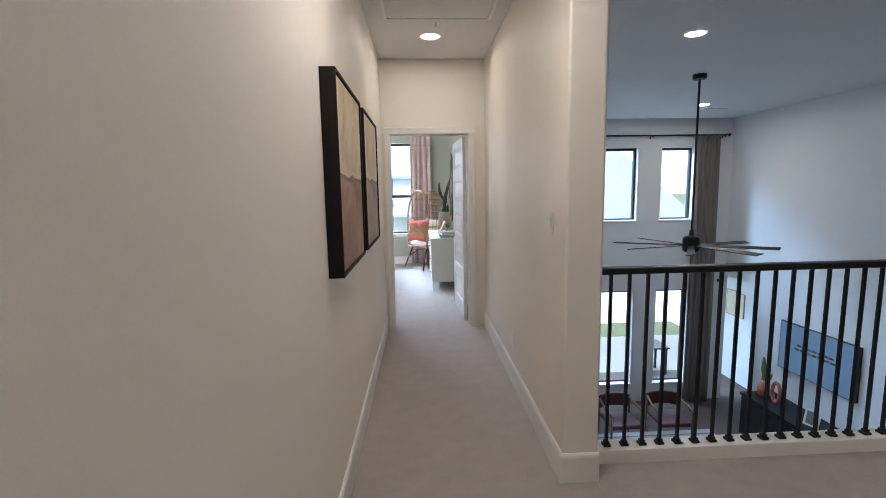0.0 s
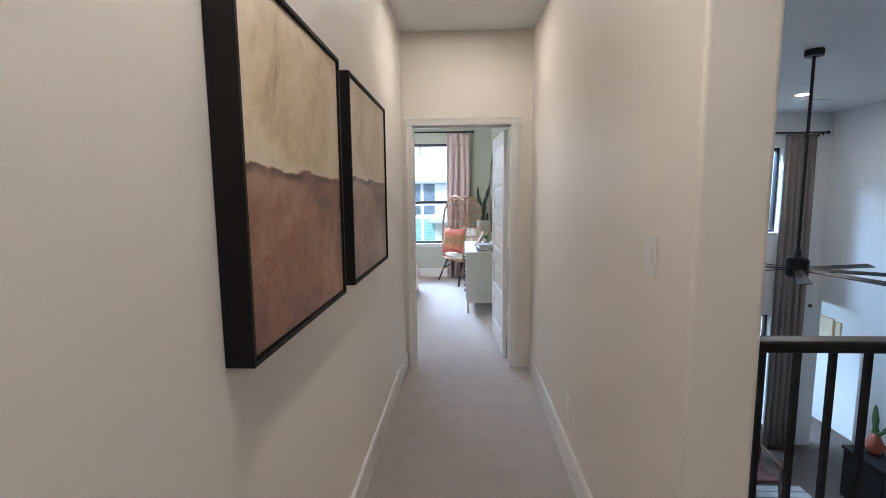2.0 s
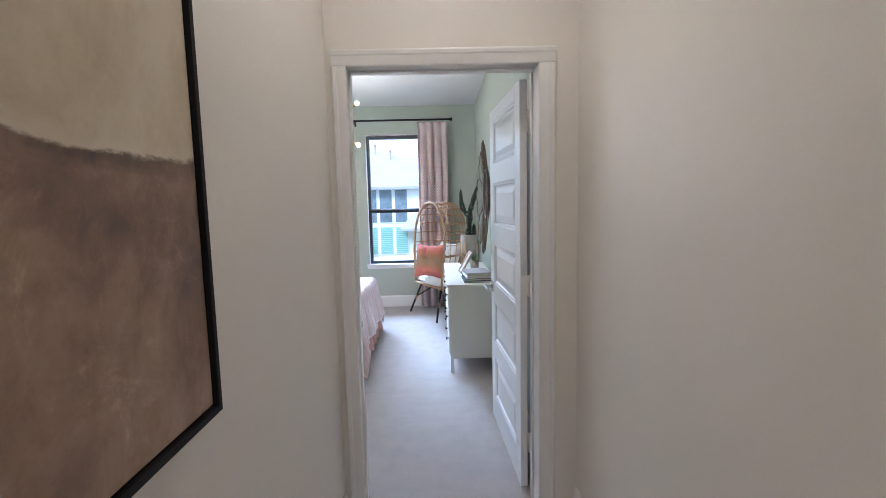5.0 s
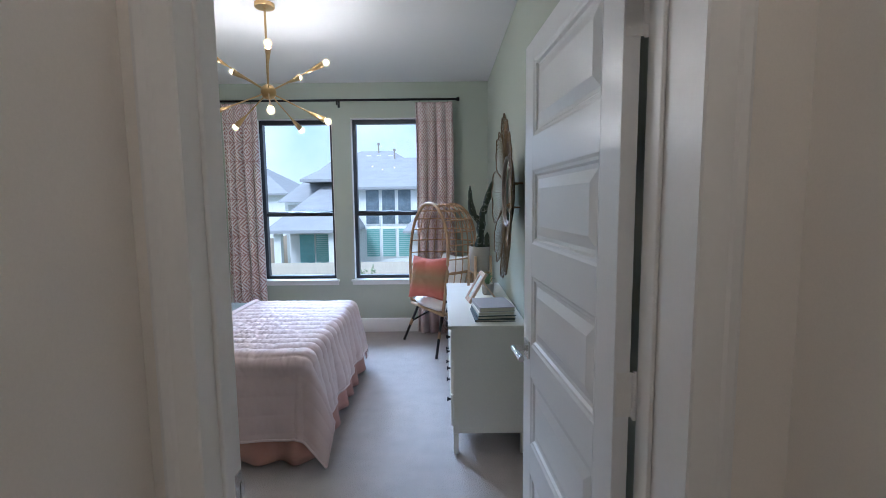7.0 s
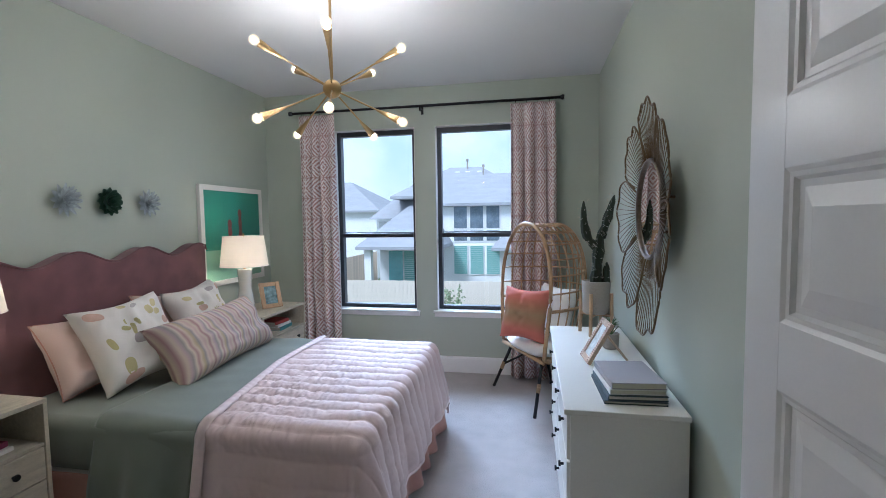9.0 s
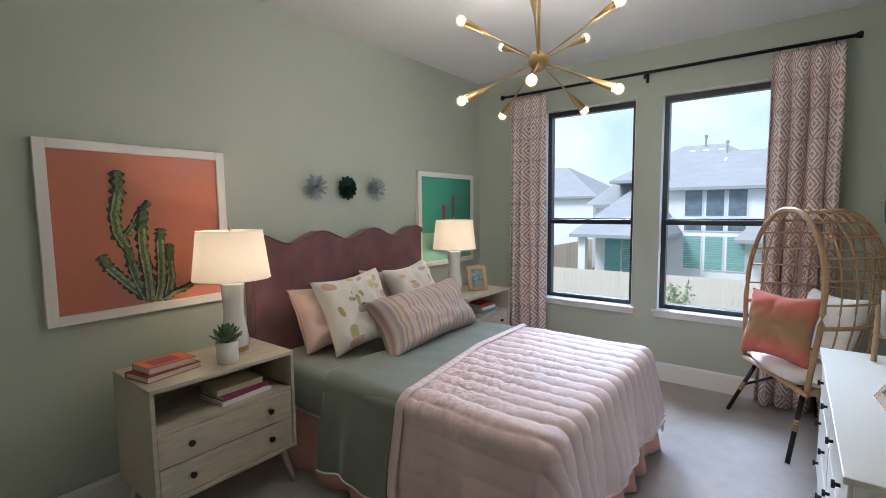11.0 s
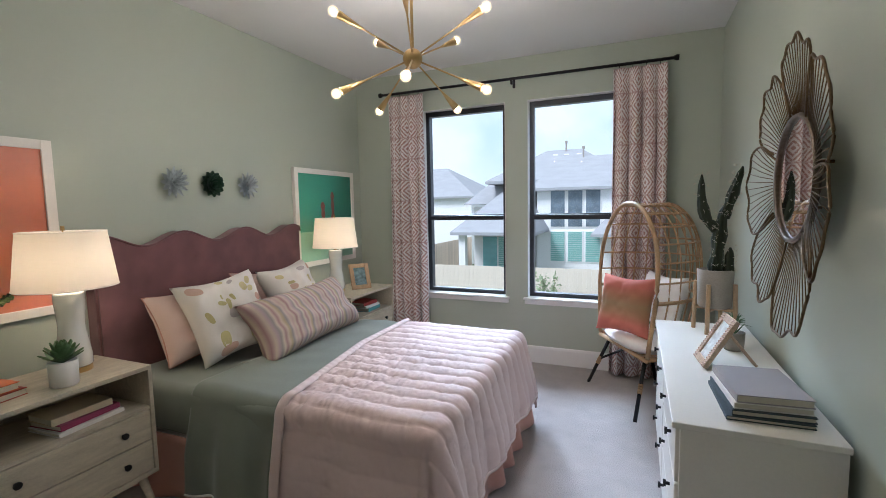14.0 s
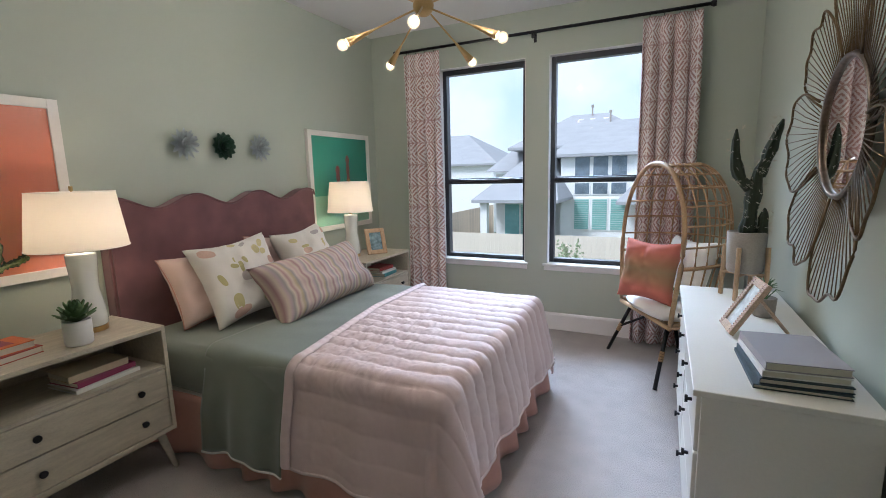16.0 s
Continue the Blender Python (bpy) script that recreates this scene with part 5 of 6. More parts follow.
def quilt(u, v):
    py = QY0 + QW * v
    px = 0.1 + (quilt_edge(py) - 0.1) * (1 - u)
    row = py / PITCH + 0.07 * math.sin(px * 9) + 0.12 * noise.noise(Vector((px * 3, py * 3, 9.0)))
    k = math.floor(row)
    c = abs(math.sin(math.pi * row)) ** 0.7
    seam = 1 - abs(math.sin(math.pi * row)) ** 0.5
    t = abs(math.sin(math.pi * (px / 0.125 + 0.5 * (round(row) % 2))))
    n = noise.noise(Vector((px * 6, py * 6, 0.4)))
    wrinkle = 0.008 * noise.noise(Vector((px * 22, py * 10, 2.0))) + 0.005 * noise.noise(Vector((px * 48, py * 26, 5.0))) + 0.003 * noise.noise(Vector((px * 90, py * 60, 7.0)))
    wrinkle *= 0.45 + 0.75 * min(1.0, max(0.0, (-0.5 - px) / 0.3)) * min(1.0, max(0.0, (7.7 - py) / 0.5))
    ease = min(1.0, max(0.0, (py - 6.56) / 0.12))
    flat = 0.3 + 0.7 * ease * ease * (3 - 2 * ease)
    lift = 0.018 + flat * ((0.0125 + 0.005 * noise.noise(Vector((px * 4, k * 3.7, 1.0)))) * c * (0.78 + 0.22 * abs(math.sin(math.pi * (px / 0.125 + 0.5 * (k % 2))))) - 0.009 * seam * (1 - t) + 0.006 * n + wrinkle)
    fall = min(1.0, max(0.0, (px - XE) / 0.12))
    lift = lift * (1 - 0.4 * fall) + 0.008 * fall
    return drape(px, py, max(0.006, lift), hem_wave(px, py))


b = B()
sheet(b, quilt, 170, 360)
cover = thing("quilt", pose(0, 0, 0), "blush pink channel-quilted coverlet over the foot of the bed", "quilt")
part("cloth", b, PINK_QUILT, cover, smooth=True)


def binding(u, v):
    py = QY0 + QW * u
    px = quilt_edge(py) - 0.02 + 0.052 * v
    gather = 0.003 * math.sin(py * 130 + 2 * math.sin(py * 17)) * (1 - v)
    return drape(px + gather, py, 0.028 + 0.012 * math.sin(math.pi * v) + gather, hem_wave(px, py))


b = B()
sheet(b, binding, 420, 6)
thicken(part("binding", b, PINK_TRIM, cover, "pale folded binding", smooth=True), 0.004)
b = B()
for j in range(2):
    pipe(b, [quilt(1.0, k / 90) for k in range(91)] if j else [quilt(k / 60, 0.0) for k in range(61)], 0.007, 6)
part("hem", b, PINK_TRIM, cover, smooth=True)


# ---- pillows ----
def pillow_point(w, h, t, u, v, front=1):
    """u and v from -1 to 1 over the pillow's face."""
    x = w / 2 * u * (1 - 0.12 * (1 - v * v))
    y = h / 2 * v * (1 - 0.12 * (1 - u * u) ** 1.5)
    dome = max(0.0, (1 - u ** 4) * (1 - v ** 4)) ** 0.5
    wr = (0.026 * noise.noise(Vector((u * 1.8 + w * 9, v * 1.8, h * 7 + front))) + 0.014 * noise.noise(Vector((u * 5 + w * 5, v * 4 + h * 9, front * 2.0)))) * dome
    return Vector((x, y, front * (t / 2 * dome) + wr))


def pillow(name, at, w, h, t, material, label, group, seam=None, prints=()):
    p = thing(name, at, label, "pillow", group)
    b = B()
    n = 26
    for s in (1, -1):
        sheet(b, lambda u, v: pillow_point(w, h, t, 2 * u - 1, 2 * v - 1, s), n, n, (w, h))
    bmesh.ops.remove_doubles(b, verts=b.verts[:], dist=0.0015)
    part("cover", b, material, p, smooth=True)
    if seam:
        b = B()
        rim = [(-1 + 2 * k / 16, -1) for k in range(16)] + [(1, -1 + 2 * k / 16) for k in range(16)] + [(1 - 2 * k / 16, 1) for k in range(16)] + [(-1, 1 - 2 * k / 16) for k in range(16)]
        pipe(b, [pillow_point(w, h, t, u, v) for u, v in rim], 0.004, 6, closed=True)
        part("piping", b, seam, p, smooth=True)
    for mat, shapes in prints:
        for cx, cy, rx, ry, turn in shapes:
            b = B()
            c, s = math.cos(radians(turn)), math.sin(radians(turn))
            rings = []
            for f in (0.0, 0.5, 1.0):
                ring = []
                for i in range(14):
                    q = 2 * math.pi * i / 14
                    a, e = rx * f * math.copysign(abs(math.cos(q)) ** 0.8, math.cos(q)), ry * f * math.copysign(abs(math.sin(q)) ** 0.8, math.sin(q))
                    u, v = (cx + a * c - e * s), (cy + a * s + e * c)
                    ring.append(b.verts.new(pillow_point(w, h, t, max(-1, min(1, u)), max(-1, min(1, v))) + Vector((0, 0, 0.0012))))
                rings.append(ring)
            for A, C in zip(rings, rings[1:]):
                for i in range(14):
                    b.faces.new((A[i], A[(i + 1) % 14], C[(i + 1) % 14], C[i]))
            bmesh.ops.remove_doubles(b, verts=b.verts[:], dist=0.0004)
            part("motif", b, mat, p, smooth=True)
    return p


def leaning(x, y, z, lean, yaw=0.0, roll=0.0):
    """A pillow's pose: its face towards the foot of the bed, leaning back, turned and rolled."""
    m = Matrix(((0, -math.sin(radians(lean)), math.cos(radians(lean))), (1, 0, 0), (0, math.cos(radians(lean)), math.sin(radians(lean))))).to_4x4()
    return Matrix.Translation((x, y, z)) @ Matrix.Rotation(radians(yaw), 4, "Z") @ m @ Matrix.Rotation(radians(roll), 4, "Z")


OLIVE = mottled("olive_print", (0.52, 0.47, 0.23), 0.85, vary=0.15, grain=200, bump=0.1)
YELLOW_PRINT = mottled("pale_yellow_print", (0.66, 0.58, 0.32), 0.85, vary=0.12, grain=200, bump=0.1)
PEACH_PRINT = mottled("peach_pot_print", (0.64, 0.44, 0.36), 0.85, vary=0.15, grain=200, bump=0.1)
GREY_PRINT = mottled("grey_pot_print", (0.50, 0.45, 0.44), 0.85, vary=0.12, grain=200, bump=0.1)
CACTI = ((OLIVE, [(-0.15, 0.18, 0.05, 0.16, 0), (-0.3, 0.25, 0.1, 0.06, -25), (-0.02, 0.33, 0.05, 0.1, 20), (-0.22, 0.42, 0.05, 0.07, 10), (-0.5, -0.62, 0.13, 0.2, 0), (0.62, -0.15, 0.04, 0.14, 15), (0.74, -0.18, 0.04, 0.13, -20), (0.5, -0.2, 0.04, 0.12, 40), (-0.72, -0.02, 0.06, 0.16, 20)]),
         (YELLOW_PRINT, [(0.42, 0.55, 0.09, 0.13, 20), (0.6, 0.68, 0.08, 0.11, -20), (0.62, 0.45, 0.1, 0.08, 0), (0.2, -0.75, 0.1, 0.1, 0), (-0.1, 0.85, 0.1, 0.06, 0)]),
         (PEACH_PRINT, [(-0.72, 0.72, 0.17, 0.12, -10), (-0.45, -0.87, 0.22, 0.1, 5), (0.8, 0.2, 0.1, 0.1, 0)]),
         (GREY_PRINT, [(-0.05, -0.08, 0.19, 0.14, 0), (0.62, -0.4, 0.17, 0.12, 0), (0.15, 0.8, 0.12, 0.05, 30)]))
FERN = ((OLIVE, [(0.1 + 0.09 * math.sin(radians(a)), -0.3 + 0.2 * math.cos(radians(a)), 0.035, 0.2, -a) for a in (-65, -40, -18, 4, 26, 48, 70)] + [(-0.4, 0.35, 0.16, 0.05, 0)]),
        (YELLOW_PRINT, [(0.5, 0.3, 0.1, 0.14, 10), (-0.7, 0.6, 0.12, 0.08, 0), (0.62, 0.0, 0.1, 0.1, 0)]),
        (GREY_PRINT, [(0.12, -0.62, 0.24, 0.12, 0), (-0.68, -0.5, 0.12, 0.14, 0), (0.3, 0.72, 0.2, 0.08, 0)]),
        (PEACH_PRINT, [(-0.4, 0.2, 0.17, 0.1, 0), (0.75, 0.7, 0.12, 0.1, 0)]))
pillow("bed_pillow", leaning(-1.98, 7.04, 0.80, 27, -6, 2), 0.47, 0.42, 0.22, PINK_LINEN, "plain blush pink linen pillow against the headboard", "bed pillows", SKIRT_PINK)
pillow("bed_pillow", leaning(-2.03, 7.68, 0.81, 25, 0, -4), 0.52, 0.45, 0.17, PINK_LINEN, "plain blush pink linen pillow against the headboard", "bed pillows", SKIRT_PINK)
pillow("bed_pillow", leaning(-1.80, 7.12, 0.84, 28, -12, 6), 0.50, 0.49, 0.2, WHITE_LINEN, "white pillow printed with potted cacti in olive and peach", "bed pillows", None, CACTI)
pillow("bed_pillow", leaning(-1.86, 7.76, 0.84, 28, 2, 4), 0.50, 0.48, 0.2, WHITE_LINEN, "white pillow printed with a spiky succulent in olive", "bed pillows", None, FERN)
pillow("lumbar_pillow", leaning(-1.59, 7.545, 0.76, 33, 2, 2), 0.99, 0.40, 0.27, STRIPES, "long lumbar pillow in rust, grey and cream stripes", "bed pillows")


# ---- nightstands ----
def nightstand(y, label):
    n = thing("nightstand", pose(-1.915, y, 0), label, "nightstand", "nightstands")
    d, w, z0, z1 = 0.215, 0.345, 0.205, 0.733
    for name, args in (("top", (-d, d, -w, w, z1 - 0.02, z1)), ("bottom", (-d, d, -w, w, z0, z0 + 0.02)), ("side", (-d, d, -w, -w + 0.018, z0 + 0.0201, z1 - 0.0201)), ("side", (-d, d, w - 0.018, w, z0 + 0.0201, z1 - 0.0201)),
                       ("back", (-d, -d + 0.01, -w + 0.0181, w - 0.0181, z0 + 0.0201, z1 - 0.0201)), ("shelf", (-d + 0.0101, d - 0.006, -w + 0.0181, w - 0.0181, z0 + 0.318, z0 + 0.334))):
        part(name, box(B(), *args, 0.002), PALE_WOOD, n)
    for k in range(2):
        a = z0 + 0.023 + 0.148 * k
        dr = part("drawer", box(B(), -d + 0.03, d - 0.004, -w + 0.021, w - 0.021, a, a + 0.143, 0.003), PALE_WOOD, n)
        for ky in (-0.195, 0.195):
            b = B()
            tube(b, (d - 0.005, ky, a + 0.075), (d + 0.012, ky, a + 0.075), 0.006)
            pipe(b, [(d + 0.010, ky, a + 0.075), (d + 0.013, ky, a + 0.075), (d + 0.019, ky, a + 0.075), (d + 0.022, ky, a + 0.075)], [0.010, 0.0145, 0.0145, 0.011], 16)
            part("knob", b, BLACK_METAL, dr, "black knob")
    part("apron", box(B(), -d + 0.06, d - 0.05, -w + 0.05, w - 0.05, z0 - 0.035, z0 - 0.0005, 0.003), PALE_WOOD, n)
    for sx in (-1, 1):
        for sy in (-1, 1):
            b = B()
            pipe(b, [(sx * (d - 0.05), sy * (w - 0.06), z0 - 0.001), (sx * (d - 0.02), sy * (w - 0.015), 0.0)], [0.021, 0.012], 12)
            part("leg", b, PALE_WOOD, n, smooth=True)


nightstand(6.227, "whitewashed two-drawer nightstand with black knobs and an open shelf")
nightstand(8.565, "whitewashed two-drawer nightstand beside the window curtain")
NS = 0.734


def table_lamp(x, y):
    t = thing("table_lamp", pose(x, y, NS), "lit table lamp with a white ceramic body and linen shade", "lamp", "bedside lamps")
    b = B()
    lathe(b, [(0.0, 0.0), (0.066, 0.0), (0.066, 0.022), (0.06, 0.024), (0.0, 0.024)], 32)
    part("base_ring", b, BRASS, t, "brass base ring", smooth=False)
    b = B()
    prof = [(0.0, 0.0245), (0.064, 0.0245), (0.069, 0.03), (0.0685, 0.07), (0.061, 0.13), (0.053, 0.18), (0.0505, 0.21), (0.053, 0.26), (0.058, 0.32), (0.059, 0.355), (0.055, 0.365), (0.0, 0.366)]
    lathe(b, prof, 36)
    part("body", b, WHITE_CERAMIC, t, smooth=True)
    b = B()
    tube(b, (0, 0, 0.366), (0, 0, 0.44), 0.012)
    tube(b, (0, 0, 0.44), (0, 0, 0.66), 0.003)
    tube(b, (0, 0, 0.645), (0, 0, 0.665), 0.008)
    part("neck", b, BRASS, t, "brass neck and finial")
    b = B()
    sheet(b, lambda u, v: ((0.192 - 0.03 * v) * math.cos(2 * math.pi * u), (0.192 - 0.03 * v) * math.sin(2 * math.pi * u), 0.39 + 0.25 * v), 48, 4)
    bmesh.ops.remove_doubles(b, verts=b.verts[:], dist=0.0005)
    shade = part("shade", b, SHADE, t, "white linen drum shade", smooth=True)
    for r, z in ((0.192, 0.39), (0.162, 0.64)):
        b = B()
        pipe(b, [(r * math.cos(q), r * math.sin(q), z) for q in [2 * math.pi * i / 40 for i in range(40)]], 0.0025, 6, closed=True)
        part("shade_rim", b, WHITE_LINEN, shade, smooth=True)
    b = B()
    bmesh.ops.create_uvsphere(b, u_segments=14, v_segments=10, radius=0.03, matrix=Matrix.Translation((0, 0, 0.49)))
    part("bulb", b, LAMP_BULB, t, "lit bulb", smooth=True)


LAMP_BULB = glowing("warm_lamp_bulb", (1.0, 0.78, 0.5), 80)
table_lamp(-1.96, 6.395)
table_lamp(-1.99, 8.44)


def succulent(name, at, material, label, leaves, size, potted, group="", blunt=0.45):
    """Rosettes of pointed fleshy leaves in tightening tiers."""
    t = thing(name, at, label, "plant" if potted else "wall decor", group)
    for tier, (count, tilt, ln) in enumerate(leaves):
        for k in range(count):
            b = B()
            q = 2 * math.pi * (k + 0.5 * (tier % 2)) / count
            m = Matrix.Rotation(q, 4, "Z") @ Matrix.Translation((size * 0.1, 0, potted + 0.007 * tier)) @ Matrix.Rotation(radians(-tilt), 4, "Y")
            L, W = size * ln, size * ln * blunt
            sheet(b, lambda u, v: m @ Vector((L * u, W * (v - 0.5) * 2.0 * math.sin(math.pi * min(0.97, 0.2 + 0.78 * u)) ** 0.8, 0.1 * L * u * u + 0.25 * W * abs(2 * v - 1) ** 2)), 6, 4)
            part("leaf", b, material, t, smooth=True)
    return t


FACE = Matrix.Rotation(radians(90), 4, "Y")
for y, r, mat, lab in ((7.168, 0.092, BLUE_LEAF, "blue-grey metal succulent rosette mounted on the wall"), (7.447, 0.085, DARK_LEAF, "dark green metal succulent rosette mounted on the wall"), (7.752, 0.092, BLUE_LEAF, "blue-grey metal succulent rosette mounted on the wall")):
    s = succulent("wall_succulent", Matrix.Translation((-2.272, y, 1.637)) @ FACE, mat, lab, [(12, 10, 1.0), (11, 26, 0.86), (9, 46, 0.68), (6, 68, 0.48)], r, 0.006, "wall succulents", 0.38 if mat is DARK_LEAF else 0.19)
    b = B()
    lathe(b, [(0.0, -0.007), (0.03, -0.007), (0.03, 0.008), (0.0, 0.012)], 16)
    part("back_plate", b, mat, s)
p = succulent("potted_succulent", pose(-1.80, 6.268, NS), LEAF_GREEN, "green succulent in a small white ceramic pot", [(9, 24, 1.0), (9, 42, 1.0), (8, 60, 1.0), (6, 76, 0.9)], 0.08, 0.098, blunt=0.26)
b = B()
lathe(b, [(0.0, 0.0), (0.045, 0.0), (0.05, 0.006), (0.052, 0.105), (0.047, 0.106), (0.046, 0.09), (0.0, 0.09)], 32)
part("pot", b, CHALK_WHITE, p, "white ceramic pot", smooth=True)


def book(at, w, d, h, cover, label, group):
    k = thing("book", at, label, "book", group)
    b = B()
    box(b, -w / 2, w / 2, -d / 2, d / 2, 0, 0.003, 0.001)
    box(b, -w / 2, w / 2, -d / 2, d / 2, h - 0.003, h, 0.001)
    box(b, -w / 2, -w / 2 + 0.003, -d / 2, d / 2, 0.003, h - 0.003)
    part("cover", b, cover, k)
    part("page_block", box(B(), -w / 2 + 0.003, w / 2 - 0.004, -d / 2 + 0.004, d / 2 - 0.004, 0.0031, h - 0.0031), PAPER, k)


book(pose(-1.90, 6.02, NS, 0, 0, 10), 0.17, 0.25, 0.028, BOOK_RED, "brick red hardback lying on the nightstand", "nightstand books")
book(pose(-1.905, 6.025, NS + 0.0285, 0, 0, 6), 0.15, 0.21, 0.03, BOOK_ORANGE, "orange hardback with a dark title block", "nightstand books")
b = B()
box(b, -0.045, 0.045, -0.07, 0.05, 0.0302, 0.0306)
title = solid("title_block", b, BOOK_MAGENTA)
title.parent = bpy.data.objects[[o.name for o in bpy.data.objects if o.name.startswith("book")][-1]]
SH = 0.205 + 0.3345
book(pose(-1.85, 6.33, SH, 0, 0, 184), 0.2, 0.27, 0.018, CHALK_WHITE, "white paperback in the nightstand shelf", "nightstand books")
book(pose(-1.86, 6.33, SH + 0.0185, 0, 0, 186), 0.19, 0.25, 0.024, BOOK_MAGENTA, "magenta hardback in the nightstand shelf", "nightstand books")
book(pose(-1.865, 6.315, SH + 0.043, 0, 0, 181), 0.17, 0.24, 0.03, BOOK_CREAM, "cream hardback in the nightstand shelf", "nightstand books")
book(pose(-1.84, 8.66, SH, 0, 0, 184), 0.17, 0.22, 0.03, BOOK_TEAL, "teal hardback in the far nightstand shelf", "nightstand books")
book(pose(-1.84, 8.65, SH + 0.0305, 0, 0, 180), 0.16, 0.22, 0.022, CHALK_WHITE, "white hardback in the far nightstand shelf", "nightstand books")
book(pose(-1.85, 8.64, SH + 0.053, 0, 0, 176), 0.15, 0.2, 0.028, BOOK_RED, "red hardback in the far nightstand shelf", "nightstand books")

PHOTO = mottled("blue_grey_photo", (0.2, 0.3, 0.34), 0.2, scale=14, vary=0.6, grain=40, bump=0.0)
PHOTO2 = mottled("pale_photo", (0.74, 0.78, 0.78), 0.2, scale=20, vary=0.25, grain=40, bump=0.0)


def photo_frame(at, w, h, bar, tilt, frame_mat, photo, label, beads):
    """A table frame: face towards local +x, leaning back by tilt, with a strut behind."""
    f = thing("photo_frame", at, label, "photo frame")
    m = Matrix.Rotation(radians(-tilt), 4, "Y")
    b = B()
    for a0, a1, c0, c1 in ((-w / 2, -w / 2 + bar, 0, h), (w / 2 - bar, w / 2, 0, h), (-w / 2 + bar, w / 2 - bar, h - bar, h), (-w / 2 + bar, w / 2 - bar, 0, bar)):
        box(b, -0.007, 0.011, a0, a1, c0, c1, 0.002, m)
    part("frame", b, frame_mat, f)
    part("photo", box(B(), -0.005, 0.004, -w / 2 + bar, w / 2 - bar, bar, h - bar, 0, m), photo, f, "photo behind glass")
    b = B()
    n = int(h / 0.012)
    for k in range(n):
        for y in (-w / 2 + 0.006, w / 2 - 0.006, -w / 2 + bar - 0.004, w / 2 - bar + 0.004):
            if beads:
                bmesh.ops.create_icosphere(b, subdivisions=1, radius=0.0045, matrix=m @ Matrix.Translation((0.011, y, 0.006 + 0.012 * k)))
    if beads:
        tagged(part("beading", b, beads, f, smooth=True), kind="stuff")
    top = m @ Vector((-0.008, 0, h * 0.75))
    foot = Vector((top.x - h * 0.48, 0.0, 0.004))
    b = B()
    pipe(b, [top + Vector((0, -0.012, 0)), foot + Vector((0, -0.012, 0))], 0.004, 6)
    pipe(b, [top + Vector((0, 0.012, 0)), foot + Vector((0, 0.012, 0))], 0.004, 6)
    d = foot - top
    sheet(b, lambda u, v: top + d * u + Vector((0, 0.034 * (v - 0.5), 0)), 1, 1)
    strut = part("strut", b, frame_mat, f)
    thicken(strut, 0.006)


photo_frame(pose(-1.84, 8.60, NS + 0.002, 0, 0, -36), 0.18, 0.23, 0.036, 20, OAK, PHOTO, "scalloped oak photo frame on the far nightstand", OAK)

# ---- framed cactus prints ----
def ribbon(pts, width, seed):
    """The outline of a bumpy stem that follows points in y and z."""
    rnd = random.Random(seed)
    P = [Vector(p) for p in pts]
    path = []
    for a, c in zip(P, P[1:]):
        for k in range(6):
            path.append(a + (c - a) * k / 6)
    path.append(P[-1])
    left, right = [], []
    for k, p in enumerate(path):
        d = (path[min(k + 1, len(path) - 1)] - path[max(k - 1, 0)]).normalized()
        nrm = Vector((-d.y, d.x))
        taper = 0.55 if k in (0, len(path) - 1) else 1.0
        w = width * taper * (0.5 + 0.13 * math.sin(k * 2.4) + rnd.uniform(-0.1, 0.1))
        left.append(p + nrm * w), right.append(p - nrm * w)
    return [tuple(q) for q in left + right[::-1]]


def ribbon_mesh(bm, pts, width, seed, lift):
    ring = ribbon(pts, width, seed)
    n = len(ring) // 2
    V = [bm.verts.new((lift, y, z)) for y, z in ring]
    for k in range(n - 1):
        bm.faces.new((V[k], V[k + 1], V[2 * n - 2 - k], V[2 * n - 1 - k]))


def cactus_print(y0, y1, z0, z1, ground, label, stems, low=None):
    """stems: material, width, points as shares of the print from its left and top."""
    w, h = y1 - y0, z1 - z0
    art = thing("cactus_print", pose(-2.279, (y0 + y1) / 2, (z0 + z1) / 2), label, "picture", "cactus prints")
    bar = 0.045
    b = B()
    for a0, a1, c0, c1 in ((-w / 2, -w / 2 + bar, -h / 2, h / 2), (w / 2 - bar, w / 2, -h / 2, h / 2), (-w / 2 + bar, w / 2 - bar, h / 2 - bar, h / 2), (-w / 2 + bar, w / 2 - bar, -h / 2, -h / 2 + bar)):
        box(b, 0, 0.032, a0, a1, c0, c1, 0.002)
    part("frame", b, ART_WHITE, art, "white wooden frame")
    part("print", box(B(), 0.002, 0.022, -w / 2 + bar, w / 2 - bar, -h / 2 + bar, h / 2 - bar), ground, art)
    iw, ih = w - 2 * bar, h - 2 * bar
    if low:
        mat, v = low
        part("horizon", box(B(), 0.0222, 0.0226, -iw / 2, iw / 2, -ih / 2, ih / 2 - v * ih), mat, art)
    for k, (mat, width, pts) in enumerate(stems):
        b = B()
        ribbon_mesh(b, [((u - 0.5) * iw, (0.5 - v) * ih) for u, v in pts], width, k, 0.0229 + 0.00012 * k)
        part("cactus", b, mat, art)
    b = B()
    b.faces.new([b.verts.new(p) for p in ((0.028, -iw / 2, -ih / 2), (0.028, iw / 2, -ih / 2), (0.028, iw / 2, ih / 2), (0.028, -iw / 2, ih / 2))])
    g = part("glazing", b, CLEAR, art, "clear glazing")
    g.visible_shadow = False


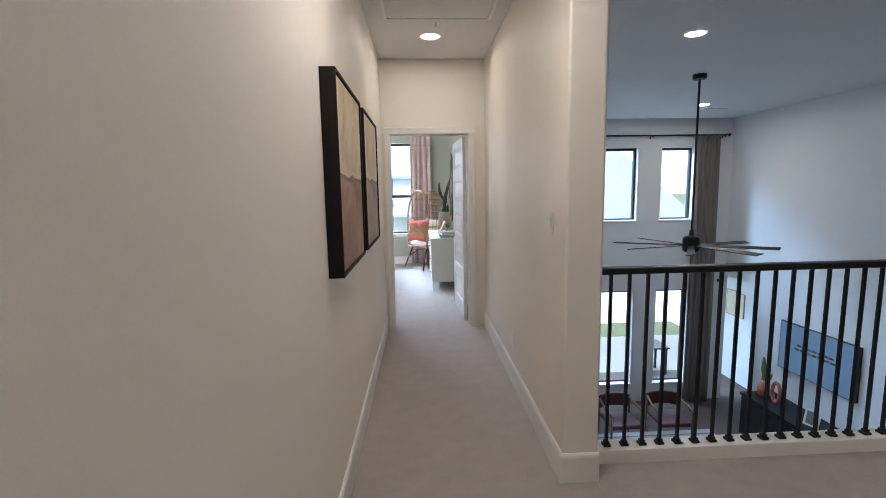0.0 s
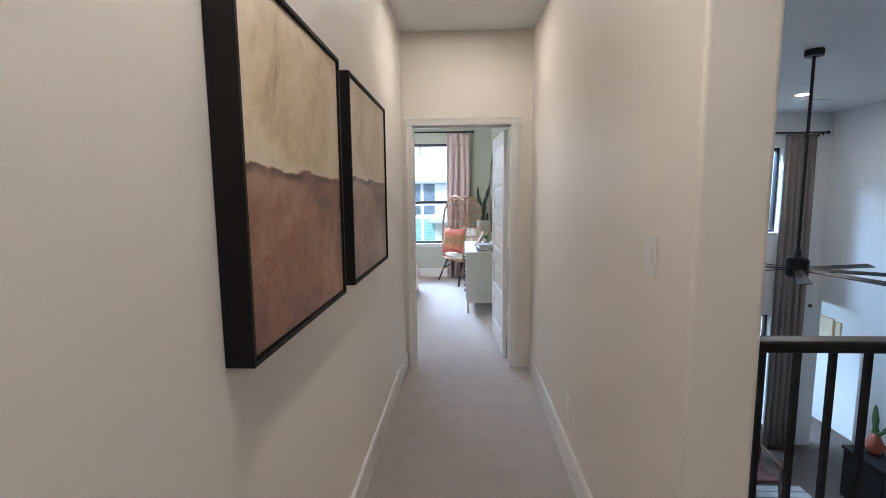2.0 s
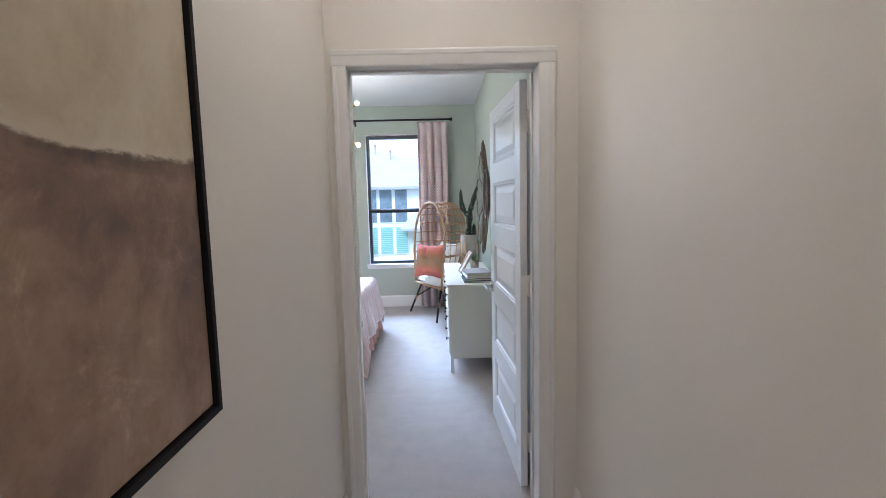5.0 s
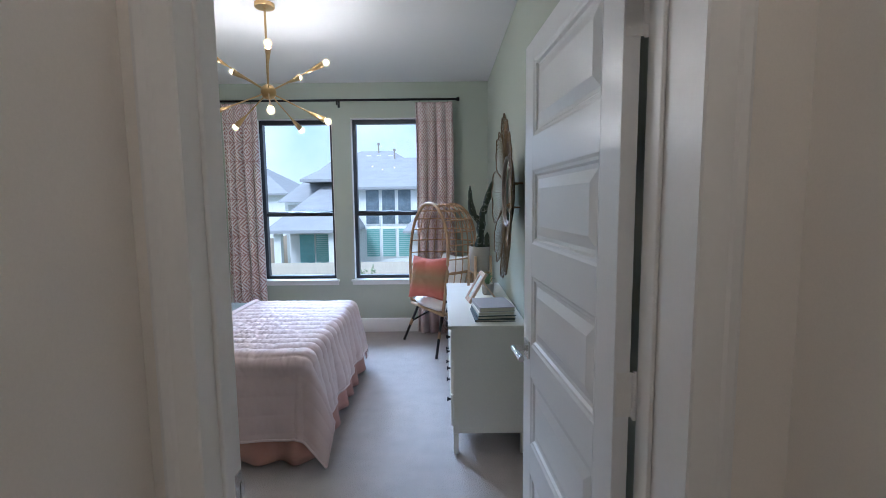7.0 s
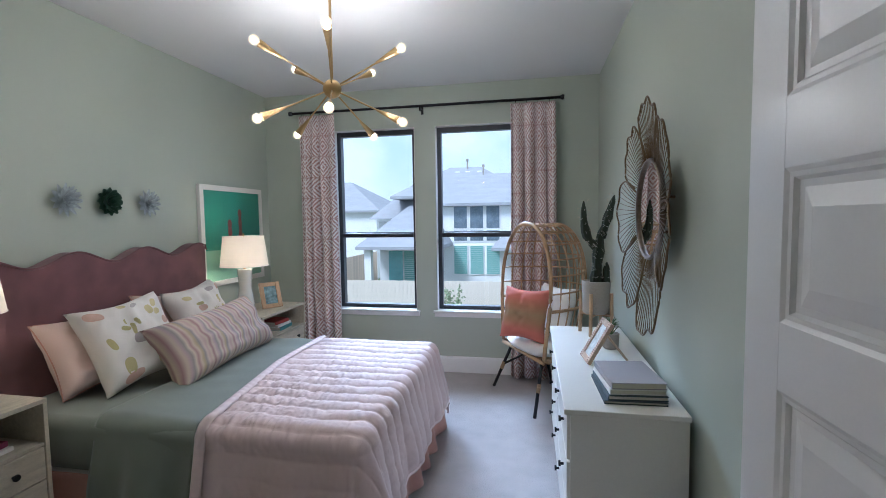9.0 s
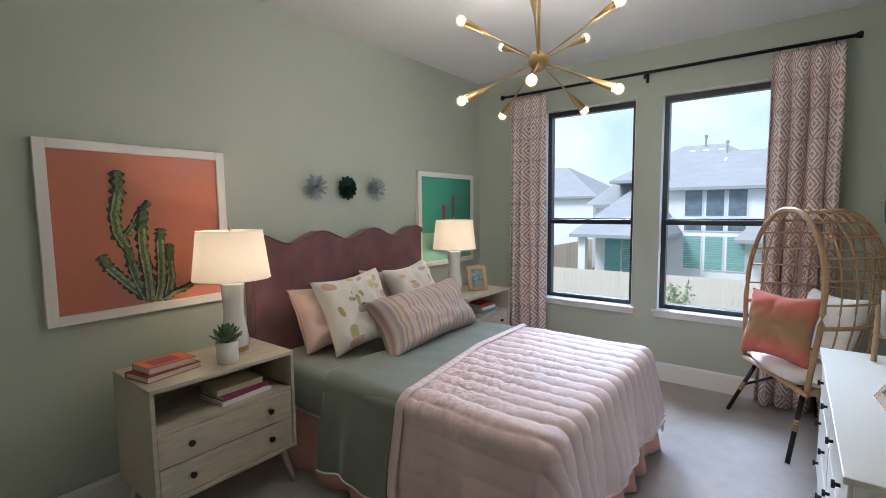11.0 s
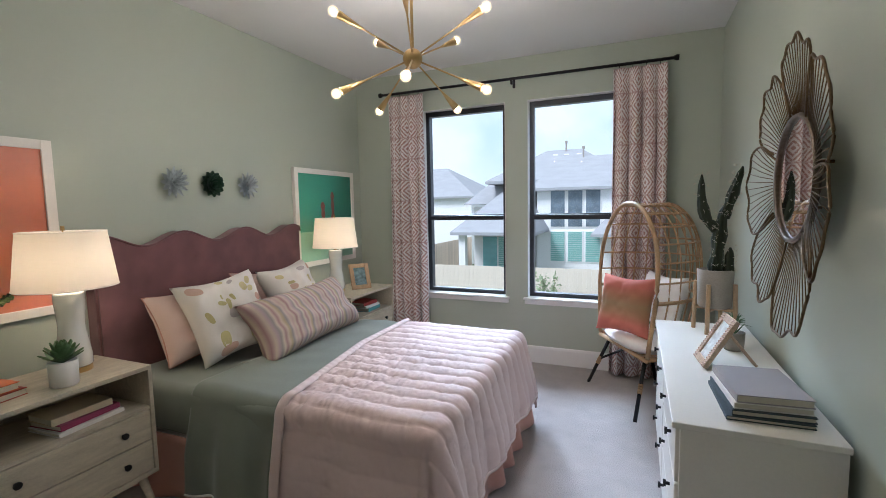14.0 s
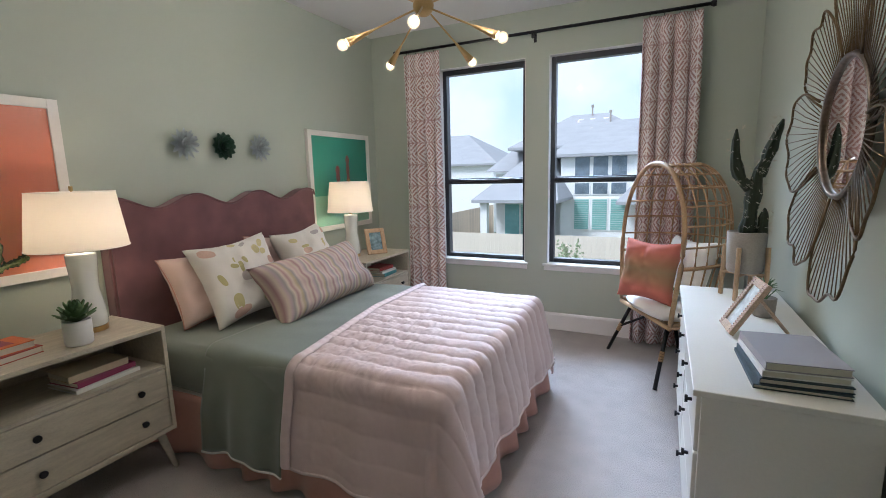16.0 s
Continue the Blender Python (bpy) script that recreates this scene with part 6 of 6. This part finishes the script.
def stem(width, pts):
    """A printed arm: dark outline, lit ribs either side of a dark groove."""
    lit, side = [(u + 0.008, v + 0.004) for u, v in pts], [(u - 0.016, v + 0.006) for u, v in pts]
    return [(PRINT_DARK, width, pts), (PRINT_GREEN, width * 0.62, lit), (PRINT_LIGHT, width * 0.26, [(u + 0.018, v) for u, v in pts][1:]), (PRINT_LIGHT, width * 0.16, side[1:])]


cactus_print(5.686, 6.530, 0.958, 1.812, CORAL, "coral print of a branching green cactus in a white frame",
             stem(0.05, [(0.23, 0.65), (0.27, 0.73), (0.33, 0.80), (0.39, 0.87), (0.49, 0.97)]) + stem(0.048, [(0.38, 0.6), (0.40, 0.72), (0.43, 0.84), (0.48, 0.97)]) + stem(0.058, [(0.35, 0.11), (0.35, 0.25), (0.32, 0.39), (0.33, 0.51), (0.38, 0.61)])
             + stem(0.036, [(0.53, 0.31), (0.48, 0.36), (0.43, 0.46), (0.38, 0.53)]) + stem(0.05, [(0.64, 0.6), (0.63, 0.72), (0.64, 0.84), (0.60, 0.99)]) + stem(0.034, [(0.78, 0.9), (0.72, 0.93), (0.66, 0.94), (0.58, 0.99)])
             + stem(0.05, [(0.59, 0.49), (0.58, 0.57), (0.58, 0.72), (0.57, 0.88), (0.54, 0.99)]) + stem(0.058, [(0.49, 0.36), (0.47, 0.49), (0.47, 0.63), (0.49, 0.79), (0.50, 0.99)]))
cactus_print(8.262, 9.132, 0.945, 1.812, TEAL, "teal print of slender red cacti in a white frame",
             [(PRINT_RED, 0.045, [(0.61, 0.2), (0.615, 0.5), (0.62, 0.8)]), (PRINT_RED, 0.05, [(0.42, 0.32), (0.43, 0.6), (0.45, 0.8)]), (PRINT_DARK, 0.012, [(0.53, 0.52), (0.54, 0.66), (0.55, 0.78)]), (PRINT_RED, 0.02, [(0.72, 0.55), (0.70, 0.65), (0.67, 0.78)])], (MINT, 0.66))

# ---- chandelier ----
chand = thing("chandelier", pose(-0.649, 7.325, 2.203), "brass sputnik chandelier with ten lit globe bulbs", "chandelier")
b = B()
bmesh.ops.create_uvsphere(b, u_segments=24, v_segments=16, radius=0.05)
part("hub", b, BRASS, chand, smooth=True)
b = B()
tube(b, (0, 0, 0.045), (0, 0, BED_TOP - 2.203 - 0.02), 0.0075, n=12)
part("stem", b, BRASS, chand)
b = B()
lathe(b, [(0.0, 0.0), (0.06, 0.0), (0.064, 0.005), (0.064, 0.0245), (0.0, 0.0245)], 28, (0, 0, BED_TOP - 2.203 - 0.0255))
part("canopy", b, BRASS, chand)
for k in range(5):
    for s in (1, -1):
        q = radians(-68.5 + 72 * k)
        d = Vector((0.385 * math.cos(q), 0.385 * math.sin(q), 0.192 * s))
        L, d = d.length, d.normalized()
        b = B()
        tube(b, d * 0.045, d * (L - 0.15), 0.0045, n=10)
        tube(b, d * (L - 0.155), d * (L - 0.025), 0.006, 0.021, n=16)
        arm = part("arm", b, BRASS, chand, smooth=False)
        b = B()
        bmesh.ops.create_uvsphere(b, u_segments=16, v_segments=12, radius=0.025, matrix=Matrix.Translation(d * L))
        globe = part("bulb", b, GLOBE, arm, "clear globe bulb", smooth=True)
        globe.visible_shadow = False
        b = B()
        bmesh.ops.create_uvsphere(b, u_segments=12, v_segments=8, radius=0.0125, matrix=Matrix.Translation(d * L))
        part("filament", b, BULB, arm, "glowing filament", smooth=True)

# ---- dresser ----
dresser = thing("dresser", pose(0.75, 7.41, 0), "cream lacquered six-drawer dresser with black knobs", "dresser")
part("top", box(B(), -0.225, 0.225, -0.69, 0.69, 0.745, 0.766, 0.003), CREAM_LACQUER, dresser)
part("side", box(B(), -0.20, 0.222, -0.68, -0.655, 0.125, 0.7445, 0.002), CREAM_LACQUER, dresser)
part("side", box(B(), -0.20, 0.222, 0.655, 0.68, 0.125, 0.7445, 0.002), CREAM_LACQUER, dresser)
part("back", box(B(), 0.205, 0.222, -0.6545, 0.6545, 0.125, 0.7445), CREAM_LACQUER, dresser)
part("bottom", box(B(), -0.20, 0.2045, -0.6545, 0.6545, 0.125, 0.15), CREAM_LACQUER, dresser)
part("divider", box(B(), -0.20, 0.2045, -0.012, 0.012, 0.1505, 0.744), CREAM_LACQUER, dresser)
for c in range(2):
    for r in range(3):
        y0, z0 = (-0.652 if c == 0 else 0.014), 0.155 + 0.197 * r
        dr = part("drawer", box(B(), -0.212, 0.19, y0, y0 + 0.638, z0, z0 + 0.190, 0.004), CREAM_LACQUER, dresser)
        for ky in (0.16, 0.478):
            b = B()
            tube(b, (-0.211, y0 + ky, z0 + 0.095), (-0.226, y0 + ky, z0 + 0.095), 0.006)
            tube(b, (-0.225, y0 + ky, z0 + 0.095), (-0.234, y0 + ky, z0 + 0.095), 0.012, 0.013, n=14)
            part("knob", b, BLACK_METAL, dr, "black knob")
for x, y in ((-0.185, -0.665), (-0.185, 0.665), (0.205, -0.665), (0.205, 0.665)):
    b = B()
    box(b, x - 0.015, x + 0.015, y - 0.015, y + 0.015, 0.0, 0.1245, 0.002)
    part("leg", b, CREAM_LACQUER, dresser)
DT = 0.7665
book(pose(0.795, 6.955, DT, 0, 0, 2), 0.235, 0.31, 0.014, BOOK_DARK, "thin dark blue book at the bottom of the stack", "dresser books")
book(pose(0.80, 6.958, DT + 0.0145, 0, 0, 4), 0.225, 0.30, 0.018, BOOK_DARK, "dark hardback in the dresser stack", "dresser books")
book(pose(0.80, 6.965, DT + 0.033, 0, 0, 5), 0.215, 0.29, 0.02, CHALK_WHITE, "white hardback in the dresser stack", "dresser books")
book(pose(0.802, 6.965, DT + 0.0535, 0, 0, 6), 0.21, 0.285, 0.026, BOOK_GREY, "grey cloth hardback on top of the stack", "dresser books")
BONE = mottled("carved_bone_and_wood", (0.5, 0.36, 0.25), 0.6, scale=30, vary=0.3, grain=160, bump=0.5)
photo_frame(pose(0.672, 7.345, DT + 0.004, 0, 0, 186), 0.165, 0.23, 0.03, 30, BONE, PHOTO2, "beaded pale wood photo frame leaning on the dresser", PINK_LINEN)

plant = thing("potted_cactus", pose(0.80, 7.93, DT), "tall dark cactus in a concrete pot on a wooden stand", "plant")
b = B()
lathe(b, [(0.0, 0.13), (0.072, 0.13), (0.08, 0.14), (0.086, 0.33), (0.078, 0.332), (0.076, 0.31), (0.0, 0.308)], 36)
part("pot", b, CONCRETE, plant, "grey concrete pot", smooth=True)
for k in range(4):
    q = radians(45 + 90 * k + 20)
    b = B()
    pipe(b, [(0.10 * math.cos(q), 0.10 * math.sin(q), 0.0), (0.094 * math.cos(q), 0.094 * math.sin(q), 0.26)], [0.011, 0.011], 10)
    part("stand_leg", b, OAK, plant)
b = B()
for q in (65, 155):
    q = radians(q)
    tube(b, (0.095 * math.cos(q), 0.095 * math.sin(q), 0.12), (-0.095 * math.cos(q), -0.095 * math.sin(q), 0.12), 0.009)
part("stand_cross", b, OAK, plant)
b = B()
lathe(b, [(0.0, 0.295), (0.077, 0.295), (0.07, 0.312), (0.0, 0.316)], 24)
part("soil", b, BLACK_WOOD, plant)
SPINE = mottled("cactus_spines", (0.55, 0.5, 0.4), 0.7, vary=0.1, grain=50, bump=0.0)
spines = B()
rnd = random.Random(4)
for pts, r, n in ((arc_points((0.0, 0, 0.31), (0.01, 0, 0.5), (0.03, -0.01, 0.67)), 0.041, 9), (arc_points((0.03, 0, 0.6), (0.06, -0.01, 0.7), (0.10, -0.03, 0.86)), 0.032, 9), (arc_points((0.01, 0, 0.55), (-0.085, 0.0, 0.56), (-0.075, 0.02, 0.83)), 0.033, 9), (arc_points((0.055, -0.02, 0.31), (0.06, -0.02, 0.38), (0.06, -0.02, 0.45), 6), 0.03, 6)):
    b = B()
    cactus_stem(b, pts, stem_radii(n, r), 5)
    part("cactus_arm", b, CACTUS_GREEN, plant, smooth=True)
    for k in range(60 if n == 9 else 20):
        p, q = pts[rnd.randrange(1, len(pts))], rnd.uniform(0, 6.28)
        o = Vector((math.cos(q), math.sin(q), rnd.uniform(-0.2, 0.4)))
        for j in range(3):
            e = (o + Vector([rnd.gauss(0, 0.5) for _ in range(3)])).normalized()
            tube(spines, p + o * r * 0.85, p + o * r * 0.85 + e * 0.016, 0.0011, 0.0004, 3, False)
tagged(part("spines", spines, SPINE, plant), kind="stuff")

air = thing("air_plant", pose(0.835, 7.60, DT), "spiky air plant in a small concrete cup", "plant")
b = B()
lathe(b, [(0.0, 0.0), (0.035, 0.0), (0.042, 0.01), (0.046, 0.085), (0.04, 0.086), (0.038, 0.075), (0.0, 0.074)], 24)
part("cup", b, CONCRETE, air, smooth=True)
b = B()
for k in range(46):
    q, s = rnd.uniform(0, 6.28), rnd.uniform(0.35, 1.0)
    tip = Vector((math.cos(q) * 0.075 * s, math.sin(q) * 0.075 * s, 0.10 + 0.10 * (1.1 - s)))
    pipe(b, [(0, 0, 0.07), tip * 0.55 + Vector((0, 0, 0.06)), tip], [0.003, 0.0022, 0.0004], 5)
tagged(part("leaves", b, LEAF_GREEN, air), kind="stuff")

# ---- petal mirror ----
AGED_BRASS = mottled("aged_brass_wire", (0.155, 0.105, 0.055), 0.4, metal=0.85, vary=0.35, grain=90, bump=0.1)
RIM_METAL = mottled("worn_silver_brown_metal", (0.13, 0.10, 0.075), 0.35, metal=0.9, scale=9, vary=0.5, grain=60, bump=0.1)
mirror = thing("petal_mirror", pose(0.998, 7.14, 1.525), "round mirror in a large flower of aged brass wire petals", "mirror")
b = B()
for k in range(3):
    q = radians(30 + 120 * k)
    tube(b, (0.0, 0.1 * math.cos(q), 0.1 * math.sin(q)), (-0.07, 0.1 * math.cos(q), 0.1 * math.sin(q)), 0.006)
box(b, -0.072, -0.066, -0.12, 0.12, -0.12, 0.12)
part("backing", b, AGED_BRASS, mirror)
b = B()
lathe(b, [(0.0, 0.073), (0.208, 0.073), (0.208, 0.079), (0.0, 0.079)], 56)
bmesh.ops.transform(b, matrix=Matrix.Rotation(radians(-90), 4, "Y"), verts=b.verts[:])
part("glass", b, MIRROR, mirror, "round mirror glass")
b = B()
lathe(b, [(0.206, 0.07), (0.223, 0.07), (0.227, 0.08), (0.221, 0.092), (0.21, 0.09), (0.206, 0.08)], 56, ring=True)
bmesh.ops.transform(b, matrix=Matrix.Rotation(radians(-90), 4, "Y"), verts=b.verts[:])
part("rim", b, RIM_METAL, mirror, "worn silver-brown metal rim", smooth=True)
PETALS = 7
for k in range(PETALS):
    mid = radians(90 + 360 / PETALS * k + 8)
    half = radians(36 if k % 2 else 31)
    reach = (0.465, 0.47, 0.50, 0.545, 0.505, 0.475, 0.455)[k]
    lay = 0.006 * (k % 3)

    def petal_edge(s):
        """s from -1 to 1 across the petal; a scalloped outer edge."""
        a = mid + half * s * (1 - 0.15 * abs(s) ** 3)
        r = 0.235 + (reach - 0.235) * (1 - abs(s) ** 3.2) ** 0.5 * (1 + 0.035 * math.cos(9 * s + k)) + 0.01 * math.sin(14 * s)
        return a, r

    def at_polar(a, r):
        return Vector((-0.078 - lay - 0.042 * ((r - 0.2) / 0.3), r * math.cos(a), r * math.sin(a)))

    b = B()
    loop = [at_polar(*petal_edge(-1 + 2 * j / 36)) for j in range(37)]
    pipe(b, loop, 0.0045, 7)
    petal = part("petal", b, AGED_BRASS, mirror, smooth=True)
    for j in range(1, 17):
        b = B()
        s = -1 + 2 * j / 17
        a, r = petal_edge(s)
        a0 = mid + half * s * 0.72
        pipe(b, [at_polar(a0, 0.225), at_polar((a0 + a) / 2, (0.225 + r) / 2), at_polar(a, r)], 0.0018, 5)
        part("wire", b, AGED_BRASS, petal, smooth=True)

# ---- rattan egg chair: local y is its back, x its width ----
CHAIR = Matrix.Translation((0.345, 8.72, 0)) @ Matrix.Rotation(math.atan2(-0.87, 0.49), 4, "Z")
chair = thing("egg_chair", CHAIR, "rattan hooded egg chair with black legs and an ivory seat cushion", "chair")


def hood(phi, z):
    """A point of the hood at a plan angle from its left rim (-90) to its right rim (90)."""
    s = 1.0 if z < 0.95 else math.sqrt(max(0.0, 1 - ((z - 0.95) / 0.505) ** 2))
    low = 0.86 + 0.14 * min(1, max(0, (z - 0.42) / 0.4))
    w, d = 0.40 * s * low, 0.52 * (0.35 + 0.65 * s ** 0.6) * low
    front = 0.05 * max(0, (z - 0.5)) - 0.02
    return Vector((w * math.sin(radians(phi)), front + d * math.cos(radians(phi)), z))


RZ = [0.42 + 0.535 * k / 8 for k in range(8)] + [0.955 + 0.497 * math.sin(math.pi / 2 * k / 14) for k in range(15)]
b = B()
pipe(b, [hood(-90, z) for z in RZ] + [hood(90, z) for z in RZ[-2::-1]], 0.0155, 10)
part("arch_rim", b, RATTAN, chair, "thick rattan arch", smooth=True)
for z in (0.42, 0.80, 0.93, 1.06, 1.18, 1.29, 1.375, 1.43):
    b = B()
    pipe(b, [hood(-90 + 9 * k, z) for k in range(21)], 0.013 if z in (0.42, 0.80) else 0.0065, 8)
    part("band", b, RATTAN, chair, smooth=True)
for phi in range(-80, 81, 10):
    b = B()
    pipe(b, [hood(phi, z) for z in RZ[:-1]], 0.0055, 7)
    part("rib", b, RATTAN, chair, smooth=True)
b = B()
sheet(b, lambda u, v: hood(-90 + 180 * u, 0.395 + 0.02 * v) * 1.0, 24, 1)
pipe(b, [hood(-90, 0.40), hood(90, 0.40)], 0.016, 10)
for x in (-0.2, 0.0, 0.2):
    pipe(b, [(x, -0.02, 0.395), (x, 0.36, 0.395)], 0.011, 8)
part("seat_frame", b, RATTAN, chair, "rattan seat frame", smooth=True)
for x, y, fx, fy in ((-0.25, 0.02, -0.36, -0.11), (0.25, 0.02, 0.36, -0.11), (-0.22, 0.32, -0.30, 0.44), (0.22, 0.32, 0.30, 0.44)):
    b = B()
    pipe(b, [(x, y, 0.40), (fx, fy, 0.0)], 0.0135, 10)
    leg = part("leg", b, BLACK_METAL, chair, "black leg", smooth=True)
    b = B()
    a, c = Vector((x, y, 0.40)), Vector((fx, fy, 0.0))
    for t in (0.42, 0.46, 0.5, 0.54):
        tube(b, a + (c - a) * t, a + (c - a) * (t + 0.036), 0.0165, n=12)
    part("wrap", b, RATTAN, leg, "rattan wrap", smooth=True)
for x in (-1, 1):
    b = B()
    pipe(b, [(x * 0.30, -0.045, 0.21), (x * 0.1, 0.13, 0.37)], 0.009, 8)
    part("brace", b, BLACK_METAL, chair)
b = B()


def cushion(u, v, s):
    a, r = 2 * math.pi * u, v
    x, y = 0.335 * r * math.copysign(abs(math.cos(a)) ** 0.75, math.cos(a)), 0.17 + 0.25 * r * math.copysign(abs(math.sin(a)) ** 0.75, math.sin(a))
    t = 0.052 * max(0.0, 1 - r ** 6) ** 0.5
    return (x, y, 0.462 + s * t + 0.006 * noise.noise(Vector((x * 8, y * 8, s))))


for s in (1, -1):
    sheet(b, lambda u, v: cushion(u, v, s), 40, 12)
bmesh.ops.remove_doubles(b, verts=b.verts[:], dist=0.001)
part("seat_cushion", b, WHITE_LINEN, chair, "ivory seat cushion", smooth=True)


def facing(x, y, z, yaw, lean, roll=0):
    """A pillow whose face looks along yaw (degrees from the x axis), leaning back."""
    return Matrix.Translation((x, y, z)) @ Matrix.Rotation(radians(yaw), 4, "Z") @ leaning(0, 0, 0, lean, 0, roll)


pillow("throw_pillow", facing(0.35, 8.71, 0.715, 238, 14), 0.43, 0.43, 0.15, CORAL_STRIPE, "coral throw pillow with a faded olive band on the chair", "chair pillows")
pillow("throw_pillow", facing(0.585, 8.76, 0.73, 215, 16), 0.44, 0.44, 0.14, WHITE_LINEN, "ivory pillow with green embroidery behind the coral one", "chair pillows", None, ((LEAF_GREEN, [(-0.3, -0.75, 0.25, 0.06, 20), (0.2, -0.8, 0.25, 0.06, -15), (0.6, -0.6, 0.2, 0.06, 30)]),))

# outlet low on the wall between the dresser and the door
plate = thing("wall_outlet", pose(0.9985, 6.42, 0.36, 0, 0, 180), "white duplex outlet on the sage wall beside the dresser", "wall outlet")
part("cover_plate", box(B(), 0, 0.006, -0.036, 0.036, -0.058, 0.058, 0.002), TRIM_PAINT, plate)
for dz in (-0.02, 0.02):
    part("socket", box(B(), 0.006, 0.009, -0.016, 0.016, dz - 0.014, dz + 0.014, 0.004), DOOR_PAINT, plate)
